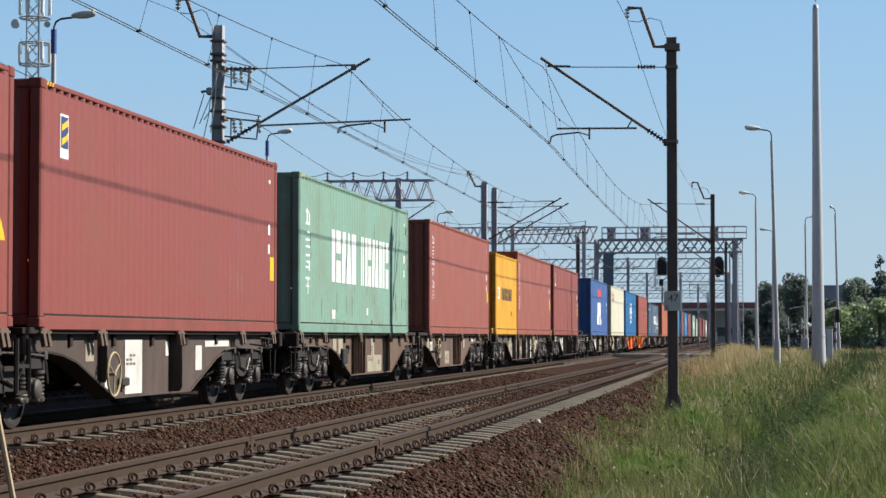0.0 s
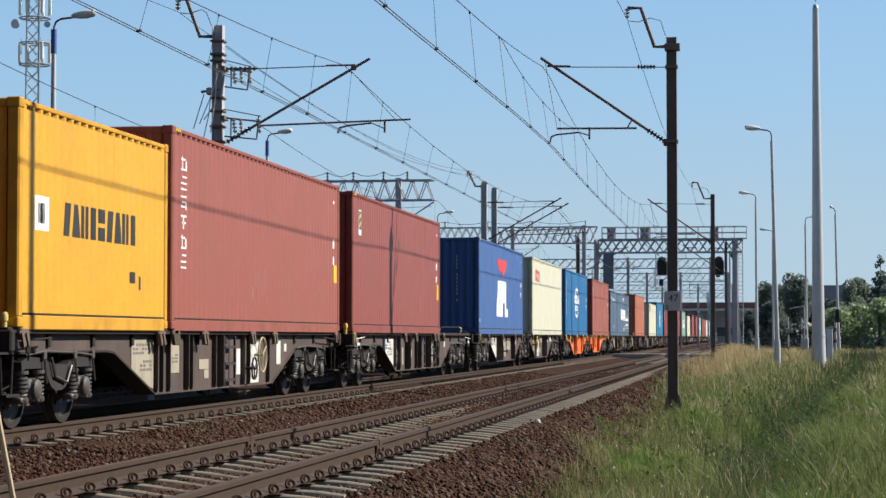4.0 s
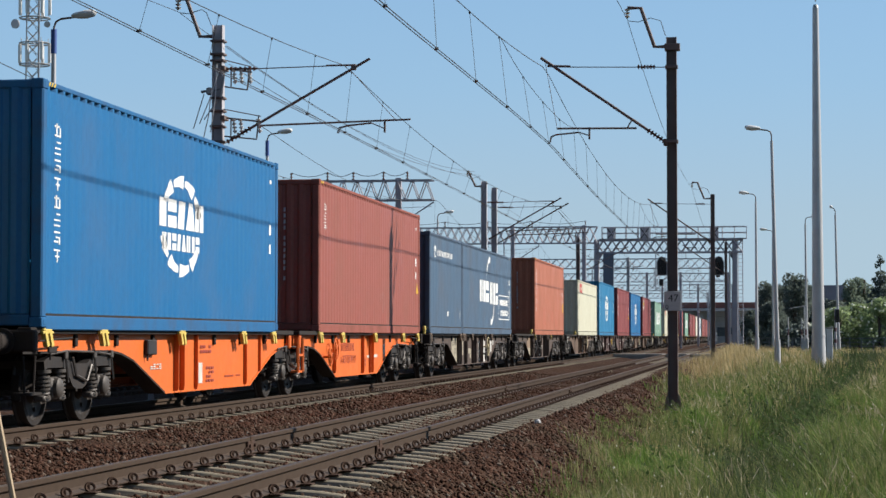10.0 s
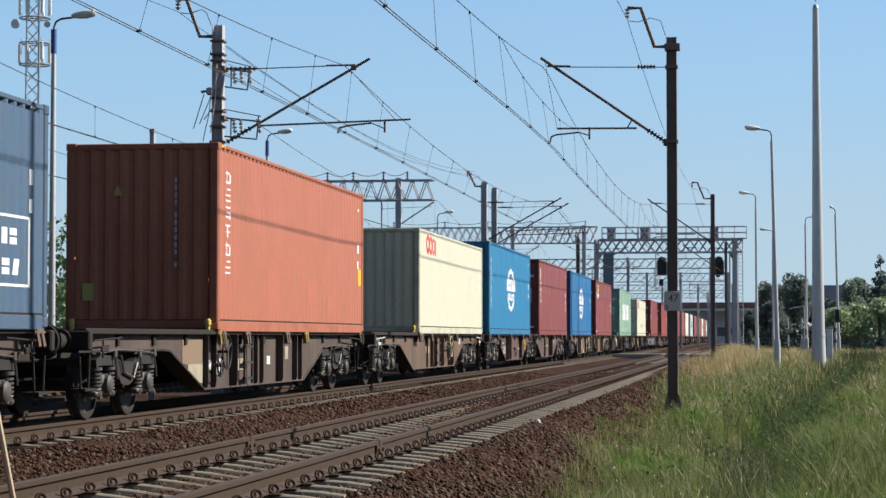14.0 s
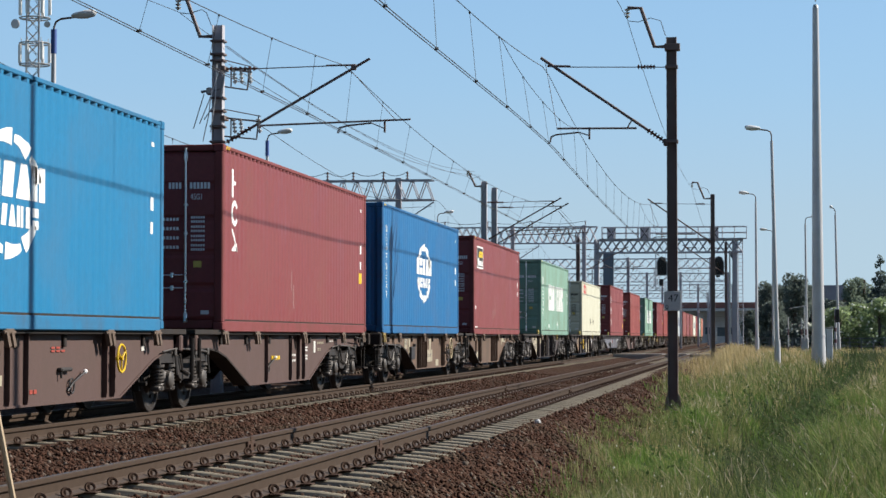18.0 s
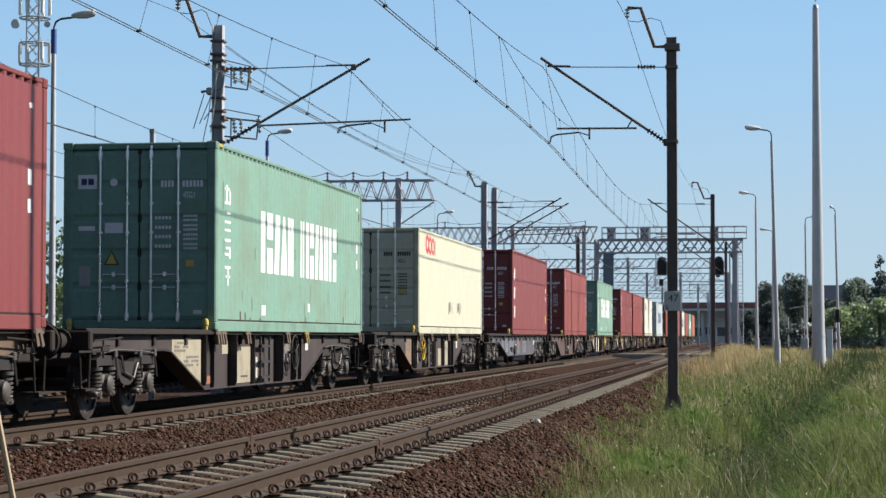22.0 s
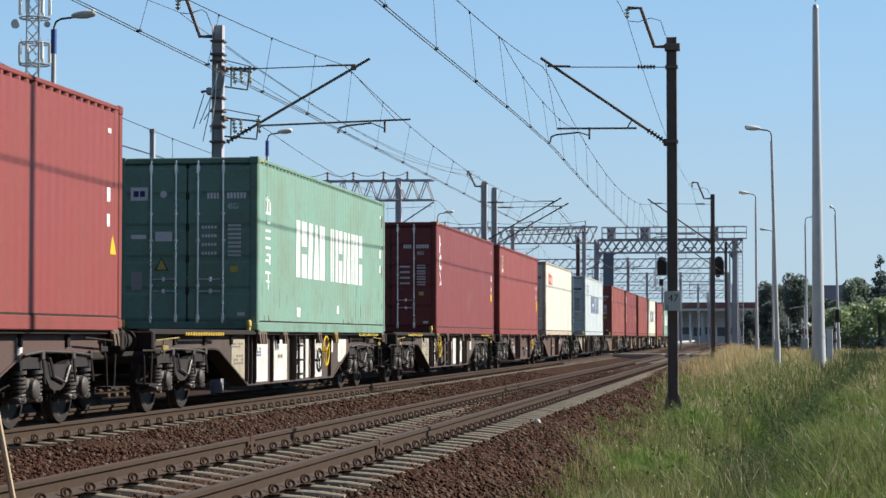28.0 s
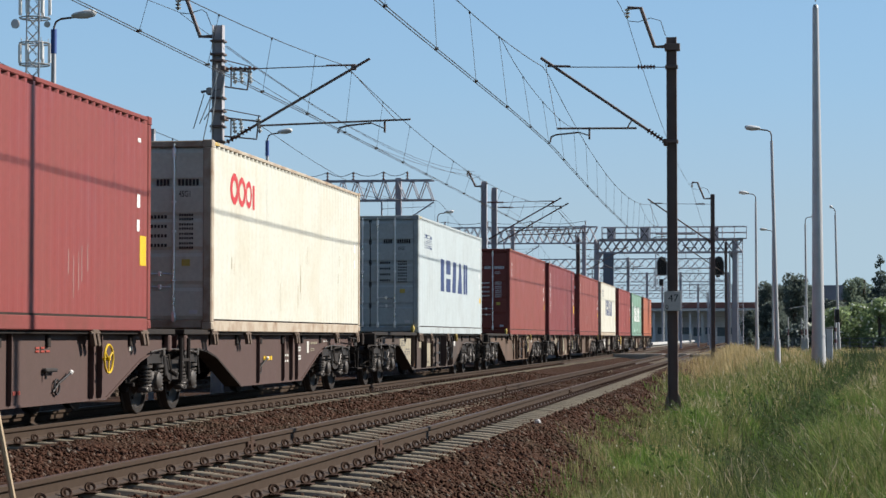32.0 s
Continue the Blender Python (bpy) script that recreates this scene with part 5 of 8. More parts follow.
PLATFORMS["long_cream"] = dict(
    ribs=[(-0.13, 0.083), (0.41, 0.064), (1.52, 0.145), (3.01, 0.08), (4.78, 0.169), (6.13, 0.104), (6.72, 0.067)],
    panels=[(-1.81, -0.2, 0.38, 1.03, 'C'), (0.12, 0.36, 0.35, 0.47, 'R'), (1.08, 1.46, 0.8, 1.01, 'C'), (2.01, 2.99, 0.32, 0.91, 'C'), (3.28, 3.48, 0.34, 0.73, 'W'), (5.42, 6.02, 0.6, 0.99, 'H'), (7.31, 7.56, 0.82, 1.02, 'W')],
    wheels=[(5.79, 0.79, 0.3, 'D'), (5.15, 0.61, 0.17, 'D')], ladders=[(3.37, 4.03)], boxes=[], levers=[],
    texts=[(-1.67, -0.89, 0.84, 1.01, 3, 'G'), (-1.16, -0.31, 0.62, 0.8, 3, 'G'), (2.33, 2.8, 0.4, 0.45, 1, 'D')])
PLATFORMS["long_yellow"] = dict(
    ribs=[(-0.11, 0.064), (0.19, 0.057), (0.5, 0.044), (1.61, 0.046), (1.82, 0.045), (3.0, 0.068), (3.32, 0.056), (3.59, 0.048), (4.84, 0.067), (5.18, 0.053), (6.1, 0.079), (6.62, 0.088)],
    panels=[(-1.04, -0.15, 0.38, 1.01, 'T'), (0.66, 0.99, 0.41, 1.0, 'H'), (4.22, 4.79, 0.31, 0.76, 'C'), (5.43, 6.05, 0.3, 0.99, 'C'), (7.65, 7.89, 0.75, 1.01, 'W')],
    wheels=[(0.83, 0.77, 0.27, 'Y'), (0.35, 0.7, 0.25, 'D')], ladders=[(1.95, 2.53)], boxes=[], levers=[],
    texts=[(-0.94, -0.28, 0.72, 0.97, 4, 'G'), (5.52, 5.95, 0.71, 0.89, 3, 'G')])
PLATFORMS["long_rust"] = dict(
    ribs=[(2.4, 0.047), (3.23, 0.061), (3.52, 0.061), (6.31, 0.091)],
    panels=[(6.66, 7.26, 0.3, 0.93, 'R'), (8.94, 9.12, 0.86, 1.06, 'W')],
    wheels=[], ladders=[], boxes=[(4.71, 5.05, 0.76, 1.01)], levers=[(2.71, 0.53), (3.02, 0.46)],
    texts=[(3.98, 4.63, 0.83, 0.92, 1, 'K'), (2.62, 3.08, 0.81, 0.97, 3, 'K')])
PLATFORMS["flat_grey"] = dict(
    ribs=[],
    panels=[(-1.57, -0.87, 0.68, 0.98, 'S'), (-0.6, 0.26, 0.67, 1.0, 'S'), (0.65, 2.13, 0.46, 0.95, 'S'), (3.05, 3.81, 0.48, 0.96, 'S'), (4.77, 5.96, 0.5, 0.93, 'S'), (8.64, 8.89, 0.77, 0.97, 'W')],
    wheels=[], ladders=[], boxes=[(2.0, 2.48, 0.47, 0.78), (0.96, 1.24, 0.62, 0.72)], levers=[(1.79, 0.67)],
    texts=[(-0.22, 0.16, 0.56, 0.67, 2, 'W'), (3.8, 4.66, 0.7, 0.91, 2, 'M'), (3.11, 3.71, 0.59, 0.84, 3, 'G'), (5.0, 5.82, 0.57, 0.85, 3, 'G')])
PLATFORMS["long_white"] = dict(
    ribs=[(-0.11, 0.062), (0.16, 0.058), (0.44, 0.064), (1.71, 0.064), (3.3, 0.126), (5.14, 0.072), (6.72, 0.069)],
    panels=[(-1.05, -0.17, 0.38, 1.03, 'C'), (0.64, 1.49, 0.31, 1.03, 'W'), (1.96, 3.01, 0.3, 1.02, 'W'), (3.82, 4.53, 0.28, 0.95, 'W'), (4.61, 4.86, 0.31, 1.03, 'W'), (5.43, 6.08, 0.3, 1.02, 'W'), (6.93, 7.19, 0.77, 0.99, 'W'), (7.69, 8.54, 0.57, 1.02, 'W')],
    wheels=[(5.83, 0.8, 0.28, 'Y'), (5.18, 0.63, 0.22, 'D')], ladders=[(3.63, 4.13)], boxes=[], levers=[],
    texts=[(-1.03, -0.29, 0.89, 0.98, 2, 'G'), (-0.91, -0.25, 0.61, 0.79, 3, 'G'), (0.7, 1.03, 0.73, 0.9, 3, 'N'), (2.27, 2.69, 0.68, 0.78, 1, 'G')])
PLATFORMS["long_white_b"] = dict(
    ribs=[(-0.06, 0.061), (0.23, 0.048), (0.48, 0.06), (1.46, 0.046), (1.73, 0.052), (2.98, 0.069), (3.3, 0.063), (3.6, 0.057), (4.94, 0.111), (6.16, 0.085), (6.66, 0.078)],
    panels=[(-1.29, -0.16, 0.36, 1.03, 'C'), (0.71, 0.9, 0.36, 1.0, 'W'), (3.82, 4.0, 0.74, 0.95, 'W'), (4.28, 4.84, 0.32, 1.03, 'W'), (5.41, 6.07, 0.35, 1.03, 'W'), (7.79, 8.13, 0.69, 1.03, 'W')],
    wheels=[(0.81, 0.81, 0.27, 'Y'), (0.37, 0.64, 0.2, 'D')], ladders=[(2.01, 2.59)], boxes=[], levers=[],
    texts=[(-1.19, -0.29, 0.79, 1.0, 4, 'G'), (-0.74, -0.25, 0.58, 0.79, 3, 'G'), (5.52, 5.94, 0.71, 0.86, 3, 'N')])


# one spoked ring shape, built for hand wheels and for their cast shadows
def wheel_ring(w, y, mat, R=0.265, z=0.8):
    h = Build().ring((1.2, y, z), (1, 0, 0), R, 0.015, 24, 6).rod((1.05, y, z), (1.22, y, z), 0.025, n=10)
    for k in range(3):
        a = k * 2.094 + 0.5
        h.rod((1.2, y, z), (1.2, y + R * math.cos(a), z + R * math.sin(a)), 0.012, n=6)
    part("wheel_ring", h, mat, w, "spoked ring for a brake hand wheel and its shadow", smooth=True)


def fittings(w, ys, mat, yellow=False):
    """Folding container pins and their brackets along the top edge."""
    for y in ys:
        for s in (1, -1):
            f = Build().box(*sorted((s * 1.14, s * 1.22)), y - 0.13, y + 0.13, 1.10, 1.17, 0.015)
            for e in (-0.09, 0.07):
                f.prism([(y + e - 0.05, 1.12), (y + e + 0.03, 1.12), (y + e + 0.12, 0.97), (y + e + 0.04, 0.95)], *sorted((s * 1.17, s * 1.225)))
            f.rod((s * 1.2, y - 0.18, 1.12), (s * 1.2, y + 0.18, 1.12), 0.02, n=8)
            part("pin_bracket", f, OLD_YELLOW if mat in (TAN, TAUPE, SOOTY) and y in (ys[0], ys[-1]) and int(y * 10) % 3 == 0 else GUIDE_PIN if mat is ORANGE else BRACKET, w, "folding container pin")


def end_gear(w, y, d, mat, yellow=False):
    """Headstock, buffers, hook, hoses and hand rail at the end y; d is the way out."""
    y0 = y - d * 0.62
    part("headstock", Build().box(-1.25, 1.25, *sorted((y0, y0 - d * 0.14)), 0.9, 1.15, 0.02), UNDER, w)
    for s in (-1, 1):
        b = Build().disc_stack((s * 0.875, y0, 1.02), (0, d, 0), [(0, 0.15), (0.05, 0.15), (0.06, 0.105), (0.36, 0.105), (0.365, 0.08), (0.58, 0.08), (0.585, 0.21), (0.615, 0.225), (0.62, 0.1)], 20)
        part("buffer", b, UNDER, w, "round black buffer", smooth=True)
        part("step", Build().rod((s * 1.12, y0, 0.85), (s * 1.12, y0 - d * 0.05, 0.42), 0.015, n=6).rod((s * 1.12, y0 - d * 0.4, 0.85), (s * 1.12, y0 - d * 0.35, 0.42), 0.015, n=6).box(s * 1.0, s * 1.2, *sorted((y0, y0 - d * 0.42)), 0.40, 0.43), UNDER, w)
    part("coupling", Build().box(-0.05, 0.05, *sorted((y0, y0 + d * 0.3)), 0.92, 1.08, 0.02).rod((-0.05, y0 + d * 0.25, 0.98), (-0.05, y + d * 0.12, 0.9), 0.03, n=8).rod((0.05, y0 + d * 0.25, 0.98), (0.05, y + d * 0.12, 0.9), 0.03, n=8), UNDER, w)
    part("brake_hose", Build().path([(0.35, y0, 0.95), (0.36, y0 + d * 0.2, 0.8), (0.36, y0 + d * 0.42, 0.62), (0.33, y, 0.6)], 0.028), RUBBER, w)
    col = OLD_YELLOW if yellow else PLATE_W if yellow is False else UNDER
    if d > 0 and yellow is False:
        part("hand_rail", Build().path([(0.25, y0 - d * 0.07, 1.15), (0.27, y0 - d * 0.07, 1.30), (0.33, y0 - d * 0.07, 1.355), (0.86, y0 - d * 0.07, 1.355), (0.91, y0 - d * 0.07, 1.31), (0.88, y0 - d * 0.07, 1.16)], 0.02), PALE_YELLOW if not yellow else col, w, "bent hand rail")
    part("lever", Build().rod((1.2, y0 - d * 0.3, 1.02), (1.2, y0 - d * 1.5, 1.06), 0.012, n=6).rod((1.2, y0 - d * 0.7, 1.05), (1.2, y0 - d * 0.7, 0.8), 0.012, n=6).box(1.19, 1.22, *sorted((y0 - d * 0.62, y0 - d * 0.9)), 0.88, 0.95, 0.01), col, w)


def underframe(w, y0, y1, low):
    u = Build().box(-0.3, 0.3, y0 + 0.7, y1 - 0.7, 0.75, 1.08, 0.02)
    n = int((y1 - y0 - 1.4) / 1.6)
    for i in range(n + 1):
        y = y0 + 0.7 + (y1 - y0 - 1.4) * i / n
        u.box(-1.09, 1.09, y - 0.05, y + 0.05, 0.95, 1.10, 0.01)
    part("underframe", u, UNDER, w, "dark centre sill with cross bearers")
    m = (y0 + y1) / 2
    t = Build().disc_stack((-0.3, m - 0.5, 0.68), (0, 1, 0), [(0, 0.05), (0.03, 0.16), (0.85, 0.16), (0.9, 0.05)], 16)
    part("air_tank", t, UNDER, w, smooth=True)
    part("brake_cylinder", Build().disc_stack((0.4, m + 0.9, 0.72), (0, 1, 0), [(0, 0.1), (0.04, 0.17), (0.4, 0.17), (0.45, 0.08), (0.9, 0.04)], 16), UNDER, w, smooth=True)
    part("brake_rod", Build().rod((0.1, y0 + 1.2, 0.5), (0.1, y1 - 1.2, 0.5), 0.025, n=6), UNDER, w)


def wagon_long(s0, length, mat, style, label, look_of, loads):
    """A four-axle wagon for sixty feet of containers."""
    w = thing("container_wagon", label, "wagon", group="wagons of the train")
    a, b, low, slope = 6.8 * length / 19.74, 13.95 * length / 19.74, 0.29, 2.0
    if style == "flat":
        a, b, low, slope = 7.1, 15.5, 0.44, 2.4
    girders(w, mat, a, b, slope, low, 0.9, 0.75, length - 0.75, PLATFORMS[look_of[0]], False)
    underframe(w, 0, length, low)
    if style == "white":
        for y0, y1 in ((a - 4.4, a - 2.2), (b + 2.0, b + 4.2)):
            hb = part("hazard_board", Build().box(1.215, 1.225, y0, y1, 1.09, 1.14), YELLOW_MARK, w, "yellow board with black slanting stripes")
            st_ = Build()
            for k in range(15):
                st_.prism([(y0 + 0.03 + k * 0.144, 1.09), (y0 + 0.10 + k * 0.144, 1.09), (y0 + 0.13 + k * 0.144, 1.14), (y0 + 0.06 + k * 0.144, 1.14)], 1.225, 1.228)
            tagged(part("stripes", st_, BLACK_MARK, hb), kind="stuff")
    if style == "flat":
        for i in range(16):
            y = 1.6 + (length - 3.2) * i / 15
            part("stake_ring", Build().ring((1.215, y, 1.0), (1, 0, 0), 0.06, 0.016, 12, 5), STEEL_DARK, w)
    if style != "flat":
        fittings(w, [l - s0 + e for l, n in loads for e in (0.25, n - 0.25)] + [a + 0.6, a + 2.2, b - 2.0, b - 0.4], mat)
    for l_, n in loads:
        for y in (l_ - s0 - 0.07, l_ - s0 + n + 0.07):
            for x in (-1.08, 1.08):
                part("guide_pin", Build().disc_stack((x, y, 1.12), (0, 0, 1), [(0, 0.035), (0.12, 0.035), (0.13, 0.048), (0.2, 0.048), (0.23, 0.03)], 10), GUIDE_PIN, w, "grimy yellow guide pin", smooth=True)
    for y, d in ((0, -1), (length, 1)):
        end_gear(w, y, d, mat, style == "white" if style == "white" or s0 in (87.05, 206.0) else None)
    for y in (2.77, length - 2.77):
        bogie(w, y)
    train.append((w, s0, 0.0))
    return w


def wagon_twin(s0, joint, length, mat, style, label, look_of, loads):
    """Two short platforms that share the middle bogie."""
    w = thing("articulated_wagon", label, "wagon", group="wagons of the train")
    j = joint - s0
    for p0, p1, a, b, key in ((0.75, j - 0.25, 6.65, j - 3.15, look_of[0]), (j + 0.25, length - 0.75, j + 4.05, length - 5.95, look_of[1])):
        girders(w, mat, a, b, 2.0, 0.29, 0.9, p0, p1, PLATFORMS[key], key not in ("twin_a_grey", "twin_b_grey"))
        underframe(w, p0 - 0.5, p1 + 0.5, 0.29)
    part("articulation", Build().box(-0.5, 0.5, j - 0.7, j + 0.7, 0.86, 1.06, 0.03).box(-1.15, 1.15, j - 0.5, j - 0.35, 0.86, 1.1, 0.02).box(-1.15, 1.15, j + 0.35, j + 0.5, 0.86, 1.1, 0.02), mat, w)
    part("middle_step", Build().box(1.05, 1.2, j - 0.05, j + 0.35, 0.42, 0.46).rod((1.2, j - 0.05, 0.44), (1.2, j - 0.05, 1.05), 0.03, n=6).rod((1.2, j + 0.35, 0.44), (1.2, j + 0.35, 1.05), 0.03, n=6).box(1.17, 1.22, j - 0.05, j + 0.35, 0.72, 0.76), mat if style == "orange" else UNDER, w, "boarding step at the joint")
    fittings(w, [l - s0 + e for l, n in loads for e in (0.25, 2.4, n / 2, n - 2.4, n - 0.25)], mat)
    for y, d in ((0, -1), (length, 1)):
        end_gear(w, y, d, mat, style == "white" if style == "white" or s0 in (87.05, 206.0) else None)
    for y in (2.8, j, length - 2.8):
        bogie(w, y)
    if style == "orange":
        for r, tx in enumerate(("INTERMODAL", "A BETTER WAY!")):
            words(tx, 0.235, DARK_RED, w, Matrix.Translation((1.054, 19.6 - 0.04 * r, 0.78 - r * 0.25)) @ Euler((math.pi / 2, 0, math.pi / 2)).to_matrix().to_4x4())
    train.append((w, s0, 0.0))
    return w


def words(text, size, mat, parent, at, align="LEFT"):
    c = bpy.data.curves.new("lettering", "FONT")
    c.body, c.size, c.align_x, c.extrude = text, size, align, 0.001
    tmp = bpy.data.objects.new("lettering", c)
    scene.collection.objects.link(tmp)
    bpy.context.view_layer.update()
    me = bpy.data.meshes.new_from_object(tmp.evaluated_get(bpy.context.evaluated_depsgraph_get()))
    bpy.data.objects.remove(tmp)
    me.materials.clear()
    me.materials.append(mat)
    return part("lettering", me, None, parent, "", at)


# start, joint (0: none), length, colour, style, containers carried, looks of its platforms
WAGONS = [
    (7.9, 23.75, 29.6, TAUPE, "plain", (0, 1), ("twin_a_grey", "twin_b_plain")), (37.5, 52.27, 29.5, TAN, "plain", (2, 3), ("twin_a_tan", "twin_b_tan")),
    (67.0, 0, 20.0, TAUPE, "plain", (4, 5), ("long_panels",)), (87.05, 0, 19.9, TAUPE, "plain", (6,), ("long_grey",)),
    (107.0, 121.8, 29.6, TAUPE, "plain", (7, 8), ("twin_a_grey", "twin_b_grey")), (136.6, 151.5, 29.65, ORANGE, "orange", (9, 10), ("orange_a", "orange_b")),
    (166.3, 0, 19.85, TAUPE, "plain", (11, 12), ("long_panels",)), (186.2, 0, 19.74, TAUPE, "plain", (13,), ("long_dim",)),
    (206.0, 0, 19.9, TAN, "plain", (14,), ("long_tan",)), (225.95, 240.7, 29.55, BROWN, "brown", (15, 16), ("brown_a", "brown_b")),
    (255.55, 270.4, 29.6, TAN, "plain", (17, 18), ("tan_a", "tan_b")), (285.2, 0, 19.75, SOOTY, "plain", (19,), ("long_cream",)),
    (305.0, 0, 19.8, SOOTY, "plain", (20,), ("long_yellow",)), (324.9, 0, 20.35, GREYW, "flat", (21,), ("flat_grey",)),
    (345.3, 0, 19.95, BROWN, "brown", (22,), ("long_rust",)), (365.3, 0, 19.75, TAUPE, "white", (23,), ("long_white",)),
    (385.1, 0, 19.95, TAUPE, "white", (24,), ("long_white_b",)), (405.1, 419.8, 29.4, BROWN, "brown", (25, 26), ("brown_a", "brown_b")),
    (434.55, 0, 19.74, TAUPE, "plain", (27,), ("long_cream",)), (454.3, 0, 19.74, TAN, "plain", (28,), ("long_tan",)),
    (474.1, 488.6, 29.2, TAN, "plain", (29, 30), ("tan_a", "tan_b")), (503.35, 518.2, 29.55, TAUPE, "plain", (31, 32), ("twin_a_grey", "twin_b_grey")),
    (533.0, 547.9, 29.6, TAN, "plain", (33, 34), ("twin_a_tan", "twin_b_tan")),
]
LABELS = {TAN: "dusty tan container wagon with dark bogies", TAUPE: "grimy grey-brown container wagon with dark bogies", SOOTY: "sooty dark brown container wagon with dark bogies", BROWN: "red-brown container wagon with dark bogies", ORANGE: "bright orange articulated container wagon", GREYW: "grey flat wagon with a low side sill"}
for s0, joint, length, mat, style, idx, look_of in WAGONS:
    carried = [(LOADS[i][0], LOADS[i][1]) for i in idx]
    label = LABELS[mat] if style != "white" else "grimy wagon with white panels and yellow fittings"
    if joint:
        wagon_twin(s0, joint, length, mat, style, label, look_of, carried)
    else:
        wagon_long(s0, length, mat, style, label, look_of, carried)
for s, L, H, colour, kind, doors, label in LOADS:
    logo = {"tall_word": WIDE_BARS, "strokes": SLIM_BARS, "cream": RED_BARS, "cream_scratched": RED_BARS}.get(kind)
    train.append((container(colour, L, H, kind, doors, label, logo), s, BOX_Z))


# ---- overhead line: masts, cantilevers, wires ----
INSUL = worn("brown_insulator", (0.10, 0.045, 0.03), 0.25, 0.0, (0.05, 0.04, 0.035), 0.3, 5.0, False, 0)
INSUL_W = worn("pale_insulator", (0.55, 0.55, 0.52), 0.3, 0.0, (0.3, 0.28, 0.25), 0.3, 5.0, False, 0)


def h_mast(name, x, y, top, label, base=-0.62, width=0.24, steel=None):
    steel = steel or MAST_STEEL
    m = thing(name, label, "mast", (x, y, 0), group="overhead line masts")
    for s in (-1, 1):
        part("flange", Build().box(s * (width / 2 - 0.016), s * width / 2, -width / 2, width / 2, base, top, 0.003), steel, m)
    part("web", Build().box(-width / 2 + 0.016, width / 2 - 0.016, -0.01, 0.01, base, top), steel, m)
    part("foundation", Build().box(-0.06, 0.3, -0.2, 0.2, base - 0.8, base - 0.02, 0.04), CONCRETE, m, "weathered concrete footing")
    part("foot_plate", Build().box(-0.2, 0.2, -0.2, 0.2, base - 0.03, base + 0.02, 0.005), MAST_STEEL, m)
    for sx in (-1, 1):
        for sy in (-1, 1):
            part("gusset", Build().prism([(sx * width / 2, base + 0.34), (sx * 0.17, base + 0.26), (sx * 0.19, base + 0.02), (sx * width / 2, base + 0.02)], sy * 0.11 - 0.008, sy * 0.11 + 0.008, "xz"), MAST_STEEL, m)
            part("anchor_bolt", Build().rod((sx * 0.17, sy * 0.17, base), (sx * 0.17, sy * 0.17, base + 0.09), 0.018, n=6), RUST, m)
    return m


def insulator(parent, p, q, n=6, r=0.055, mat=None):
    p, q = Vector(p), Vector(q)
    L = (q - p).length
    rings = [(0, 0.02)]
    for i in range(n):
        a = L * (i + 0.2) / n
        rings += [(a, 0.024), (a + 0.005, r), (a + L * 0.45 / n, r * 0.8), (a + L * 0.5 / n, 0.024)]
    rings.append((L, 0.02))
    part("insulator", Build().disc_stack(p, q - p, rings, 10), mat or INSUL, parent, "ribbed insulator", smooth=True)


def top_bracket(m, s, x_in, z0, z1, out, drop=True):
    """Bent bracket on the mast head that carries the feeder."""
    part("top_bracket", Build().path([(s * x_in, 0, z0), (s * (x_in + 0.3), 0, z0), (s * (x_in + 0.62), 0, z1), (s * out, 0, z1 + 0.01)], 0.045, 8), MAST_STEEL, m, "bent feeder bracket")
    insulator(m, (s * out, 0, z1), (s * out, 0, z1 - 0.24), 3, 0.07, INSUL_W)
    part("jumper", Build().path([(s * (out - 0.02), 0, z1 - 0.3), (s * (out - 0.25), 0, z1 - 0.33), (s * (out - 0.55), 0, z1 - 0.24), (s * (x_in + 0.15), 0, z1 - 0.32), (s * (x_in + 0.04), 0, z0 + 0.25)], 0.009, 5), WIRE, m)


def cantilever_right(m):
    """Arm of the right-hand masts, over the near track."""
    part("top_tube", Build().rod((-0.55, 0, 5.95), (-3.11, 0, 7.73), 0.036, n=10), MAST_STEEL, m, "slanting cantilever tube")
    insulator(m, (-0.16, 0, 5.68), (-0.58, 0, 5.97), 6, 0.07)
    part("hinge", Build().box(-0.2, -0.1, -0.08, 0.08, 5.58, 5.74, 0.02), MAST_STEEL, m)
    part("stay", Build().rod((-0.1, 0, 7.45), (-2.66, 0, 7.5), 0.012, n=6), MAST_STEEL, m)
    insulator(m, (-0.38, 0, 7.46), (-0.82, 0, 7.47), 6, 0.06)
    part("stay_clamp", Build().rod((-2.4, 0, 7.51), (-2.95, 0, 7.53), 0.028, n=8), MAST_STEEL, m)
    part("steady_tube", Build().rod((-0.83, 0, 6.01), (-2.73, 0, 6.03), 0.024, n=8), MAST_STEEL, m)
    part("brace", Build().rod((-1.05, 0, 6.02), (-0.93, 0, 6.24), 0.018, n=6).rod((-2.72, 0, 6.04), (-3.0, 0, 7.6), 0.007, n=5), MAST_STEEL, m)
    part("drop_bracket", Build().rod((-1.95, 0, 6.05), (-1.95, 0, 5.76), 0.024, n=8), MAST_STEEL, m)
    for dy in (-0.07, 0.07):
        part("steady_arm", Build().path([(-1.95, dy * 0.3, 5.85), (-2.2, dy, 5.93), (-2.75, dy, 5.88), (-2.86, dy, 5.83), (-2.89, dy, 5.71)], 0.013, 6), MAST_STEEL, m, "curved steady arm")


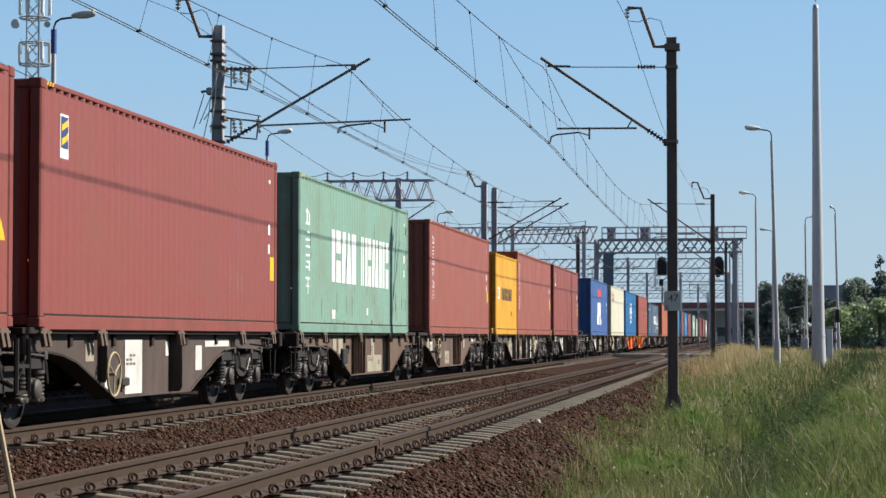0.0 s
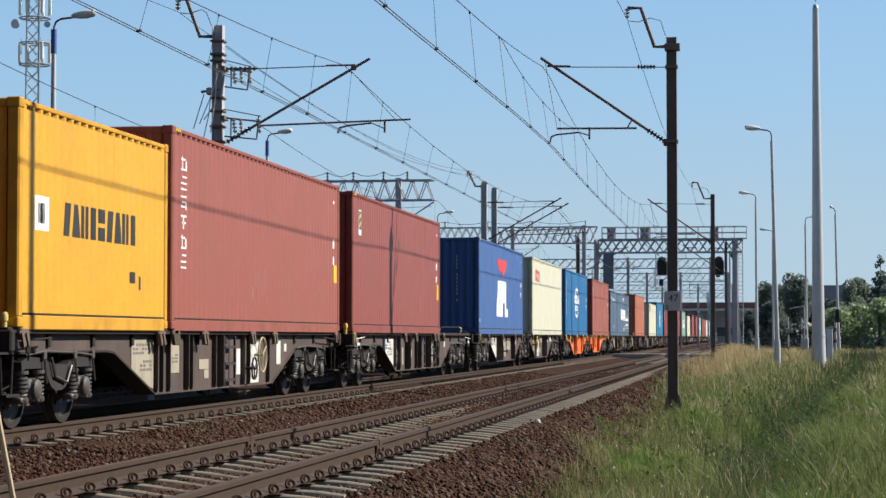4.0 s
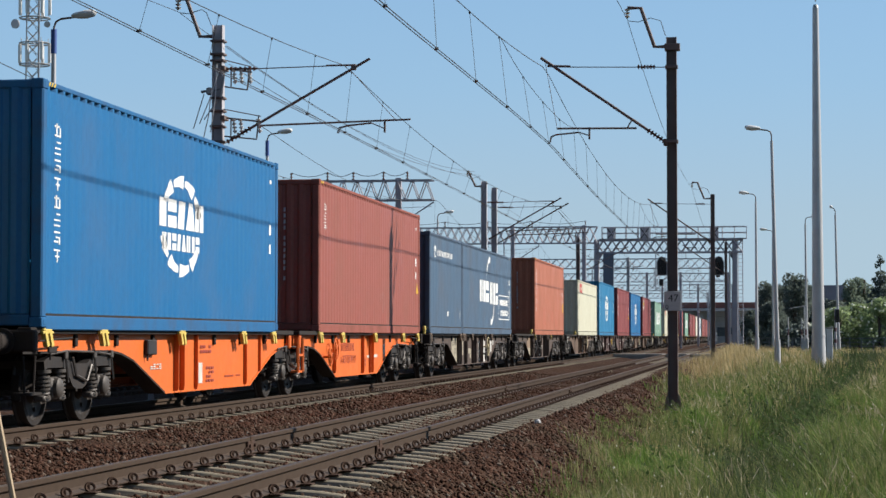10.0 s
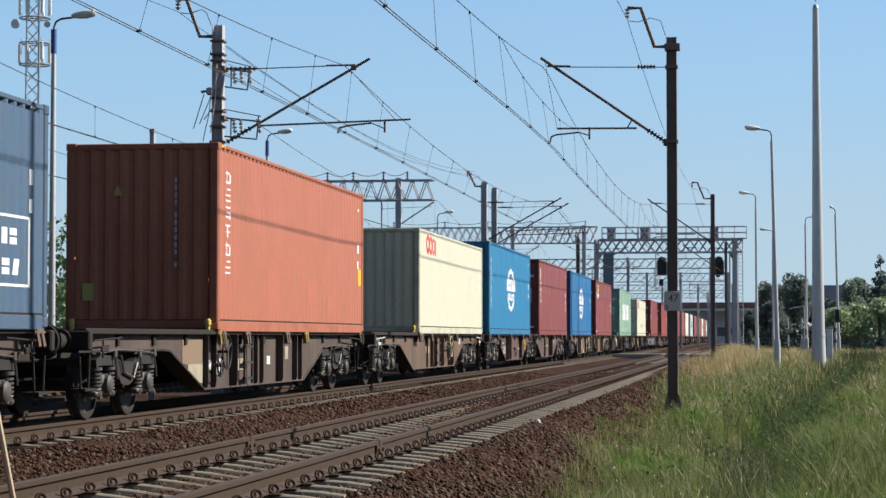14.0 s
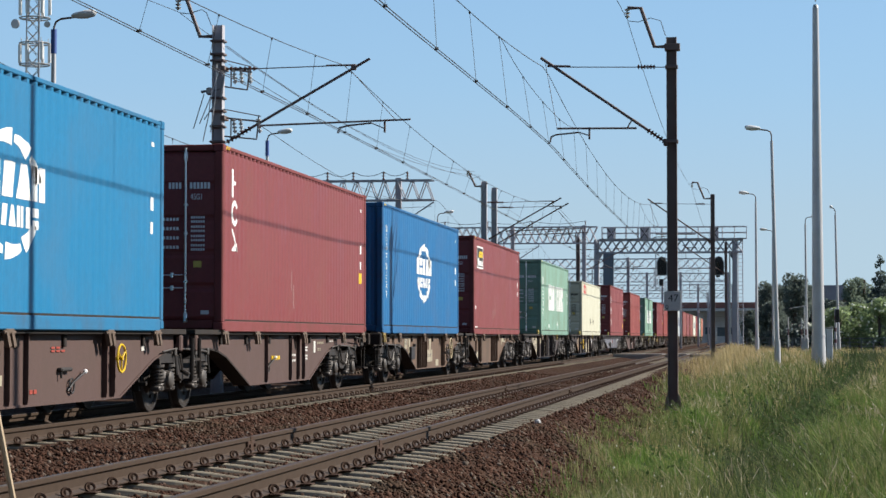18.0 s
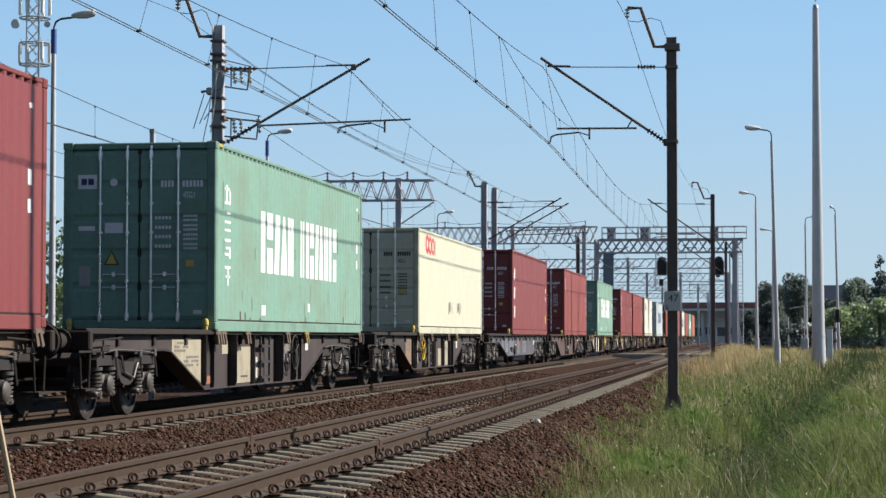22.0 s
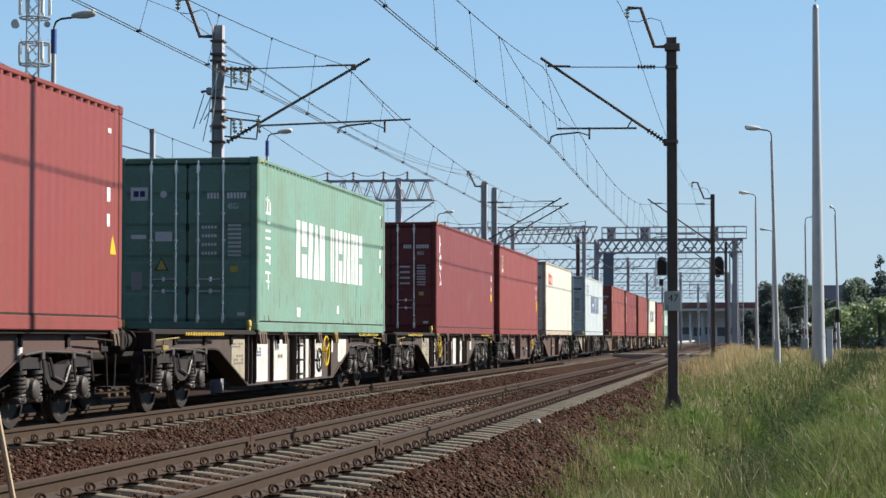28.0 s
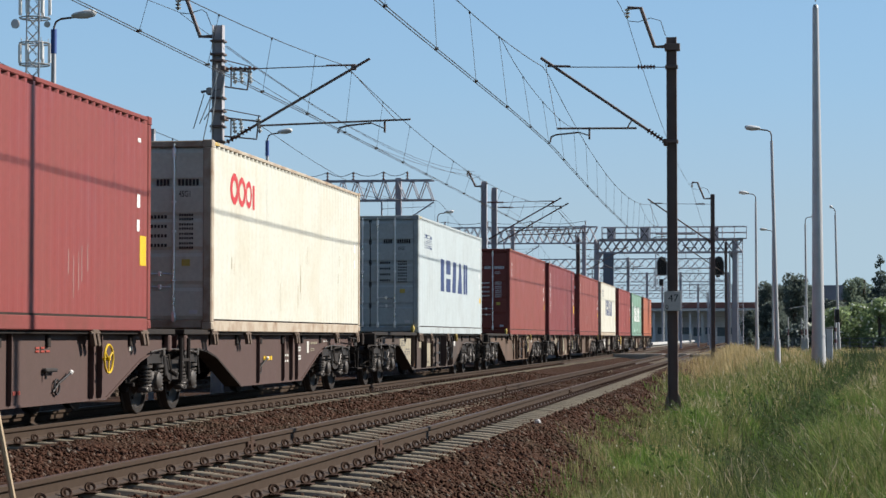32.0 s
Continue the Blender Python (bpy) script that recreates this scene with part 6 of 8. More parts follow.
def cantilever_left(m, thick=0.031):
    """Arm of the left-hand masts, over the train's track."""
    part("top_tube", Build().rod((0.75, 0, 5.8), (3.51, 0, 7.34), thick, n=10), MAST_STEEL, m, "slanting cantilever tube")
    insulator(m, (0.2, 0, 5.49), (0.78, 0, 5.82), 7, 0.06)
    part("stay", Build().rod((0.9, 0, 7.16), (3.1, 0, 7.2), 0.013, n=6), MAST_STEEL, m)
    insulator(m, (0.15, 0, 7.17), (0.9, 0, 7.16), 7, 0.05)
    part("stay_clamp", Build().rod((2.5, 0, 7.2), (3.15, 0, 7.2), 0.022, n=8).box(3.08, 3.2, -0.04, 0.04, 7.08, 7.22, 0.02), MAST_STEEL, m)
    part("steady_tube", Build().rod((0.98, 0, 5.86), (4.44, 0, 5.95), 0.022, n=8), MAST_STEEL, m)
    part("brace", Build().rod((3.05, 0, 7.1), (4.1, 0, 5.94), 0.007, n=5), MAST_STEEL, m)
    part("drop_bracket", Build().rod((3.85, 0, 5.95), (3.85, 0, 5.66), 0.026, n=8), MAST_STEEL, m)
    for dy in (-0.07, 0.07):
        part("steady_arm", Build().path([(3.85, 0, 5.75), (3.55, dy, 5.88), (3.0, dy, 5.83), (2.82, dy, 5.78), (2.78, dy, 5.66)], 0.013, 6), MAST_STEEL, m, "curved steady arm")


def outrigger(m, z, reach):
    """Small side bracket with pale insulators, for the switch gear on the left mast."""
    b = Build().rod((0.15, 0, z), (reach, 0, z - 0.1), 0.022, n=6).rod((0.15, 0, z - 0.42), (reach - 0.1, 0, z - 0.5), 0.018, n=6).rod((reach - 0.1, 0, z - 0.5), (reach - 0.05, 0, z + 0.05), 0.018, n=6).rod((0.3, 0, z), (0.3, 0, z - 0.45), 0.016, n=6)
    part("switch_bracket", b, MAST_STEEL, m)
    for x in (0.36, 0.52, reach - 0.06):
        insulator(m, (x, 0, z - 0.02), (x + 0.04, 0, z - 0.36), 4, 0.055, INSUL_W)
    part("tie_bar", Build().rod((0.12, 0, z + 0.2), (reach, 0, z + 0.02), 0.012, n=5).box(0.1, 0.2, -0.2, 0.2, z - 0.06, z + 0.04, 0.01), MAST_STEEL, m)


mast_a = h_mast("catenary_mast", -1.85, 49.65, 8.16, "dark steel mast with a cantilever and number plate", -0.62)
cantilever_right(mast_a)
top_bracket(mast_a, -1, 0.1, 7.94, 8.87, 1.04)
part("mast_collar", Build().box(-0.16, 0.2, -0.14, 0.14, 7.84, 8.0, 0.01), MAST_STEEL, mast_a)
for z in (7.45, 5.68):
    part("clamp", Build().box(-0.15, 0.15, -0.13, 0.13, z - 0.04, z + 0.04, 0.01), MAST_STEEL, mast_a)
plate = part("number_plate", Build().box(-0.2, 0.2, -0.155, -0.135, 1.68, 2.14, 0.006), WHITE_POST, mast_a, "pale plate with black numerals")
words("47", 0.24, BLACK_MARK, plate, Matrix.Translation((0.02, -0.157, 1.9)) @ Euler((math.pi / 2, 0, 0)).to_matrix().to_4x4(), "CENTER")
words("0", 0.15, BLACK_MARK, plate, Matrix.Translation((-0.13, -0.157, 1.72)) @ Euler((math.pi / 2, 0, 0)).to_matrix().to_4x4(), "CENTER")
part("plate_strap", Build().box(-0.125, 0.125, -0.137, 0.126, 1.88, 1.92), GALV, mast_a)

mast_b = h_mast("catenary_mast", -1.85, 101.5, 7.93, "dark steel mast standing in dry grass", -0.4, 0.2)
cantilever_right(mast_b)
top_bracket(mast_b, -1, 0.1, 7.72, 8.5, 0.98)
mast_r = h_mast("catenary_mast", -1.85, 152.5, 7.9, "dark steel mast beyond the crossing", -0.2, 0.2)
cantilever_right(mast_r)

mast_c = h_mast("catenary_mast", -12.0, 46.3, 8.17, "stout dark mast with brackets and pale insulators", -0.62, 0.24, MAST_LIGHT)
cantilever_left(mast_c)
top_bracket(mast_c, -1, 0.13, 7.92, 8.78, 0.95)
outrigger(mast_c, 7.18, 0.78)
outrigger(mast_c, 6.05, 1.0)
for z in (7.8, 7.5, 7.35, 6.5, 6.2, 5.85, 5.5):
    part("clamp", Build().box(-0.165, 0.165, -0.15, 0.15, z - 0.025, z + 0.025, 0.01), MAST_STEEL, mast_c)
part("switch_drive", Build().box(-0.26, -0.14, -0.1, 0.1, 6.58, 6.74, 0.02).rod((-0.4, 0, 6.65), (0.1, 0, 6.72), 0.03, n=8).rod((0.1, -0.18, 6.5), (0.18, -0.18, 7.0), 0.03, n=8).rod((-0.3, -0.1, 6.6), (-0.55, -0.1, 5.8), 0.012, n=5).rod((0.05, -0.18, 6.45), (-0.28, -0.18, 6.0), 0.014, n=5), GALV, mast_c)

for x0, z0, x1, z1 in ((0.06, 7.1, -0.38, 5.9), (0.02, 7.25, -0.12, 5.7), (-0.1, 6.7, -0.3, 5.5)):
    part("pale_cable", Build().path([(x0, -0.2, z0), (0.5 * (x0 + x1) + 0.04, -0.22, 0.5 * (z0 + z1)), (x1, -0.2, z1)], 0.013, 5), WHITE_MARK, mast_c, "pale hanging cable")

mast_d = h_mast("catenary_mast", -12.0, 94.2, 8.12, "dark mast of a close pair", -0.5, 0.26, MAST_LIGHT)
top_bracket(mast_d, -1, 0.1, 7.9, 8.6, 0.75)
cantilever_left(mast_d)
mast_e = h_mast("catenary_mast", -12.0, 98.0, 8.1, "dark mast of a close pair", -0.5, 0.26, MAST_LIGHT)
cantilever_left(mast_e)
mast_f = h_mast("catenary_mast", -12.0, 146.0, 8.1, "dark mast beside the farther track", -0.5, 0.26)
cantilever_left(mast_f)


def hang(y, spans, top, sag):
    for a, b in zip(spans, spans[1:]):
        if a <= y <= b:
            u = (y - a) / (b - a)
            return top - 4 * sag * u * (1 - u)
    return top


def overhead(x_c, x_m, z_c, top, sag, spans, stitches, label, twin=0.028, n=12, shift=0.86):
    """Twin contact wire, messenger wire, stitch wires and droppers of one track."""
    line = thing("overhead_line", label, "overhead wire", group="overhead lines")
    lo, hi = spans[0], spans[-1]
    ys = [lo + (hi - lo) * i / 160 for i in range(161)]
    for d in (-twin, twin):
        part("contact_wire", Build().path([(x_c(y) + d, y, z_c(y)) for y in ys], 0.008, 5), WIRE, line)
    part("messenger_wire", Build().path([(x_m(y), y, hang(y, spans, top, sag)) for y in ys], 0.0085, 5), WIRE, line)
    for s in stitches:
        w = 9.0
        pts = [(x_m(s + w * k / 8), s + w * k / 8, hang(s - w, spans, top, sag) - 0.33 + 0.33 * abs(k / 8) ** 2.6) for k in range(-8, 9)]
        part("stitch_wire", Build().path(pts, 0.007, 5), WIRE, line)
    for a, b in zip(spans, spans[1:]):
        for i in range(n):
            y = a + (b - a) * (i + shift) / n
            zt = hang(y, spans, top, sag)
            for s in stitches:
                if abs(y - s) < 9.0:
                    zt = hang(s - 9.0, spans, top, sag) - 0.33 + 0.33 * abs((y - s) / 9.0) ** 2.6
            part("dropper", Build().rod((x_m(y), y, zt), (x_c(y), y, z_c(y)), 0.0045, n=4).box(x_c(y) - twin, x_c(y) + twin, y - 0.012, y + 0.012, z_c(y) - 0.006, z_c(y) + 0.035).box(x_m(y) - 0.014, x_m(y) + 0.014, y - 0.014, y + 0.014, zt - 0.04, zt + 0.01), WIRE, line)
    return line


overhead(lambda y: float(np.interp(y, [-2, 20, 28, 42, 49.65, 70, 101.5], [-5.1, -4.9, -4.82, -4.67, -4.71, -4.85, -5.0])), lambda y: -4.85, lambda y: float(np.interp(y, [20, 30, 42, 49.65, 60, 70], [5.46, 5.48, 5.54, 5.62, 5.53, 5.48])), 7.48, 0.95, [-2.2, 49.65, 101.5, 152.5, 203, 254], [49.65, 101.5], "twin copper wires over the empty track")
overhead(lambda y: -9.2 - 0.004 * abs(y - 46.3) if y < 94 else -9.4, lambda y: -9.05, lambda y: 5.74, 7.19, 0.8, [-2.0, 46.3, 96.0, 146.0, 196, 246], [], "twin copper wires over the train", 0.04, 12, 0.177)
overhead(lambda y: -14.1, lambda y: -14.1, lambda y: 5.40, 7.3, 1.4, [-54, 20, 94, 140, 187, 233], [], "thin wires over the farther siding")
overhead(lambda y: -18.6, lambda y: -18.6, lambda y: 5.40, 7.3, 1.3, [-40, 30, 94, 140, 187, 233], [], "thin wires over the farther siding")


def feeder(label, pts, sag):
    ob = thing("feeder_wire", label, "cable", group="feeder wires")
    for p, q in zip(pts, pts[1:]):
        p, q = Vector(p), Vector(q)
        part("strand", Build().path([p.lerp(q, i / 24) - Vector((0, 0, 4 * sag * (i / 24) * (1 - i / 24))) for i in range(25)], 0.0075, 5), WIRE, ob)


feeder("bare feeder cable on the mast brackets", [(-2.9, -2.2, 8.6), (-2.89, 49.65, 8.6), (-2.83, 101.5, 8.24), (-2.83, 152.5, 8.2)], 0.55)
feeder("bare feeder cable on the farther mast brackets", [(-12.9, -2.0, 8.5), (-12.95, 46.3, 8.5), (-12.75, 94.2, 8.35), (-12.75, 146, 8.3)], 0.6)
feeder("slack cable between mast and gantry", [(-11.8, 46.3, 7.69), (-12.43, 94.2, 8.57)], 0.62)
feeder("slack cable between two masts", [(-11.74, 46.3, 7.27), (-12.17, 94.2, 8.4)], 0.6)
feeder("slack cable between mast and gantry", [(-11.2, 46.3, 6.0), (-15.9, 94.0, 7.3)], 0.3)


# weathered steel painted paler and bluer to stand for distance haze
GANTRY = worn("hazed_weathered_gantry_steel", (0.34, 0.34, 0.38), 0.6, 0.0, (0.12, 0.10, 0.09), 0.3, 1.5)


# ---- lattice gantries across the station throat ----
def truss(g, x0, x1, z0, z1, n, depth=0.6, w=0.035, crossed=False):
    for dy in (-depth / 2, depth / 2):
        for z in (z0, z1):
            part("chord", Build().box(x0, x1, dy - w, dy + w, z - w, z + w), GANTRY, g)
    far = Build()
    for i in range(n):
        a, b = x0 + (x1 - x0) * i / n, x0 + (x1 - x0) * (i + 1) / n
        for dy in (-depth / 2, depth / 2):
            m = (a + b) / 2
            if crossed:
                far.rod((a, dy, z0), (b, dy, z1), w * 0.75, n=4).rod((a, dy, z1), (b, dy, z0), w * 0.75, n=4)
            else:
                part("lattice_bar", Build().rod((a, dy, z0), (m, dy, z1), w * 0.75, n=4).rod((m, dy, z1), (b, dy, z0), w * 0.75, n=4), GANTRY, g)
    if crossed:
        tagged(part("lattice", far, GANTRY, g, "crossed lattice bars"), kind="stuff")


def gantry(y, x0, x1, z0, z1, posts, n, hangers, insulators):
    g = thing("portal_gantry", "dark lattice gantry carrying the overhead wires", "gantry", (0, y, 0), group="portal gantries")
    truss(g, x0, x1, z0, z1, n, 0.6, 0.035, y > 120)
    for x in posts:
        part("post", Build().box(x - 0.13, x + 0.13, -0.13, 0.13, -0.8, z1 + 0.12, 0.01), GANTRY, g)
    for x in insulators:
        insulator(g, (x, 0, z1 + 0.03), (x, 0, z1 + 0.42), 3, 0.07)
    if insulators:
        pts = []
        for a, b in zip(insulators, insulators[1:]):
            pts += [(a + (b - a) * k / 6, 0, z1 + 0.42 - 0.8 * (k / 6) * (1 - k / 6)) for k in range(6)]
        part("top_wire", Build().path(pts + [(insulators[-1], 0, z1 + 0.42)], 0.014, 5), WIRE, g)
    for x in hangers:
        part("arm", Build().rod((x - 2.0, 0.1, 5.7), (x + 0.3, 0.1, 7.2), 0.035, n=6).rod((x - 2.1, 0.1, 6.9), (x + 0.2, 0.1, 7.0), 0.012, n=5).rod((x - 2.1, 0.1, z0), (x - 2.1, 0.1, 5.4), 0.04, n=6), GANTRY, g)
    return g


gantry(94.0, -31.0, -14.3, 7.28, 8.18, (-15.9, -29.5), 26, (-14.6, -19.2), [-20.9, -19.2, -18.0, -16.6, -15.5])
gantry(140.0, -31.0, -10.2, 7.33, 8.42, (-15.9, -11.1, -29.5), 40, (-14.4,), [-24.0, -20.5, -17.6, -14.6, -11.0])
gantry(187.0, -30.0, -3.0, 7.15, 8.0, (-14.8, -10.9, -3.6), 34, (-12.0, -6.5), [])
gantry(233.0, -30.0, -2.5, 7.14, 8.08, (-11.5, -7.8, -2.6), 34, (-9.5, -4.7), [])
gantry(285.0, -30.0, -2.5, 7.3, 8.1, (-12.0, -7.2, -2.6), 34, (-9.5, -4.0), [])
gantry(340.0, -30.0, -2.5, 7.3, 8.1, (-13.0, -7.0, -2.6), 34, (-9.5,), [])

# ---- signal gantry ----
sg = thing("signal_gantry", "grey steel signal gantry with a railed walkway", "gantry", (0, 170.0, 0))
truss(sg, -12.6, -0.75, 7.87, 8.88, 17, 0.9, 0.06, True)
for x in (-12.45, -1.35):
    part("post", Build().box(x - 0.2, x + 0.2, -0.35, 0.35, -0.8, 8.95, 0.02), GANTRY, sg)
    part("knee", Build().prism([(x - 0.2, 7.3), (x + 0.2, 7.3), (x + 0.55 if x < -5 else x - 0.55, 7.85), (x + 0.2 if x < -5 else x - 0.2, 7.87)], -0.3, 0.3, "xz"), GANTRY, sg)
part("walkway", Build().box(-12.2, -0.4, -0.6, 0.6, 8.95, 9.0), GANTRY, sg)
for dy in (-0.6, 0.6):
    for z in (9.45, 9.93):
        part("rail", Build().rod((-12.0, dy, z), (-0.4, dy, z), 0.03, n=5), GANTRY, sg)
    for i in range(13):
        x = -12.0 + 11.6 * i / 12
        part("stanchion", Build().rod((x, dy, 9.0), (x, dy, 9.93), 0.03, n=5), GANTRY, sg)
for x in (-11.3, -8.6, -3.0):
    part("notice_frame", Build().box(x - 0.35, x + 0.35, 0.62, 0.66, 9.0, 9.95), GANTRY, sg)
    part("cross_bar", Build().rod((x - 0.35, 0.6, 9.0), (x + 0.35, 0.6, 9.9), 0.04, n=4).rod((x + 0.35, 0.6, 9.0), (x - 0.35, 0.6, 9.9), 0.04, n=4), STEEL_DARK, sg)
part("grey_board", Build().box(-11.9, -11.05, -0.5, -0.3, 4.95, 7.95, 0.03), worn("blue_grey_sheet", (0.13, 0.16, 0.20), 0.6, 0.2, (0.1, 0.1, 0.1), 0.3, 1.0), sg, "tall blue-grey sheet under the beam")
for x, z0 in ((-7.15, 4.92), (-2.62, 5.6)):
    c = Build()
    for sx in (-0.5, 0.5):
        for dy in (-0.8, -0.2):
            c.rod((x + sx, dy, z0), (x + sx, dy, 7.87), 0.03, n=5)
    for z in (z0, z0 + 1.1):
        c.box(x - 0.5, x + 0.5, -0.85, -0.8, z - 0.03, z + 0.03).box(x - 0.5, x - 0.45, -0.8, -0.2, z - 0.03, z + 0.03).box(x + 0.45, x + 0.5, -0.8, -0.2, z - 0.03, z + 0.03)
    part("cage", c, GANTRY, sg, "hanging maintenance cage")
    hd = [(x - 0.34, 6.05), (x + 0.32, 6.05), (x + 0.37, 6.15), (x + 0.37, 7.05), (x + 0.22, 7.38), (x, 7.46), (x - 0.22, 7.38), (x - 0.37, 7.05)]
    head = part("signal_head", Build().prism(hd, -1.0, -0.96, "xz"), BLACK_MARK, sg, "black signal head")
    rim = [(x + (a - x) * 1.16, 6.75 + (b - 6.75) * 1.1) for a, b in hd]
    part("rim", Build().prism(rim, -0.955, -0.93, "xz"), GALV, head, "pale rim of the signal head")
    for z in (6.25, 6.6, 6.95):
        part("lens_hood", Build().disc_stack((x, -1.0, z), (0, -1, 0), [(0, 0.13), (0.22, 0.13), (0.22, 0.115), (0.02, 0.11)], 12), BLACK_MARK, head)
    part("lamp_box", Build().box(x - 0.22, x + 0.1, -0.9, -0.6, z0 + 0.25, z0 + 0.8, 0.02), STEEL_DARK, sg)
lad = Build()
for sx in (-1.1, -0.72):
    lad.rod((sx, -0.2, -0.6), (sx, -0.2, 9.0), 0.035, n=5)
for i in range(30):
    lad.rod((-1.1, -0.2, -0.4 + i * 0.31), (-0.72, -0.2, -0.4 + i * 0.31), 0.02, n=4)
part("ladder", lad, GANTRY, sg)
part("white_pole", Build().rod((-1.75, -0.6, -0.6), (-1.75, -0.6, 8.0), 0.06, n=8), WHITE_POST, sg)


# ---- lamp posts, lighting mast, radio tower ----
def lamp_post(x, y, base, top, reach, lean, label, blue=False, way=-1, r0=0.115):
    """Tapered post with a bowed arm and a flat lantern; way is the side to which the arm points."""
    l = thing("street_lamp", label, "street lamp", (x, y, 0), group="street lamps")
    part("pole", Build().rod((0, 0, base - 0.3), (lean, 0, top), r0, r0 * 0.57, n=16), POST_STEEL, l, "pale tapered pole", smooth=True)
    part("base_sleeve", Build().rod((0, 0, base - 0.3), (lean * 0.12, 0, base + (top - base) * 0.12), r0 + 0.03, r0 + 0.025, n=16), POST_STEEL, l, smooth=True)
    arm = [(lean, 0, top - 0.05), (lean, 0, top + 0.25), (lean + way * 0.06, 0, top + 0.42), (lean + way * 0.2, 0, top + 0.5), (lean + way * reach * 0.62, 0, top + 0.56)]
    part("arm", Build().path(arm, 0.032, 8), MAST_STEEL, l, "bowed steel arm", smooth=True)
    if blue:
        part("collar", Build().rod((lean, 0, top - 0.5), (lean, 0, top + 0.2), 0.085, n=14), worn("blue_band", (0.05, 0.1, 0.3), 0.5, 0.0, (0.1, 0.1, 0.1), 0.2, 2.0), l, "blue painted band", smooth=True)
    a, b = lean + way * reach * 0.42, lean + way * reach * 1.02
    rings = [(0, 0.04), (0.06, 0.09), (0.25, 0.15), (0.5, 0.18), (0.72, 0.14), (0.8, 0.03)]
    q = Build().disc_stack((0, 0, 0), (way, 0, 0), [(d * abs(b - a) / 0.8, r) for d, r in rings], 14)
    q.v = [(p[0] + a, p[1], p[2] * 0.55 + top + 0.6 + abs(p[0]) * 0.1) for p in q.v]
    lantern = part("lantern", q, WHITE_MARK, l, "pale lantern hood", smooth=True)
    q2 = Build().disc_stack((0, 0, 0), (way, 0, 0), [(d * abs(b - a) / 0.8, r * 0.85) for d, r in rings], 12)
    q2.v = [(p[0] + a, p[1], min(p[2], 0.0) * 0.9 + top + 0.585 + abs(p[0]) * 0.1) for p in q2.v]
    part("glass", q2, GLASSY, lantern, smooth=True)
    return l


lamp_post(1.15, 97.0, -0.3, 10.04, 1.2, -0.22, "white street lamp leaning a little in the grass")
lamp_post(0.31, 140.0, -0.2, 10.0, 1.1, -0.03, "white street lamp near the level crossing")
lamp_post(4.21, 166.0, -0.2, 9.9, 1.1, -0.06, "white street lamp beyond the lighting mast", way=1)
lamp_post(6.23, 155.0, -0.2, 9.95, 0.4, -0.2, "white street lamp before the bushes")
lamp_post(1.82, 186.0, -0.2, 9.9, 1.1, 0.0, "white street lamp at the far road", way=-1)
lamp_post(2.2, 27.25, -0.8, 12.5, 1.1, 0.0, "white street lamp beside the grass verge", False, -1, 0.115)
lamp_post(-19.92, 58.0, -0.5, 9.75, 1.25, 0.0, "street lamp with a blue band", True, 1)
lamp_post(-21.8, 93.0, -0.5, 9.8, 1.15, 0.0, "street lamp behind the train", True, 1)
lamp_post(-22.5, 150.0, -0.5, 9.5, 1.15, 0.0, "street lamp behind the train", False, 1)

tall = thing("lighting_mast", "tall pale conical lighting mast", "mast", (3.08, 100.0, 0))
part("base_section", Build().rod((0, 0, -0.8), (-0.01, 0, 1.1), 0.36, 0.31, n=24).rod((-0.01, 0, 1.08), (-0.01, 0, 1.16), 0.335, n=24), POST_STEEL, tall, smooth=True)
part("shaft", Build().rod((-0.01, 0, 1.16), (-0.03, 0, 16.6), 0.30, 0.14, n=24), POST_STEEL, tall, "pale tapered steel shaft", smooth=True)
part("tip", Build().rod((-0.03, 0, 16.6), (-0.03, 0, 16.75), 0.14, 0.10, n=16).rod((-0.03, 0, 16.9), (-0.03, 0, 19.0), 0.03, n=8), GALV, tall)

tower = thing("radio_tower", "grey lattice radio tower hung with white antennas", "tower", (-53.0, 150.0, 0))
TW = 0.44
legs = [(-TW, -0.4), (TW, -0.4), (0.05, 0.6)]
for lx, ly in legs:
    part("leg", Build().rod((lx * 1.35, ly * 1.35, -0.5), (lx, ly, 34), 0.055, n=6), GALV, tower)
for i in range(34):
    for (ax, ay), (bx_, by_) in zip(legs, legs[1:] + legs[:1]):
        k0, k1 = 1.35 - 0.35 * i / 34, 1.35 - 0.35 * (i + 1) / 34
        part("brace", Build().rod((ax * k0, ay * k0, i), (bx_ * k1, by_ * k1, i + 1), 0.028, n=4).rod((bx_ * k0, by_ * k0, i), (ax * k1, ay * k1, i + 1), 0.028, n=4), GALV, tower)
for z in (21.4, 23.0, 24.9):
    part("platform", Build().ring((0, 0, z), (0, 0, 1), 1.15, 0.05, 12, 4).box(-1.15, 1.15, -0.04, 0.04, z - 0.04, z + 0.04).box(-0.04, 0.04, -1.15, 1.15, z - 0.04, z + 0.04), GALV, tower)
arng = random.Random(3)
for z0, z1 in ((21.5, 23.2), (25.0, 27.2)):
    for k in range(6):
        a = k * 1.047 + 0.3
        x, y = 1.1 * math.cos(a), 1.1 * math.sin(a)
        part("antenna", Build().box(x - 0.11, x + 0.11, y - 0.07, y + 0.07, z0 + arng.uniform(0, 0.2), z1 - arng.uniform(0, 0.3), 0.03), WHITE_MARK, tower, "white panel antenna")
        part("antenna_pole", Build().rod((x * 0.9, y * 0.9, z0 - 0.2), (x * 0.9, y * 0.9, z1 + 0.2), 0.03, n=5), GALV, tower)
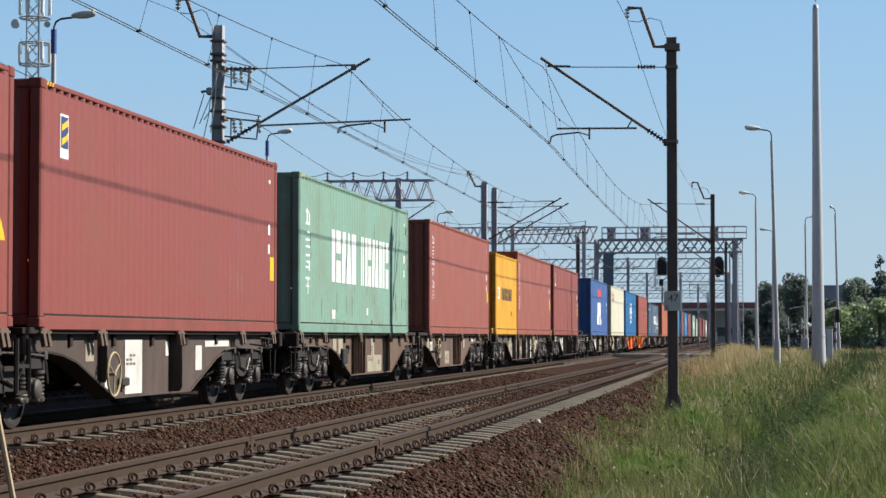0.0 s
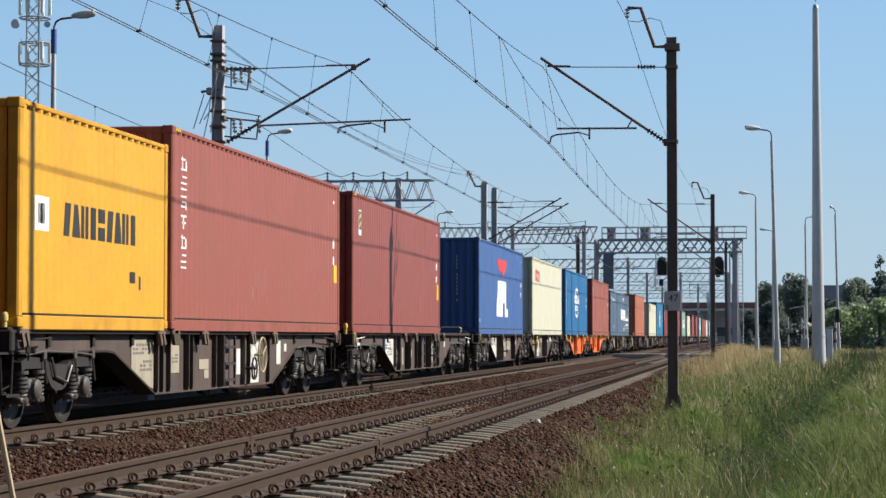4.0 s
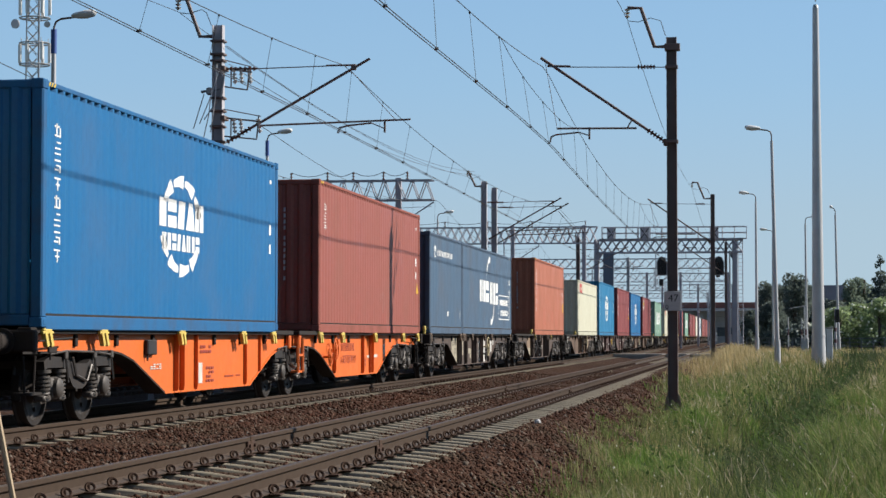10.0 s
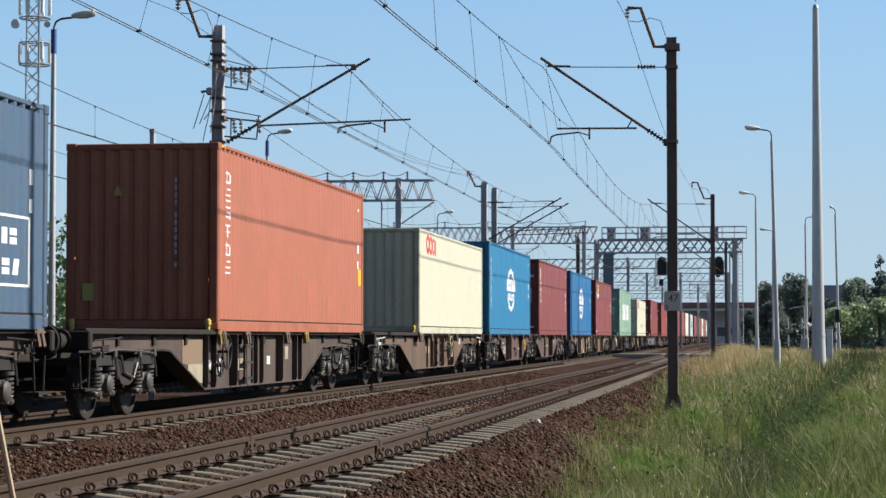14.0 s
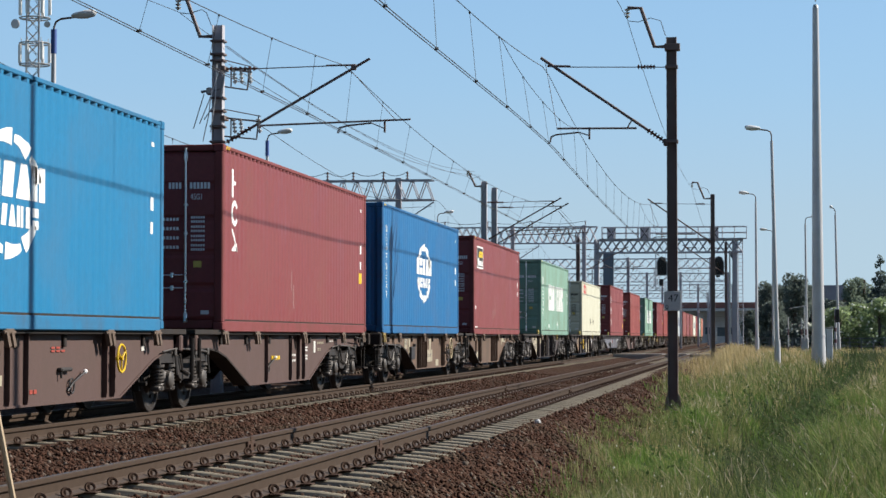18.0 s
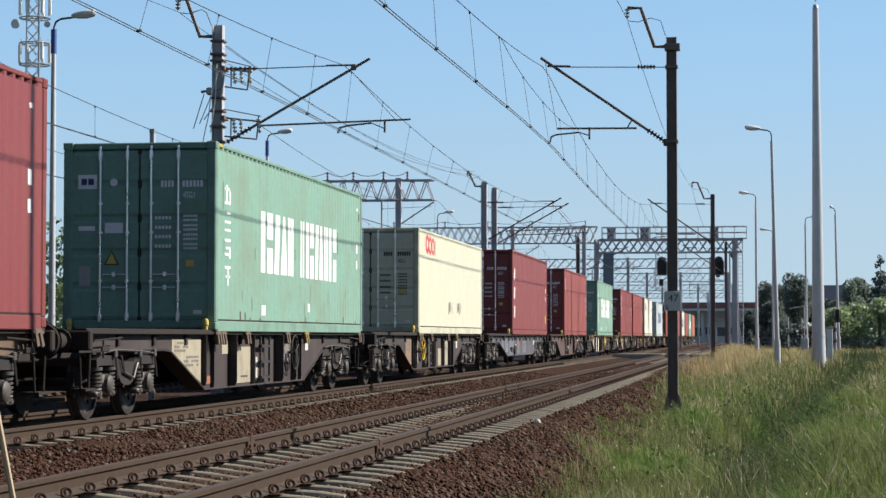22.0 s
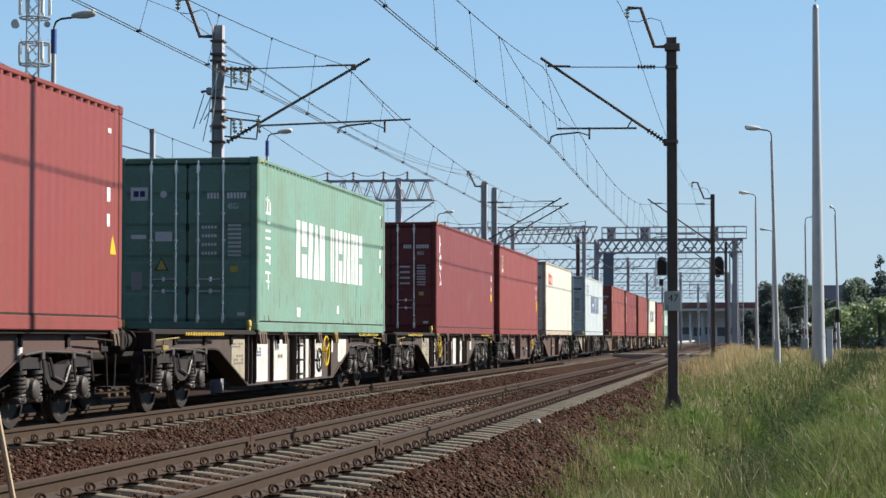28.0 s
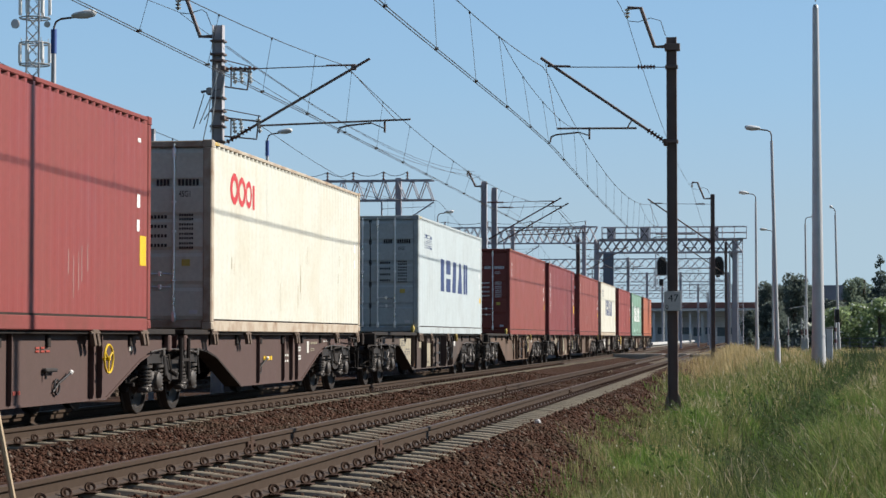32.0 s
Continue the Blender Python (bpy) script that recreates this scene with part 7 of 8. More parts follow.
part("dish", Build().disc_stack((-1.15, -0.6, 24.4), (-0.4, -1, 0), [(0, 0.1), (0.12, 0.34), (0.3, 0.36), (0.32, 0.1)], 18), worn("grey_dish", (0.5, 0.51, 0.54), 0.5, 0.0, (0.2, 0.2, 0.2), 0.2, 2.0), tower, "round microwave dish", smooth=True)
part("dish", Build().disc_stack((1.2, -0.6, 24.3), (0.2, -1, 0), [(0, 0.08), (0.1, 0.22), (0.24, 0.24), (0.26, 0.06)], 18), WHITE_POST, tower, smooth=True)

# mast with a dark head between the tracks beyond the train
hp = thing("signal_post", "slim dark post rising behind the train", "post", (-12.28, 42.0, 0))
part("pole", Build().box(-0.05, 0.05, -0.05, 0.05, -0.8, 5.3, 0.01), MAST_LIGHT, hp)
part("cap", Build().box(-0.055, 0.055, -0.055, 0.055, 5.28, 5.38, 0.01), GALV, hp)

# ---- level crossing furniture ----
STRIPE_R = worn("dark_stripe", (0.13, 0.06, 0.06), 0.5, 0.0, (0.2, 0.1, 0.08), 0.3, 2.0)


def striped(ob, x, y, z0, z1, n, r):
    for i in range(n):
        a, b = z0 + (z1 - z0) * i / n, z0 + (z1 - z0) * (i + 1) / n
        part("band", Build().rod((x, y, a), (x, y, b), r, n=10), STRIPE_R if i % 3 == 1 else WHITE_POST, ob)


cs = thing("crossing_signal", "striped level crossing post with a black lamp board", "signal", (5.6, 145.0, 0))
striped(cs, 0, 0, -0.4, 3.0, 13, 0.08)
cb = part("lamp_board", Build().box(-0.03, 0.27, -0.14, -0.06, 2.05, 2.95, 0.05), BLACK_MARK, cs, "black rounded lamp board")
part("lamp", Build().disc_stack((0.12, -0.14, 2.5), (0, -1, 0), [(0, 0.11), (0.2, 0.11), (0.2, 0.095), (0.02, 0.095)], 12), BLACK_MARK, cb)
for x, y in ((2.43, 145.0), (3.45, 150.0), (3.75, 150.0)):
    sp = thing("barrier_post", "dark and white striped crossing post", "post", (x, y, 0), group="crossing posts")
    striped(sp, 0, 0, -0.4, 2.4, 7, 0.045)
bar = thing("crossing_barrier", "raised white barrier boom on its drive", "barrier", (3.6, 148.5, 0))
part("drive", Build().box(-0.25, 0.25, -0.25, 0.25, -0.4, 1.0, 0.03), GALV, bar)
part("boom", Build().rod((0.3, -0.3, 3.27), (-1.05, -0.3, 3.03), 0.032, n=8), WHITE_POST, bar)
part("stay", Build().rod((0, -0.3, 0.8), (0, -0.3, 3.22), 0.035, n=8), WHITE_POST, bar)
cab = thing("relay_cabinet", "grey steel relay cabinet at the crossing", "cabinet", (3.85, 110.0, 0))
part("body", Build().box(-0.38, 0.25, -0.3, 0.3, -0.3, 1.5, 0.02), worn("cabinet_grey", (0.58, 0.60, 0.62), 0.5, 0.2, (0.2, 0.18, 0.15), 0.3, 2.0), cab)
part("roof", Build().box(-0.42, 0.29, -0.34, 0.34, 1.5, 1.56, 0.015), GALV, cab)
part("door_seam", Build().box(-0.08, -0.06, -0.304, -0.3, -0.1, 1.4), BLACK_MARK, cab)
FENCE = worn("grey_fence_steel", (0.16, 0.17, 0.18), 0.6, 0.1, (0.1, 0.08, 0.06), 0.4, 2.0)
fence = thing("fence", "dark railing fence before the bushes", "fence", (0, 0, 0), kind="structure")
for i in range(26):
    part("post", Build().box(-0.5 + i - 0.04, -0.5 + i + 0.04, 187.96, 188.04, -0.3, 1.0), FENCE, fence)
for z in (0.25, 0.6, 0.95):
    part("rail", Build().box(-0.5, 24.5, 187.97, 188.03, z - 0.03, z + 0.03), FENCE, fence)
stick = thing("marker_stake", "thin leaning wooden stake beside the track", "stake", (-2.1, 6.0, 0))
part("rod", Build().rod((0.25, 0, -1.0), (-0.17, 0, 1.05), 0.0095, n=8), worn("dry_wood", (0.42, 0.33, 0.22), 0.7, 0.0, (0.2, 0.15, 0.1), 0.3, 8.0), stick)

# ---- station far down the line ----
CANOPY_RED = worn("red_brown_fascia", (0.22, 0.10, 0.085), 0.7, 0.0, (0.15, 0.1, 0.09), 0.3, 0.3)
# wall grey is lightened, so the distance haze sits in its colour
HAZE_GREY = worn("hazed_station_wall", (0.62, 0.62, 0.64), 0.8, 0.0, (0.2, 0.22, 0.24), 0.3, 0.4)
st = thing("station_building", "long station canopy with a red-brown fascia", "building", (0, 420.0, 0))
part("roof", Build().box(-32, 3.0, -2, 12, 6.75, 7.9, 0.05), CANOPY_RED, st)
part("gutter", Build().box(-32, 3.0, -2.3, -2.0, 6.15, 6.7, 0.05), WHITE_POST, st)
part("rear_wall", Build().box(-32, 3.0, 8, 8.3, -0.5, 6.75), HAZE_GREY, st)
for z in (4.3, 5.2, 6.1):
    part("glazing_bar", Build().box(-32, 3.0, 7.85, 7.99, z - 0.06, z + 0.06), WHITE_POST, st)
for i in range(15):
    part("column", Build().box(-31.6 + i * 2.4, -31.2 + i * 2.4, -1.0, -0.6, -0.5, 6.75), HAZE_GREY if i % 3 else WHITE_POST, st)
    part("window", Build().box(-31 + i * 2.4, -29.4 + i * 2.4, 7.9, 8.0, 1.2 + (i % 2) * 0.4, 3.0), worn("window_pane", (0.10, 0.14, 0.17), 0.2, 0.0, (0.2, 0.2, 0.2), 0.2, 1.0, False, 0) if i == 0 else bpy.data.materials["window_pane"], st)
pf = thing("platform", "station platform with a pale edge", "platform", kind="structure")
part("platform_slab", Build().box(-15.0, -11.45, 240, 415, -0.8, 0.3, 0.03), CONCRETE, pf)
part("platform_edge", Build().box(-11.5, -11.2, 240, 415, 0.1, 0.42, 0.03), WHITE_POST, pf)
kiosk = thing("platform_kiosk", "small pale blue kiosk on the platform", "kiosk", (-13.2, 262.0, 0.3))
part("body", Build().box(-0.5, 0.4, -0.6, 0.6, 0, 1.0, 0.03), worn("pale_blue_sheet", (0.30, 0.52, 0.58), 0.5, 0.0, (0.3, 0.3, 0.3), 0.2, 1.0), kiosk)
part("roof", Build().box(-0.6, 0.5, -0.7, 0.7, 1.0, 1.08, 0.02), GALV, kiosk)
wp = thing("platform_mast", "white mast standing on the platform", "post", (-11.9, 285.0, 0.3))
part("pole", Build().rod((0, 0, 0), (0, 0, 4.2), 0.14, n=10), WHITE_POST, wp)
for x in (-9.6, -5.6):
    sc = thing("white_board", "white board standing far down the line", "sign", (x, 330.0, 0), group="white boards")
    part("board", Build().box(-0.18, 0.18, -0.03, 0.03, 0.3, 1.7, 0.02), WHITE_POST, sc)
    part("leg", Build().box(-0.04, 0.04, -0.03, 0.03, -0.8, 0.3), GALV, sc)


# hazy town and woods beyond the station, their haze painted as lilac-grey colour
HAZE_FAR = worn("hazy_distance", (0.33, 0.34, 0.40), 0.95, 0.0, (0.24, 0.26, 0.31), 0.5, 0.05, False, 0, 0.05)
far_town = Build()
trng = random.Random(12)
tx = -190.0
while tx < 150.0:
    tw = trng.uniform(4, 14)
    far_town.box(tx, tx + tw, 600 + trng.uniform(0, 6), 616, -2, trng.uniform(3.5, 7.0), 0.2)
    tx += tw * 0.95
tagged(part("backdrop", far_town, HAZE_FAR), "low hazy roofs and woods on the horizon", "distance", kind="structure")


# ---- plants ----
def leaf_mat(name, low, high, pale=None):
    def build(nt, b):
        g = nt.nodes.new("ShaderNodeNewGeometry")
        col = ramp(nt, g.outputs["Random Per Island"], [(0.0, low), (0.75, high), (1.0, pale or high)])
        patch = noise_at(nt, 0.5, 3.0)
        col = mix(nt, ramp(nt, patch, [(0.35, (0, 0, 0)), (0.7, (0.55, 0.55, 0.55))]), col, tuple(0.5 * (a + c) * 1.1 for a, c in zip(low, high)))
        nt.links.new(col, b.inputs["Base Color"])
        b.inputs["Roughness"].default_value, b.inputs["Specular IOR Level"].default_value = 0.65, 0.12
        out = nt.nodes["Material Output"]
        tr = nt.nodes.new("ShaderNodeBsdfTranslucent")
        nt.links.new(col, tr.inputs["Color"])
        ms = nt.nodes.new("ShaderNodeMixShader")
        ms.inputs[0].default_value = 0.5
        nt.links.new(b.outputs[0], ms.inputs[1])
        nt.links.new(tr.outputs[0], ms.inputs[2])
        nt.links.new(ms.outputs[0], out.inputs["Surface"])

    return material(name, build)


# foliage colours are paled and blued, with distance haze painted into them
LEAF_DARK = leaf_mat("dark_leaves", (0.085, 0.108, 0.10), (0.175, 0.21, 0.18))
LEAF_MID = leaf_mat("green_leaves", (0.11, 0.145, 0.115), (0.22, 0.27, 0.2))
LEAF_LIGHT = leaf_mat("light_leaves", (0.165, 0.225, 0.115), (0.33, 0.41, 0.21))
NEEDLE = leaf_mat("dark_needles", (0.078, 0.10, 0.098), (0.14, 0.175, 0.155))
BARK = worn("bark", (0.09, 0.07, 0.055), 0.9, 0.0, (0.04, 0.035, 0.03), 0.5, 4.0, True, 0.6)
BLOSSOM = worn("white_blossom", (0.72, 0.72, 0.60), 0.7, 0.0, (0.5, 0.5, 0.35), 0.2, 3.0, False, 0)


def fast_mesh(name, verts, quads, mat):
    me = bpy.data.meshes.new(name)
    n, k = len(verts), quads.shape[1]
    me.vertices.add(n)
    me.vertices.foreach_set("co", np.asarray(verts, np.float32).ravel())
    me.loops.add(quads.size)
    me.loops.foreach_set("vertex_index", quads.astype(np.int32).ravel())
    me.polygons.add(len(quads))
    me.polygons.foreach_set("loop_start", np.arange(0, quads.size, k, dtype=np.int32))
    me.update(calc_edges=True)
    me.validate()
    me.materials.append(mat)
    return me


def leaves(gen, centres, radii, count, size):
    """Small turned leaf clumps through and on a set of rounded masses."""
    which = gen.choice(len(centres), count, p=radii.prod(1) ** (2 / 3) / (radii.prod(1) ** (2 / 3)).sum())
    d = gen.normal(size=(count, 3))
    d /= np.linalg.norm(d, axis=1)[:, None]
    r = 0.55 + 0.5 * gen.random(count) ** 0.6
    c = centres[which] + d * radii[which] * r[:, None]
    u = gen.normal(size=(count, 3))
    u /= np.linalg.norm(u, axis=1)[:, None]
    v = np.cross(u, gen.normal(size=(count, 3)))
    v /= np.linalg.norm(v, axis=1)[:, None]
    s = size * (0.6 + 0.8 * gen.random(count))[:, None]
    verts = np.stack([c - u * s, c + v * s * 0.6, c + u * s, c - v * s * 0.6], 1).reshape(-1, 3)
    return verts, np.arange(count * 4).reshape(-1, 4)


def tree(name, x, y, z, h, width, mat, count, size, seed, label, bush=False, lo=None):
    gen = np.random.default_rng(seed)
    t = thing(name, label, "bush" if bush else "tree", (x, y, z))
    trunk = Build().path([(0, 0, -0.2), (0.05, 0, h * 0.25), (-0.04, 0.03, h * 0.55), (0.03, 0, h * 0.85)], 0.018 * h + 0.03, 8)
    part("trunk", trunk, BARK, t)
    n = 26
    lo = lo or (0.12 if bush else 0.3)
    ang, hh = gen.random(n) * 2 * np.pi, lo + (0.86 - lo) * gen.random(n)
    rad = width / 2 * np.sqrt(gen.random(n)) * np.sin(np.clip((hh - lo + 0.22) / (1.12 - lo), 0, 1) * np.pi) ** 0.6 * 0.8
    cen = np.stack([rad * np.cos(ang), rad * np.sin(ang), hh * h], 1)
    rr = np.stack([width * (0.14 + 0.12 * gen.random(n))] * 2 + [h * (0.08 + 0.07 * gen.random(n))], 1)
    for c in cen[:7]:
        part("limb", Build().path([(0, 0, c[2] * 0.55), (c[0] * 0.5, c[1] * 0.5, c[2] * 0.8), tuple(c)], 0.008 * h, 5), BARK, t)
    v, q = leaves(gen, cen, rr, count, size)
    part("crown", fast_mesh("crown", v, q, mat), None, t, "uneven leafy crown")
    return t, cen, rr, gen


def spruce(x, y, z, h, width, seed, label):
    gen = np.random.default_rng(seed)
    t = thing("spruce_tree", label, "tree", (x, y, z))
    part("trunk", Build().rod((0, 0, -0.2), (0, 0, h * 0.97), 0.02 * h, 0.02, n=8), BARK, t)
    n = 70
    f = np.sort(gen.random(n)) * 0.92 + 0.06
    ang = np.arange(n) * 2.4
    R = width / 2 * (1 - f) ** 0.8 * (0.7 + 0.5 * gen.random(n))
    cen = np.stack([R * 0.6 * np.cos(ang), R * 0.6 * np.sin(ang), f * h], 1)
    rr = np.stack([R * 0.5 + 0.12, R * 0.5 + 0.12, np.full(n, h * 0.022)], 1)
    v, q = leaves(gen, cen, rr, 5200, 0.16)
    part("crown", fast_mesh("crown", v, q, NEEDLE), None, t, "dark drooping needles")


for i, (x, y, h, w, m, lab) in enumerate((
    (1.5, 225, 8.6, 3.4, LEAF_DARK, "dark dense tree beyond the crossing"), (3.1, 227, 7.6, 3.8, LEAF_DARK, "dark dense tree beyond the crossing"), (4.4, 222, 8.9, 3.8, LEAF_DARK, "dark dense tree beyond the crossing"),
    (5.9, 226, 7.5, 4.0, LEAF_DARK, "dark dense tree beyond the crossing"), (2.4, 218, 5.6, 4.4, LEAF_DARK, "low dark tree beside the road"), (7.2, 236, 6.3, 5.0, LEAF_DARK, "low dark tree beside the road"), (8.9, 231, 5.6, 4.0, LEAF_DARK, "low dark tree beside the road"),
    (10.9, 236, 8.2, 3.8, LEAF_MID, "green tree with an open crown"), (12.3, 238, 9.3, 3.6, LEAF_MID, "green tree with an open crown"), (14.6, 240, 8.2, 4.4, LEAF_DARK, "dark tree behind the bushes"), (18.5, 236, 9.0, 5, LEAF_DARK, "dark tree behind the bushes"),
    (-0.1, 215, 4.6, 2.0, LEAF_DARK, "small dark tree beside the gantry"))):
    tree("tree", x, y, -0.5, h, w, m, 9000, 0.125, 10 + i, lab, False, 0.1)
spruce(13.4, 225, -0.5, 10.4, 4.2, 40, "tall dark spruce above the bushes")
for i, (x, y, h, w) in enumerate(((2.3, 196, 3.3, 2.8), (4.4, 194, 3.1, 3.0), (6.3, 196, 3.2, 3.0), (7.9, 193, 4.4, 3.4), (9.6, 195, 5.0, 3.4), (11.3, 192, 5.2, 3.6), (13.2, 194, 5.3, 3.6), (15.2, 193, 5.2, 3.6))):
    m = (LEAF_DARK, LEAF_DARK, LEAF_MID, LEAF_LIGHT)[min(i, 3)]
    t, cen, rr, gen = tree("elder_bush", x, y, -0.4, h, w, m, 4200, 0.115, 60 + i, "leafy elder bush with white flower heads" if i > 0 else "dark leafy bush behind the fence", True)
    if i > 0:
        k = 60
        pick = gen.integers(0, len(cen), k)
        d = gen.normal(size=(k, 3))
        d[:, 1] = -abs(d[:, 1]) - 0.6
        d /= np.linalg.norm(d, axis=1)[:, None]
        fl = Build()
        for p, dd in zip(pick, d):
            c = cen[p] + dd * rr[p] * 1.05
            fl.disc_stack(c, dd, [(0, 0.03), (0.03, 0.10), (0.05, 0.11), (0.07, 0.05)], 7)
        tagged(part("blossom", fl, BLOSSOM, t, "flat white flower heads"), kind="stuff")
for i, (x, y, h, w) in enumerate(((-30.0, 96, 8.6, 5.5), (-33.5, 104, 9.2, 6.0), (-27.5, 92, 6.8, 4.5), (-37.0, 108, 5.2, 6.0), (-24.6, 86, 5.4, 3.5))):
    tree("tree", x, y, -0.5, h, w, LEAF_LIGHT, 2600, 0.17, 90 + i, "green tree behind the train")
house = thing("house", "low house with a dark roof behind the trees", "house", (8.0, 250, -0.4))
part("wall", Build().box(-6.0, 3.5, -3, 3, 0, 5.75, 0.03), worn("plaster", (0.4, 0.37, 0.33), 0.85, 0.0, (0.2, 0.18, 0.15), 0.3, 0.6), house)
# dark roof, its colour lightened for the haze in between
part("roof", Build().prism([(-6.4, 5.75), (3.9, 5.75), (2.6, 7.45), (-5.1, 7.45)], -3.5, 3.5, "xz"), worn("hazed_dark_roof", (0.3, 0.29, 0.33), 0.8, 0.0, (0.08, 0.07, 0.06), 0.3, 0.8), house)


# ---- unseen tree belt, added round the near end of the line to block skylight ----
bgen = np.random.default_rng(77)
nb = 150
bz = lambda k, top: 1 + top * bgen.random(k)
bc = np.concatenate([
    np.stack([-34 + 50 * bgen.random(nb), -12 - 6 * bgen.random(nb), bz(nb, 2.5)], 1),
    np.stack([10 + 6 * bgen.random(90), -14 + 19 * bgen.random(90), bz(90, 4)], 1),
    np.stack([-28 - 6 * bgen.random(220), -15 + 77 * bgen.random(220), bz(220, 14)], 1)])
bv, bq = leaves(bgen, bc, np.full((len(bc), 3), 2.6) * (0.7 + 0.5 * bgen.random((len(bc), 1))), 46000, 0.6)
tagged(new("backdrop", fast_mesh("backdrop", bv, bq, LEAF_DARK)), "unseen belt of dark trees added to block skylight", "trees", kind="structure")


# ---- grass of the verge ----
def grass_mat(name, low, high, straw, patch_scale):
    """Blades vary one by one and in patches from fresh green to straw."""

    def build(nt, b):
        g = nt.nodes.new("ShaderNodeNewGeometry")
        one = ramp(nt, g.outputs["Random Per Island"], [(0.0, low), (0.7, high), (1.0, straw)])
        two = ramp(nt, g.outputs["Random Per Island"], [(0.0, tuple(0.6 * a + 0.4 * c for a, c in zip(high, straw))), (1.0, straw)])
        patch = noise_at(nt, patch_scale, 4.0)
        col = mix(nt, ramp(nt, patch, [(0.5, (0, 0, 0)), (0.72, (0.42, 0.42, 0.42))]), one, two)
        deep = noise_at(nt, patch_scale * 2.3, 3.0)
        col = mix(nt, ramp(nt, deep, [(0.52, (0, 0, 0)), (0.72, (0.6, 0.6, 0.6))]), col, low)
        nt.links.new(col, b.inputs["Base Color"])
        b.inputs["Roughness"].default_value = 0.6
        b.inputs["Specular IOR Level"].default_value = 0.12
        tr = nt.nodes.new("ShaderNodeBsdfTranslucent")
        nt.links.new(col, tr.inputs["Color"])
        ms = nt.nodes.new("ShaderNodeMixShader")
        ms.inputs[0].default_value = 0.4
        nt.links.new(b.outputs[0], ms.inputs[1])
        nt.links.new(tr.outputs[0], ms.inputs[2])
        nt.links.new(ms.outputs[0], nt.nodes["Material Output"].inputs["Surface"])

    return material(name, build)


GRASS_G = grass_mat("green_grass", (0.06, 0.098, 0.027), (0.17, 0.205, 0.066), (0.36, 0.32, 0.17), 0.45)
GRASS_D = grass_mat("dry_grass", (0.23, 0.19, 0.085), (0.44, 0.35, 0.18), (0.6, 0.48, 0.28), 0.4)
WEED = leaf_mat("broad_weeds", (0.045, 0.088, 0.017), (0.105, 0.175, 0.035))
NETTLE = leaf_mat("nettles", (0.032, 0.06, 0.02), (0.075, 0.12, 0.04))
# rank grass, its green darkened to carry the shade in the ditch
GRASS_R = grass_mat("shaded_rank_grass", (0.026, 0.044, 0.02), (0.065, 0.092, 0.036), (0.13, 0.14, 0.065), 0.6)
GRASS_L = grass_mat("lush_grass", (0.05, 0.11, 0.018), (0.13, 0.225, 0.042), (0.22, 0.28, 0.08), 0.6)
GRASS_B = grass_mat("shady_bank_grass", (0.036, 0.078, 0.015), (0.115, 0.185, 0.038), (0.23, 0.28, 0.085), 0.8)
SEED = leaf_mat("seed_plumes", (0.22, 0.19, 0.12), (0.42, 0.38, 0.27))


def edge_x(y):
    """Where the ballast ends and the grass begins."""
    return np.interp(y, [10, 20, 27, 36, 50, 90, 125], [-1.62, -1.8, -2.2, -2.55, -2.5, -3.0, -3.05]) + 0.22 * np.sin(y * 1.3) * np.sin(y * 0.37) + 0.1 * np.sin(y * 4.1)


def tuft(x, y):
    """Uneven growth: hummocks of tall and short grass."""
    return 0.55 + 0.25 * np.sin(x * 0.9 + 0.7 * np.sin(y * 0.31)) * np.sin(y * 0.23 + 1) + 0.35 * np.sin(x * 2.3 + np.sin(y * 0.7) * 2) * np.sin(y * 0.55 + x) + 0.3 * np.sin(x * 5.1 + y * 1.7) * np.sin(y * 2.2 - x * 3)


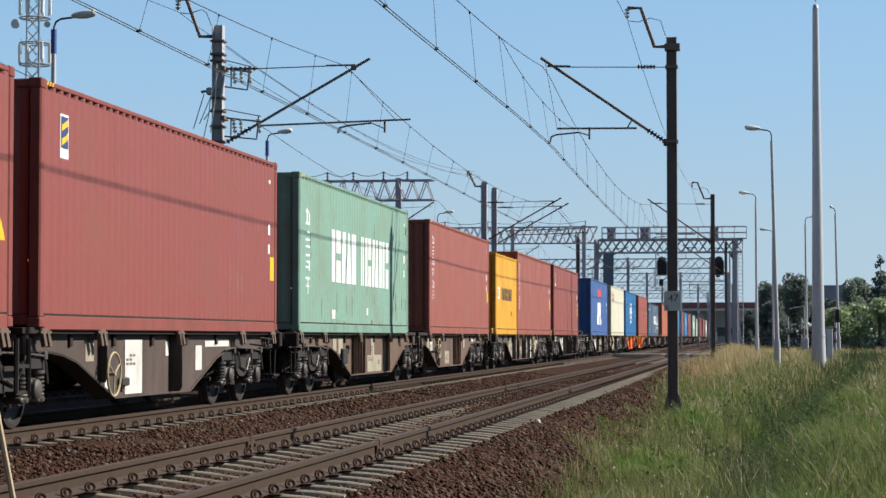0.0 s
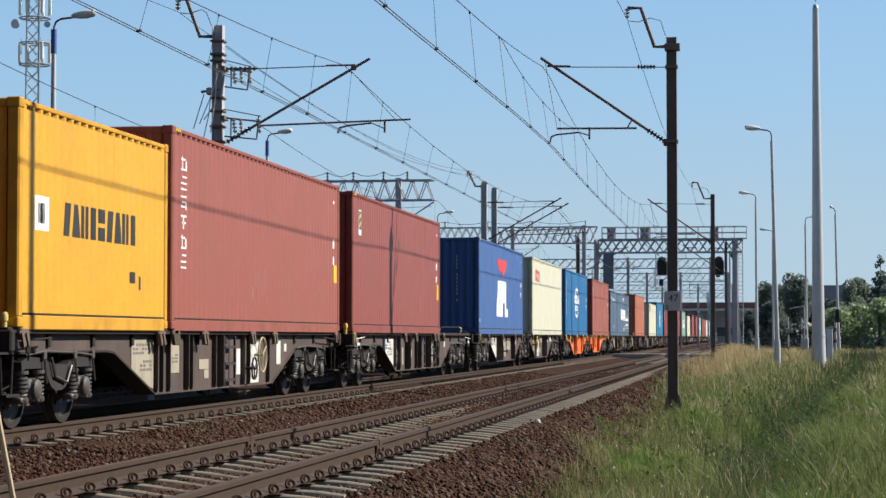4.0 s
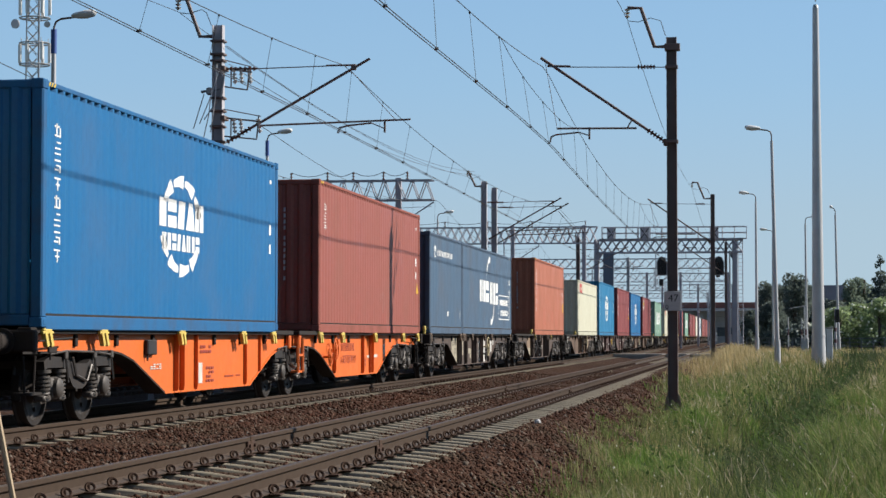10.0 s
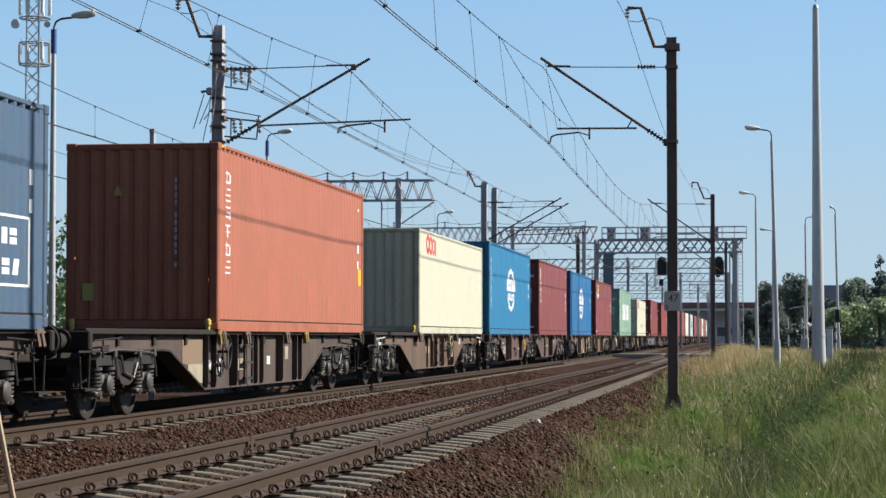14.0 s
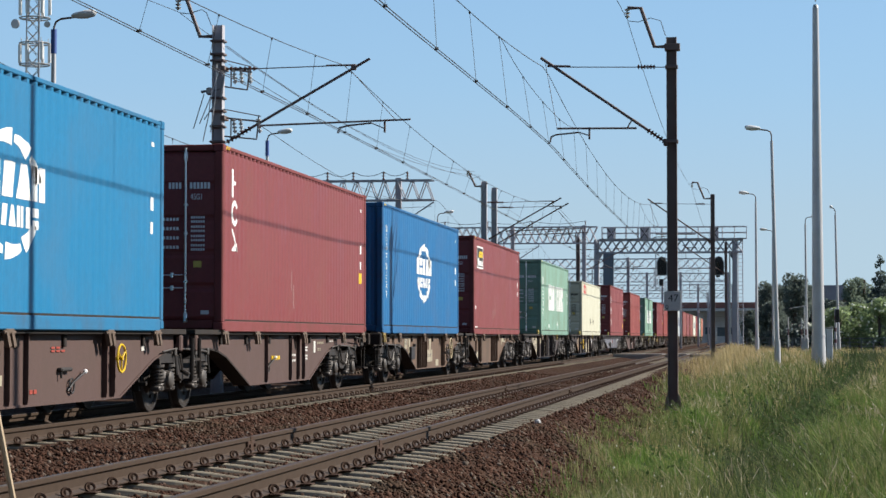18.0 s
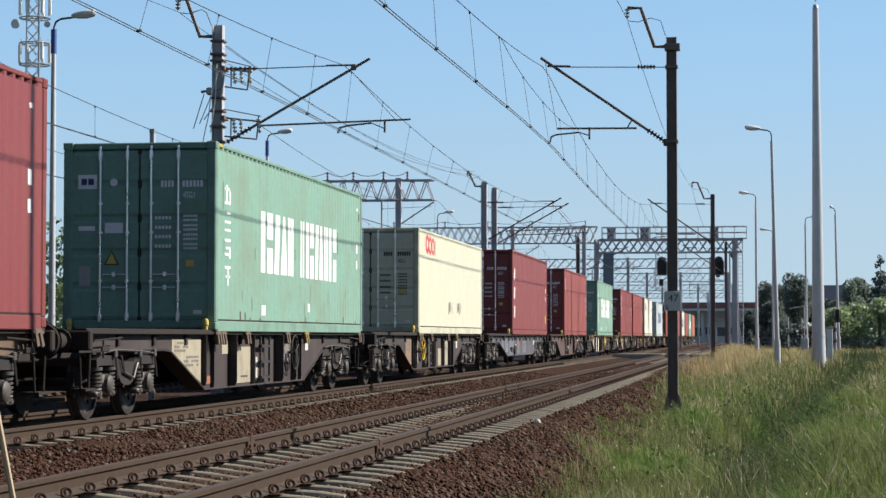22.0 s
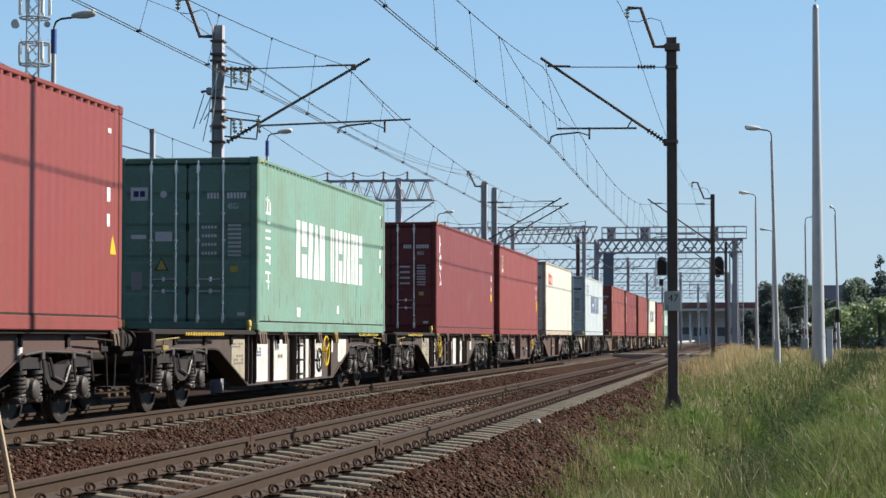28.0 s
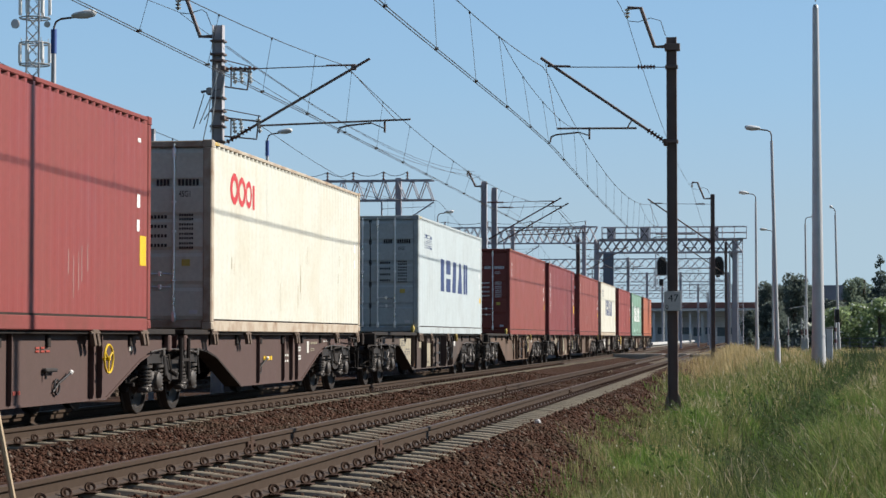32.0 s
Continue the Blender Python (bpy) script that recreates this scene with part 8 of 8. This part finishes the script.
def sward(name, gen, n, mat, label, height, near, far, keep, droop=0.35, wide=1.0, plume=0.0):
    y = near * (far / near) ** gen.random(n)
    lo, hi = edge_x(y), 0.064 * y + 1.6
    # blades stand in tufts
    k = n // 14
    x = lo + (hi - lo) * gen.random(n) ** 0.95
    own = gen.integers(0, k, n)
    x = np.where(gen.random(n) < 0.6, x[own] + gen.normal(size=n) * 0.09, x)
    y = np.where(np.abs(x - x[own]) < 0.4, np.where(gen.random(n) < 0.9, y[own] + gen.normal(size=n) * 0.12, y), y)
    ok = keep(x, y, gen.random(n)) & ~((np.abs(x + 1.68) < 0.36) & (y > 46.2) & (y < 50.0)) & (x > edge_x(y) - 0.15)
    x, y = x[ok], y[ok]
    z = np.array([ground_z(a, b) if a > -1.7 else max(ground_z(a, b), ballast_z(a)) for a, b in zip(x, y)])
    n = len(x)
    h = height(x, y) * (0.5 + 0.7 * gen.random(n)) * np.clip((x - edge_x(y)) / 1.3, np.interp(y, [30, 38, 50, 58], [0.75, 0.28, 0.28, 0.6]), 1)
    a = gen.random(n) * 2 * np.pi
    w = np.maximum(0.0032, y * 0.00012) * wide * (0.7 + 0.6 * gen.random(n))
    side = np.stack([np.cos(a), np.sin(a), np.zeros(n)], 1) * w[:, None]
    b = gen.random(n) * 2 * np.pi
    lean = np.stack([np.cos(b) - 0.35, np.sin(b), np.zeros(n)], 1) * (h * droop * (0.2 + gen.random(n)))[:, None]
    root = np.stack([x, y, z - 0.03], 1)
    up = np.stack([0 * h, 0 * h, h], 1)
    mid, tip = root + lean * 0.3 + up * 0.62, root + lean + up * (1 - 0.15 * droop)
    if plume:
        side2 = side * plume
        v = np.stack([root - side * 0.5, root + side * 0.5, mid - side * 0.5, mid + side * 0.5, mid + (tip - mid) * 0.35 - side2, mid + (tip - mid) * 0.35 + side2, tip - side * 0.3, tip + side * 0.3], 1).reshape(-1, 3)
        m, rows = 8, ([0, 1, 3, 2], [2, 3, 5, 4], [4, 5, 7, 6])
    else:
        v = np.stack([root - side, root + side, mid - side * 0.8, mid + side * 0.8, tip - side * 0.1, tip + side * 0.1], 1).reshape(-1, 3)
        m, rows = 6, ([0, 1, 3, 2], [2, 3, 5, 4])
    i = np.arange(n)[:, None] * m
    q = np.concatenate([i + np.array([r]) for r in rows], 0)
    ob = new(name, fast_mesh(name, v, q, mat))
    return tagged(ob, label, "grass", kind="stuff")


def dryness(x, y):
    """Share of straw-coloured grass: much at the far end of the verge beside the line."""
    return np.clip((y - 72) / 22, 0, 1) * np.clip((0.9 - x) / 1.8, 0, 1) * 0.75 + np.clip((y - 55) / 40, 0, 1) * 0.18 + np.clip((y - 90) / 15, 0, 1) * 0.35 + 0.07


gg = np.random.default_rng(21)
sward("tall_grass", gg, 150000, GRASS_G, "tall green verge grass", lambda x, y: 0.15 + 0.5 * np.clip(tuft(x, y), 0, 1.3) ** 1.3, 13, 135, lambda x, y, r: (r > dryness(x, y)) & (r > np.interp(y, [26, 44], [0.15, 1.0]) * np.exp(-(((x - ditch_x(y) - 0.2) / (0.58 + 0.006 * y)) ** 4))), 0.5)
sward("dry_grass", gg, 80000, GRASS_D, "straw-coloured seeding grass", lambda x, y: 0.30 + 0.34 * tuft(x, y) + 0.3 * np.clip((y - 78) / 15, 0, 1) * np.clip((0.4 - x) / 1.5, 0, 1), 14, 170, lambda x, y, r: r < dryness(x, y) * (1 - 0.9 * np.exp(-(((x - ditch_x(y) - 0.2) / (0.5 + 0.004 * y)) ** 4))), 0.35, 0.8)
sward("shaded_rank_grass", gg, 130000, GRASS_R, "rank grass along the ditch, darkened for its shade", lambda x, y: 0.4 + 0.34 * tuft(x, y), 20, 124, lambda x, y, r: r < np.interp(y, [24, 44], [0.22, 1.0]) * np.exp(-(((x - ditch_x(y) - 0.2 + 0.12 * np.sin(y * 0.6)) / (0.5 + 0.004 * y)) ** 2)), 0.6, 1.5)
sward("lush_grass", gg, 60000, GRASS_L, "lush bright green grass tufts", lambda x, y: 0.22 + 0.42 * np.clip(tuft(x * 1.3, y), 0, 1.3), 16, 60, lambda x, y, r: (np.sin(x * 1.7 + 0.6) * np.sin(y * 0.42 + 0.8 * x) + 0.25 * np.sin(y * 1.9) > 0.25 + 0.4 * r), 0.7, 1.7)
sward("seeding_grass", gg, 2300, SEED, "grass stems with pale seed plumes", lambda x, y: 0.5 + 0.2 * tuft(x, y), 14, 110, lambda x, y, r: tuft(x * 0.6 + 3, y * 0.5) > 0.5 * r, 0.45, 0.6, 2.6)
sward("weeds", gg, 26000, WEED, "broad-leaved weeds among the grass", lambda x, y: 0.20 + 0.26 * tuft(x + 4, y), 14, 80, lambda x, y, r: np.sin(x * 2.1 + 1) + np.sin(y * 0.45 + x) > 0.3 + r * 0.8, 0.9, 1.8)
sward("bank_grass", gg, 16000, GRASS_B, "broad deep green blades on the near bank", lambda x, y: 0.3 + 0.4 * np.clip(tuft(x, y), 0, 1.2), 18, 44, lambda x, y, r: (x > ditch_x(y) + 0.2) & (tuft(x * 1.4 + 2, y * 1.2) > 0.5 * r + 0.1), 0.8, 2.0)
# leafy weed clumps, thickest along the ditch
wc, wr = [], []
for i in range(430):
    y = 36 * (100 / 36) ** gg.random() if i < 260 else 24 * (70 / 24) ** gg.random()
    x = float(ditch_x(y)) + 0.2 + gg.normal() * (0.45 if i < 260 else 1.1)
    x = max(x, float(edge_x(y)) + 0.7)
    s = (0.12 if i < 260 else 0.06) + 0.16 * gg.random() * min(1.0, y / 50)
    for k in range(4):
        wc.append((x + gg.normal() * s, y + gg.normal() * s, ground_z(x, y) + 0.1 + k * s * 0.8))
        wr.append((s, s, s * 1.1))
wv, wq = leaves(gg, np.array(wc), np.array(wr), 15000, 0.032)
tagged(new("weed_clumps", fast_mesh("weed_clumps", wv, wq, NETTLE)), "dark leafy weeds along the ditch", "weeds", kind="stuff")
fh = gg.random((140, 4))
fy = 15 * (80 / 15) ** fh[:, 0]
fx = edge_x(fy) + 0.4 + (0.064 * fy + 1.0 - edge_x(fy)) * fh[:, 1]
heads = Build()
for a, b, r, s in zip(fx, fy, fh[:, 2], fh[:, 3]):
    z = ground_z(a, b) + 0.25 + 0.3 * r
    k = 0.004 + 0.004 * s + b * 0.00006
    heads.add([(a - k, b, z), (a + k, b, z), (a, b - k, z), (a, b + k, z), (a, b, z + k * 2), (a, b, z - k * 2)], [(0, 2, 4), (2, 1, 4), (1, 3, 4), (3, 0, 4), (2, 0, 5), (1, 2, 5), (3, 1, 5), (0, 3, 5)])
tagged(part("flowering_tops", heads, BLOSSOM), "pale small flowers in the grass", "flowers", kind="stuff")


# ---- small repeated pieces of the track ----
near_tr, far_tr = tracks
sl_mesh = sleeper_mesh()


def clip_mesh():
    c = Build().box(0.02, 0.17, -0.075, 0.075, -0.178, -0.166, 0.004)
    c.ring((0.10, 0.0, -0.134), (0.6, -1, 0.5), 0.036, 0.0135, 12, 5)
    c.rod((0.085, 0, -0.17), (0.085, 0, -0.115), 0.014, n=6)
    return c.mesh("rail_clip", CLIP)


cl_mesh = clip_mesh()
extra_s, extra_c = Build(), Build()
srng = random.Random(9)
for tr, phase in ((near_tr, 0.22), (far_tr, 0.41)):
    for i in range(300):
        y = 12.5 + phase + i * SLEEPER_GAP
        if i < 150:
            part("sleeper", sl_mesh, None, tr, "", Matrix.Translation((srng.uniform(-0.015, 0.015), y, srng.uniform(-0.006, 0.004))) @ Matrix.Rotation(srng.uniform(-0.008, 0.008), 4, "Z"))
        else:
            extra_s.box(-1.3, 1.3, y - 0.06, y + 0.06, -0.3, -0.186, 0.015) if tr is near_tr else extra_s.box(-1.3 + FAR_X - NEAR_X, 1.3 + FAR_X - NEAR_X, y - 0.06, y + 0.06, -0.3, -0.186, 0.015)
        for side in (-0.7525, 0.7525):
            if i < 140 and (tr is near_tr or side > 0):
                if tr is near_tr or i < 70:
                    part("rail_clip", cl_mesh, None, tr, "", (side, y, 0))
                else:
                    o = side + FAR_X - NEAR_X
                    extra_c.box(o + 0.02, o + 0.15, y - 0.05, y + 0.05, -0.178, -0.1, 0.02)
tagged(part("far_sleepers", extra_s, SLEEPER, near_tr), kind="stuff")
tagged(part("far_clips", extra_c, CLIP, near_tr), kind="stuff")


# ---- loose stones ----
def stone_mat(nt, b):
    g = nt.nodes.new("ShaderNodeNewGeometry")
    col = ramp(nt, g.outputs["Random Per Island"], [(0.0, (0.028, 0.015, 0.011)), (0.3, (0.046, 0.0235, 0.0165)), (0.6, (0.071, 0.036, 0.0255)), (0.8, (0.094, 0.052, 0.038)), (0.93, (0.105, 0.074, 0.058)), (1.0, (0.165, 0.142, 0.12))])
    fine = noise_at(nt, 45.0, 3.0)
    col = mix(nt, ramp(nt, fine, [(0.35, (0, 0, 0)), (0.7, (0.4, 0.4, 0.4))]), col, (0.045, 0.026, 0.017))
    tone = noise_at(nt, 0.45, 3.0)
    col = mix(nt, ramp(nt, tone, [(0.54, (0, 0, 0)), (0.7, (0.55, 0.55, 0.55))]), col, (0.072, 0.06, 0.042))
    nt.links.new(col, b.inputs["Base Color"])
    b.inputs["Roughness"].default_value, b.inputs["Specular IOR Level"].default_value = 0.95, 0.04


STONE = material("crushed_stone", stone_mat)


def stones(gen, n, y0, y1, x0, x1, r0, r1):
    y = y0 + (y1 - y0) * gen.random(n) ** 1.25
    x = x0 + (x1 - x0) * gen.random(n)
    z = np.interp(x, [p[0] for p in PROFILE], [p[1] for p in PROFILE])
    z = z + 0.055 * np.clip((y - 30) / 14, 0, 1) * (np.abs(x - NEAR_X) < 0.65)
    r = r0 + (r1 - r0) * gen.random(n) ** 2
    r = r * np.where((np.abs(x - NEAR_X) < 1.3) | (np.abs(x - FAR_X) < 1.3), 0.75, 1.0)
    base = np.array([(1, 0, 0), (-1, 0, 0), (0, 1, 0), (0, -1, 0), (0, 0, 1), (0, 0, -1)], float)
    v = base[None] * (0.55 + 0.7 * gen.random((n, 6, 1))) + gen.normal(size=(n, 6, 3)) * 0.22
    a = gen.random(n) * 6.283
    ca, sa = np.cos(a)[:, None], np.sin(a)[:, None]
    v = np.stack([v[:, :, 0] * ca - v[:, :, 1] * sa, v[:, :, 0] * sa + v[:, :, 1] * ca, v[:, :, 2] * 0.8], 2)
    v = v * r[:, None, None] + np.stack([x, y, z + r * 0.25], 1)[:, None]
    t = np.array([(0, 2, 4), (2, 1, 4), (1, 3, 4), (3, 0, 4), (2, 0, 5), (1, 2, 5), (3, 1, 5), (0, 3, 5)])
    return v.reshape(-1, 3), (np.arange(n)[:, None, None] * 6 + t).reshape(-1, 3)


sgen = np.random.default_rng(4)
sets = [stones(sgen, 46000, 12.5, 34, -8.03, -1.7, 0.018, 0.042), stones(sgen, 26000, 30, 75, -8.03, -2.0, 0.022, 0.05)]
off, vs_, ts_ = 0, [], []
for v, t in sets:
    vs_.append(v)
    ts_.append(t + off)
    off += len(v)
tagged(new("ballast_stones", fast_mesh("ballast_stones", np.concatenate(vs_), np.concatenate(ts_), STONE)), "loose red-brown crushed stones", "stones", kind="stuff")
white = thing("pale_stone", "small white stone on the ballast shoulder", "stone", (-3.17, 31.2, -0.2))
part("lump", Build().disc_stack((0, 0, -0.03), (0, 0, 1), [(0, 0.02), (0.02, 0.05), (0.05, 0.045), (0.075, 0.015)], 7), WHITE_POST, white)


# ---- motion: the train comes up from the distance and gathers speed ----
SPEEDS = (10.882, 11.232, 11.553, 11.899, 12.214, 12.529, 12.880, 13.004, 13.105)  # m/s every four seconds
LEAD = -1.197


def run(t):
    """How far the train has gone by t seconds."""
    d, k = 0.0, 0
    while t > 4 and k < 7:
        d += (SPEEDS[k] + SPEEDS[k + 1]) * 2
        t, k = t - 4, k + 1
    return d + SPEEDS[k] * t + (SPEEDS[k + 1] - SPEEDS[k]) * t * t / 8


def motions():
    times = [i * 0.5 for i in range(65)]
    gone = [run(t) for t in times]
    for ob, s, z in train:
        walk(ob, [(t, Matrix.Translation((FAR_X, s + LEAD - g, z))) for t, g in zip(times, gone)])
    # wheels: one turn of the first pair is shared by all of them
    for kind in wheels:
        first = kind[0]
        y = first.location.y
        walk(first, [(i / FPS, pose(0, y, 0.46, math.degrees(run(i / FPS) / 0.46))) for i in range(int(SECONDS * FPS) + 1)])
        act, slot = first.animation_data.action, first.animation_data.action_slot
        for o in kind[1:]:
            o.rotation_mode = "QUATERNION"
            o.animation_data_create()
            o.animation_data.action = act
            o.animation_data.action_slot = slot


motions()
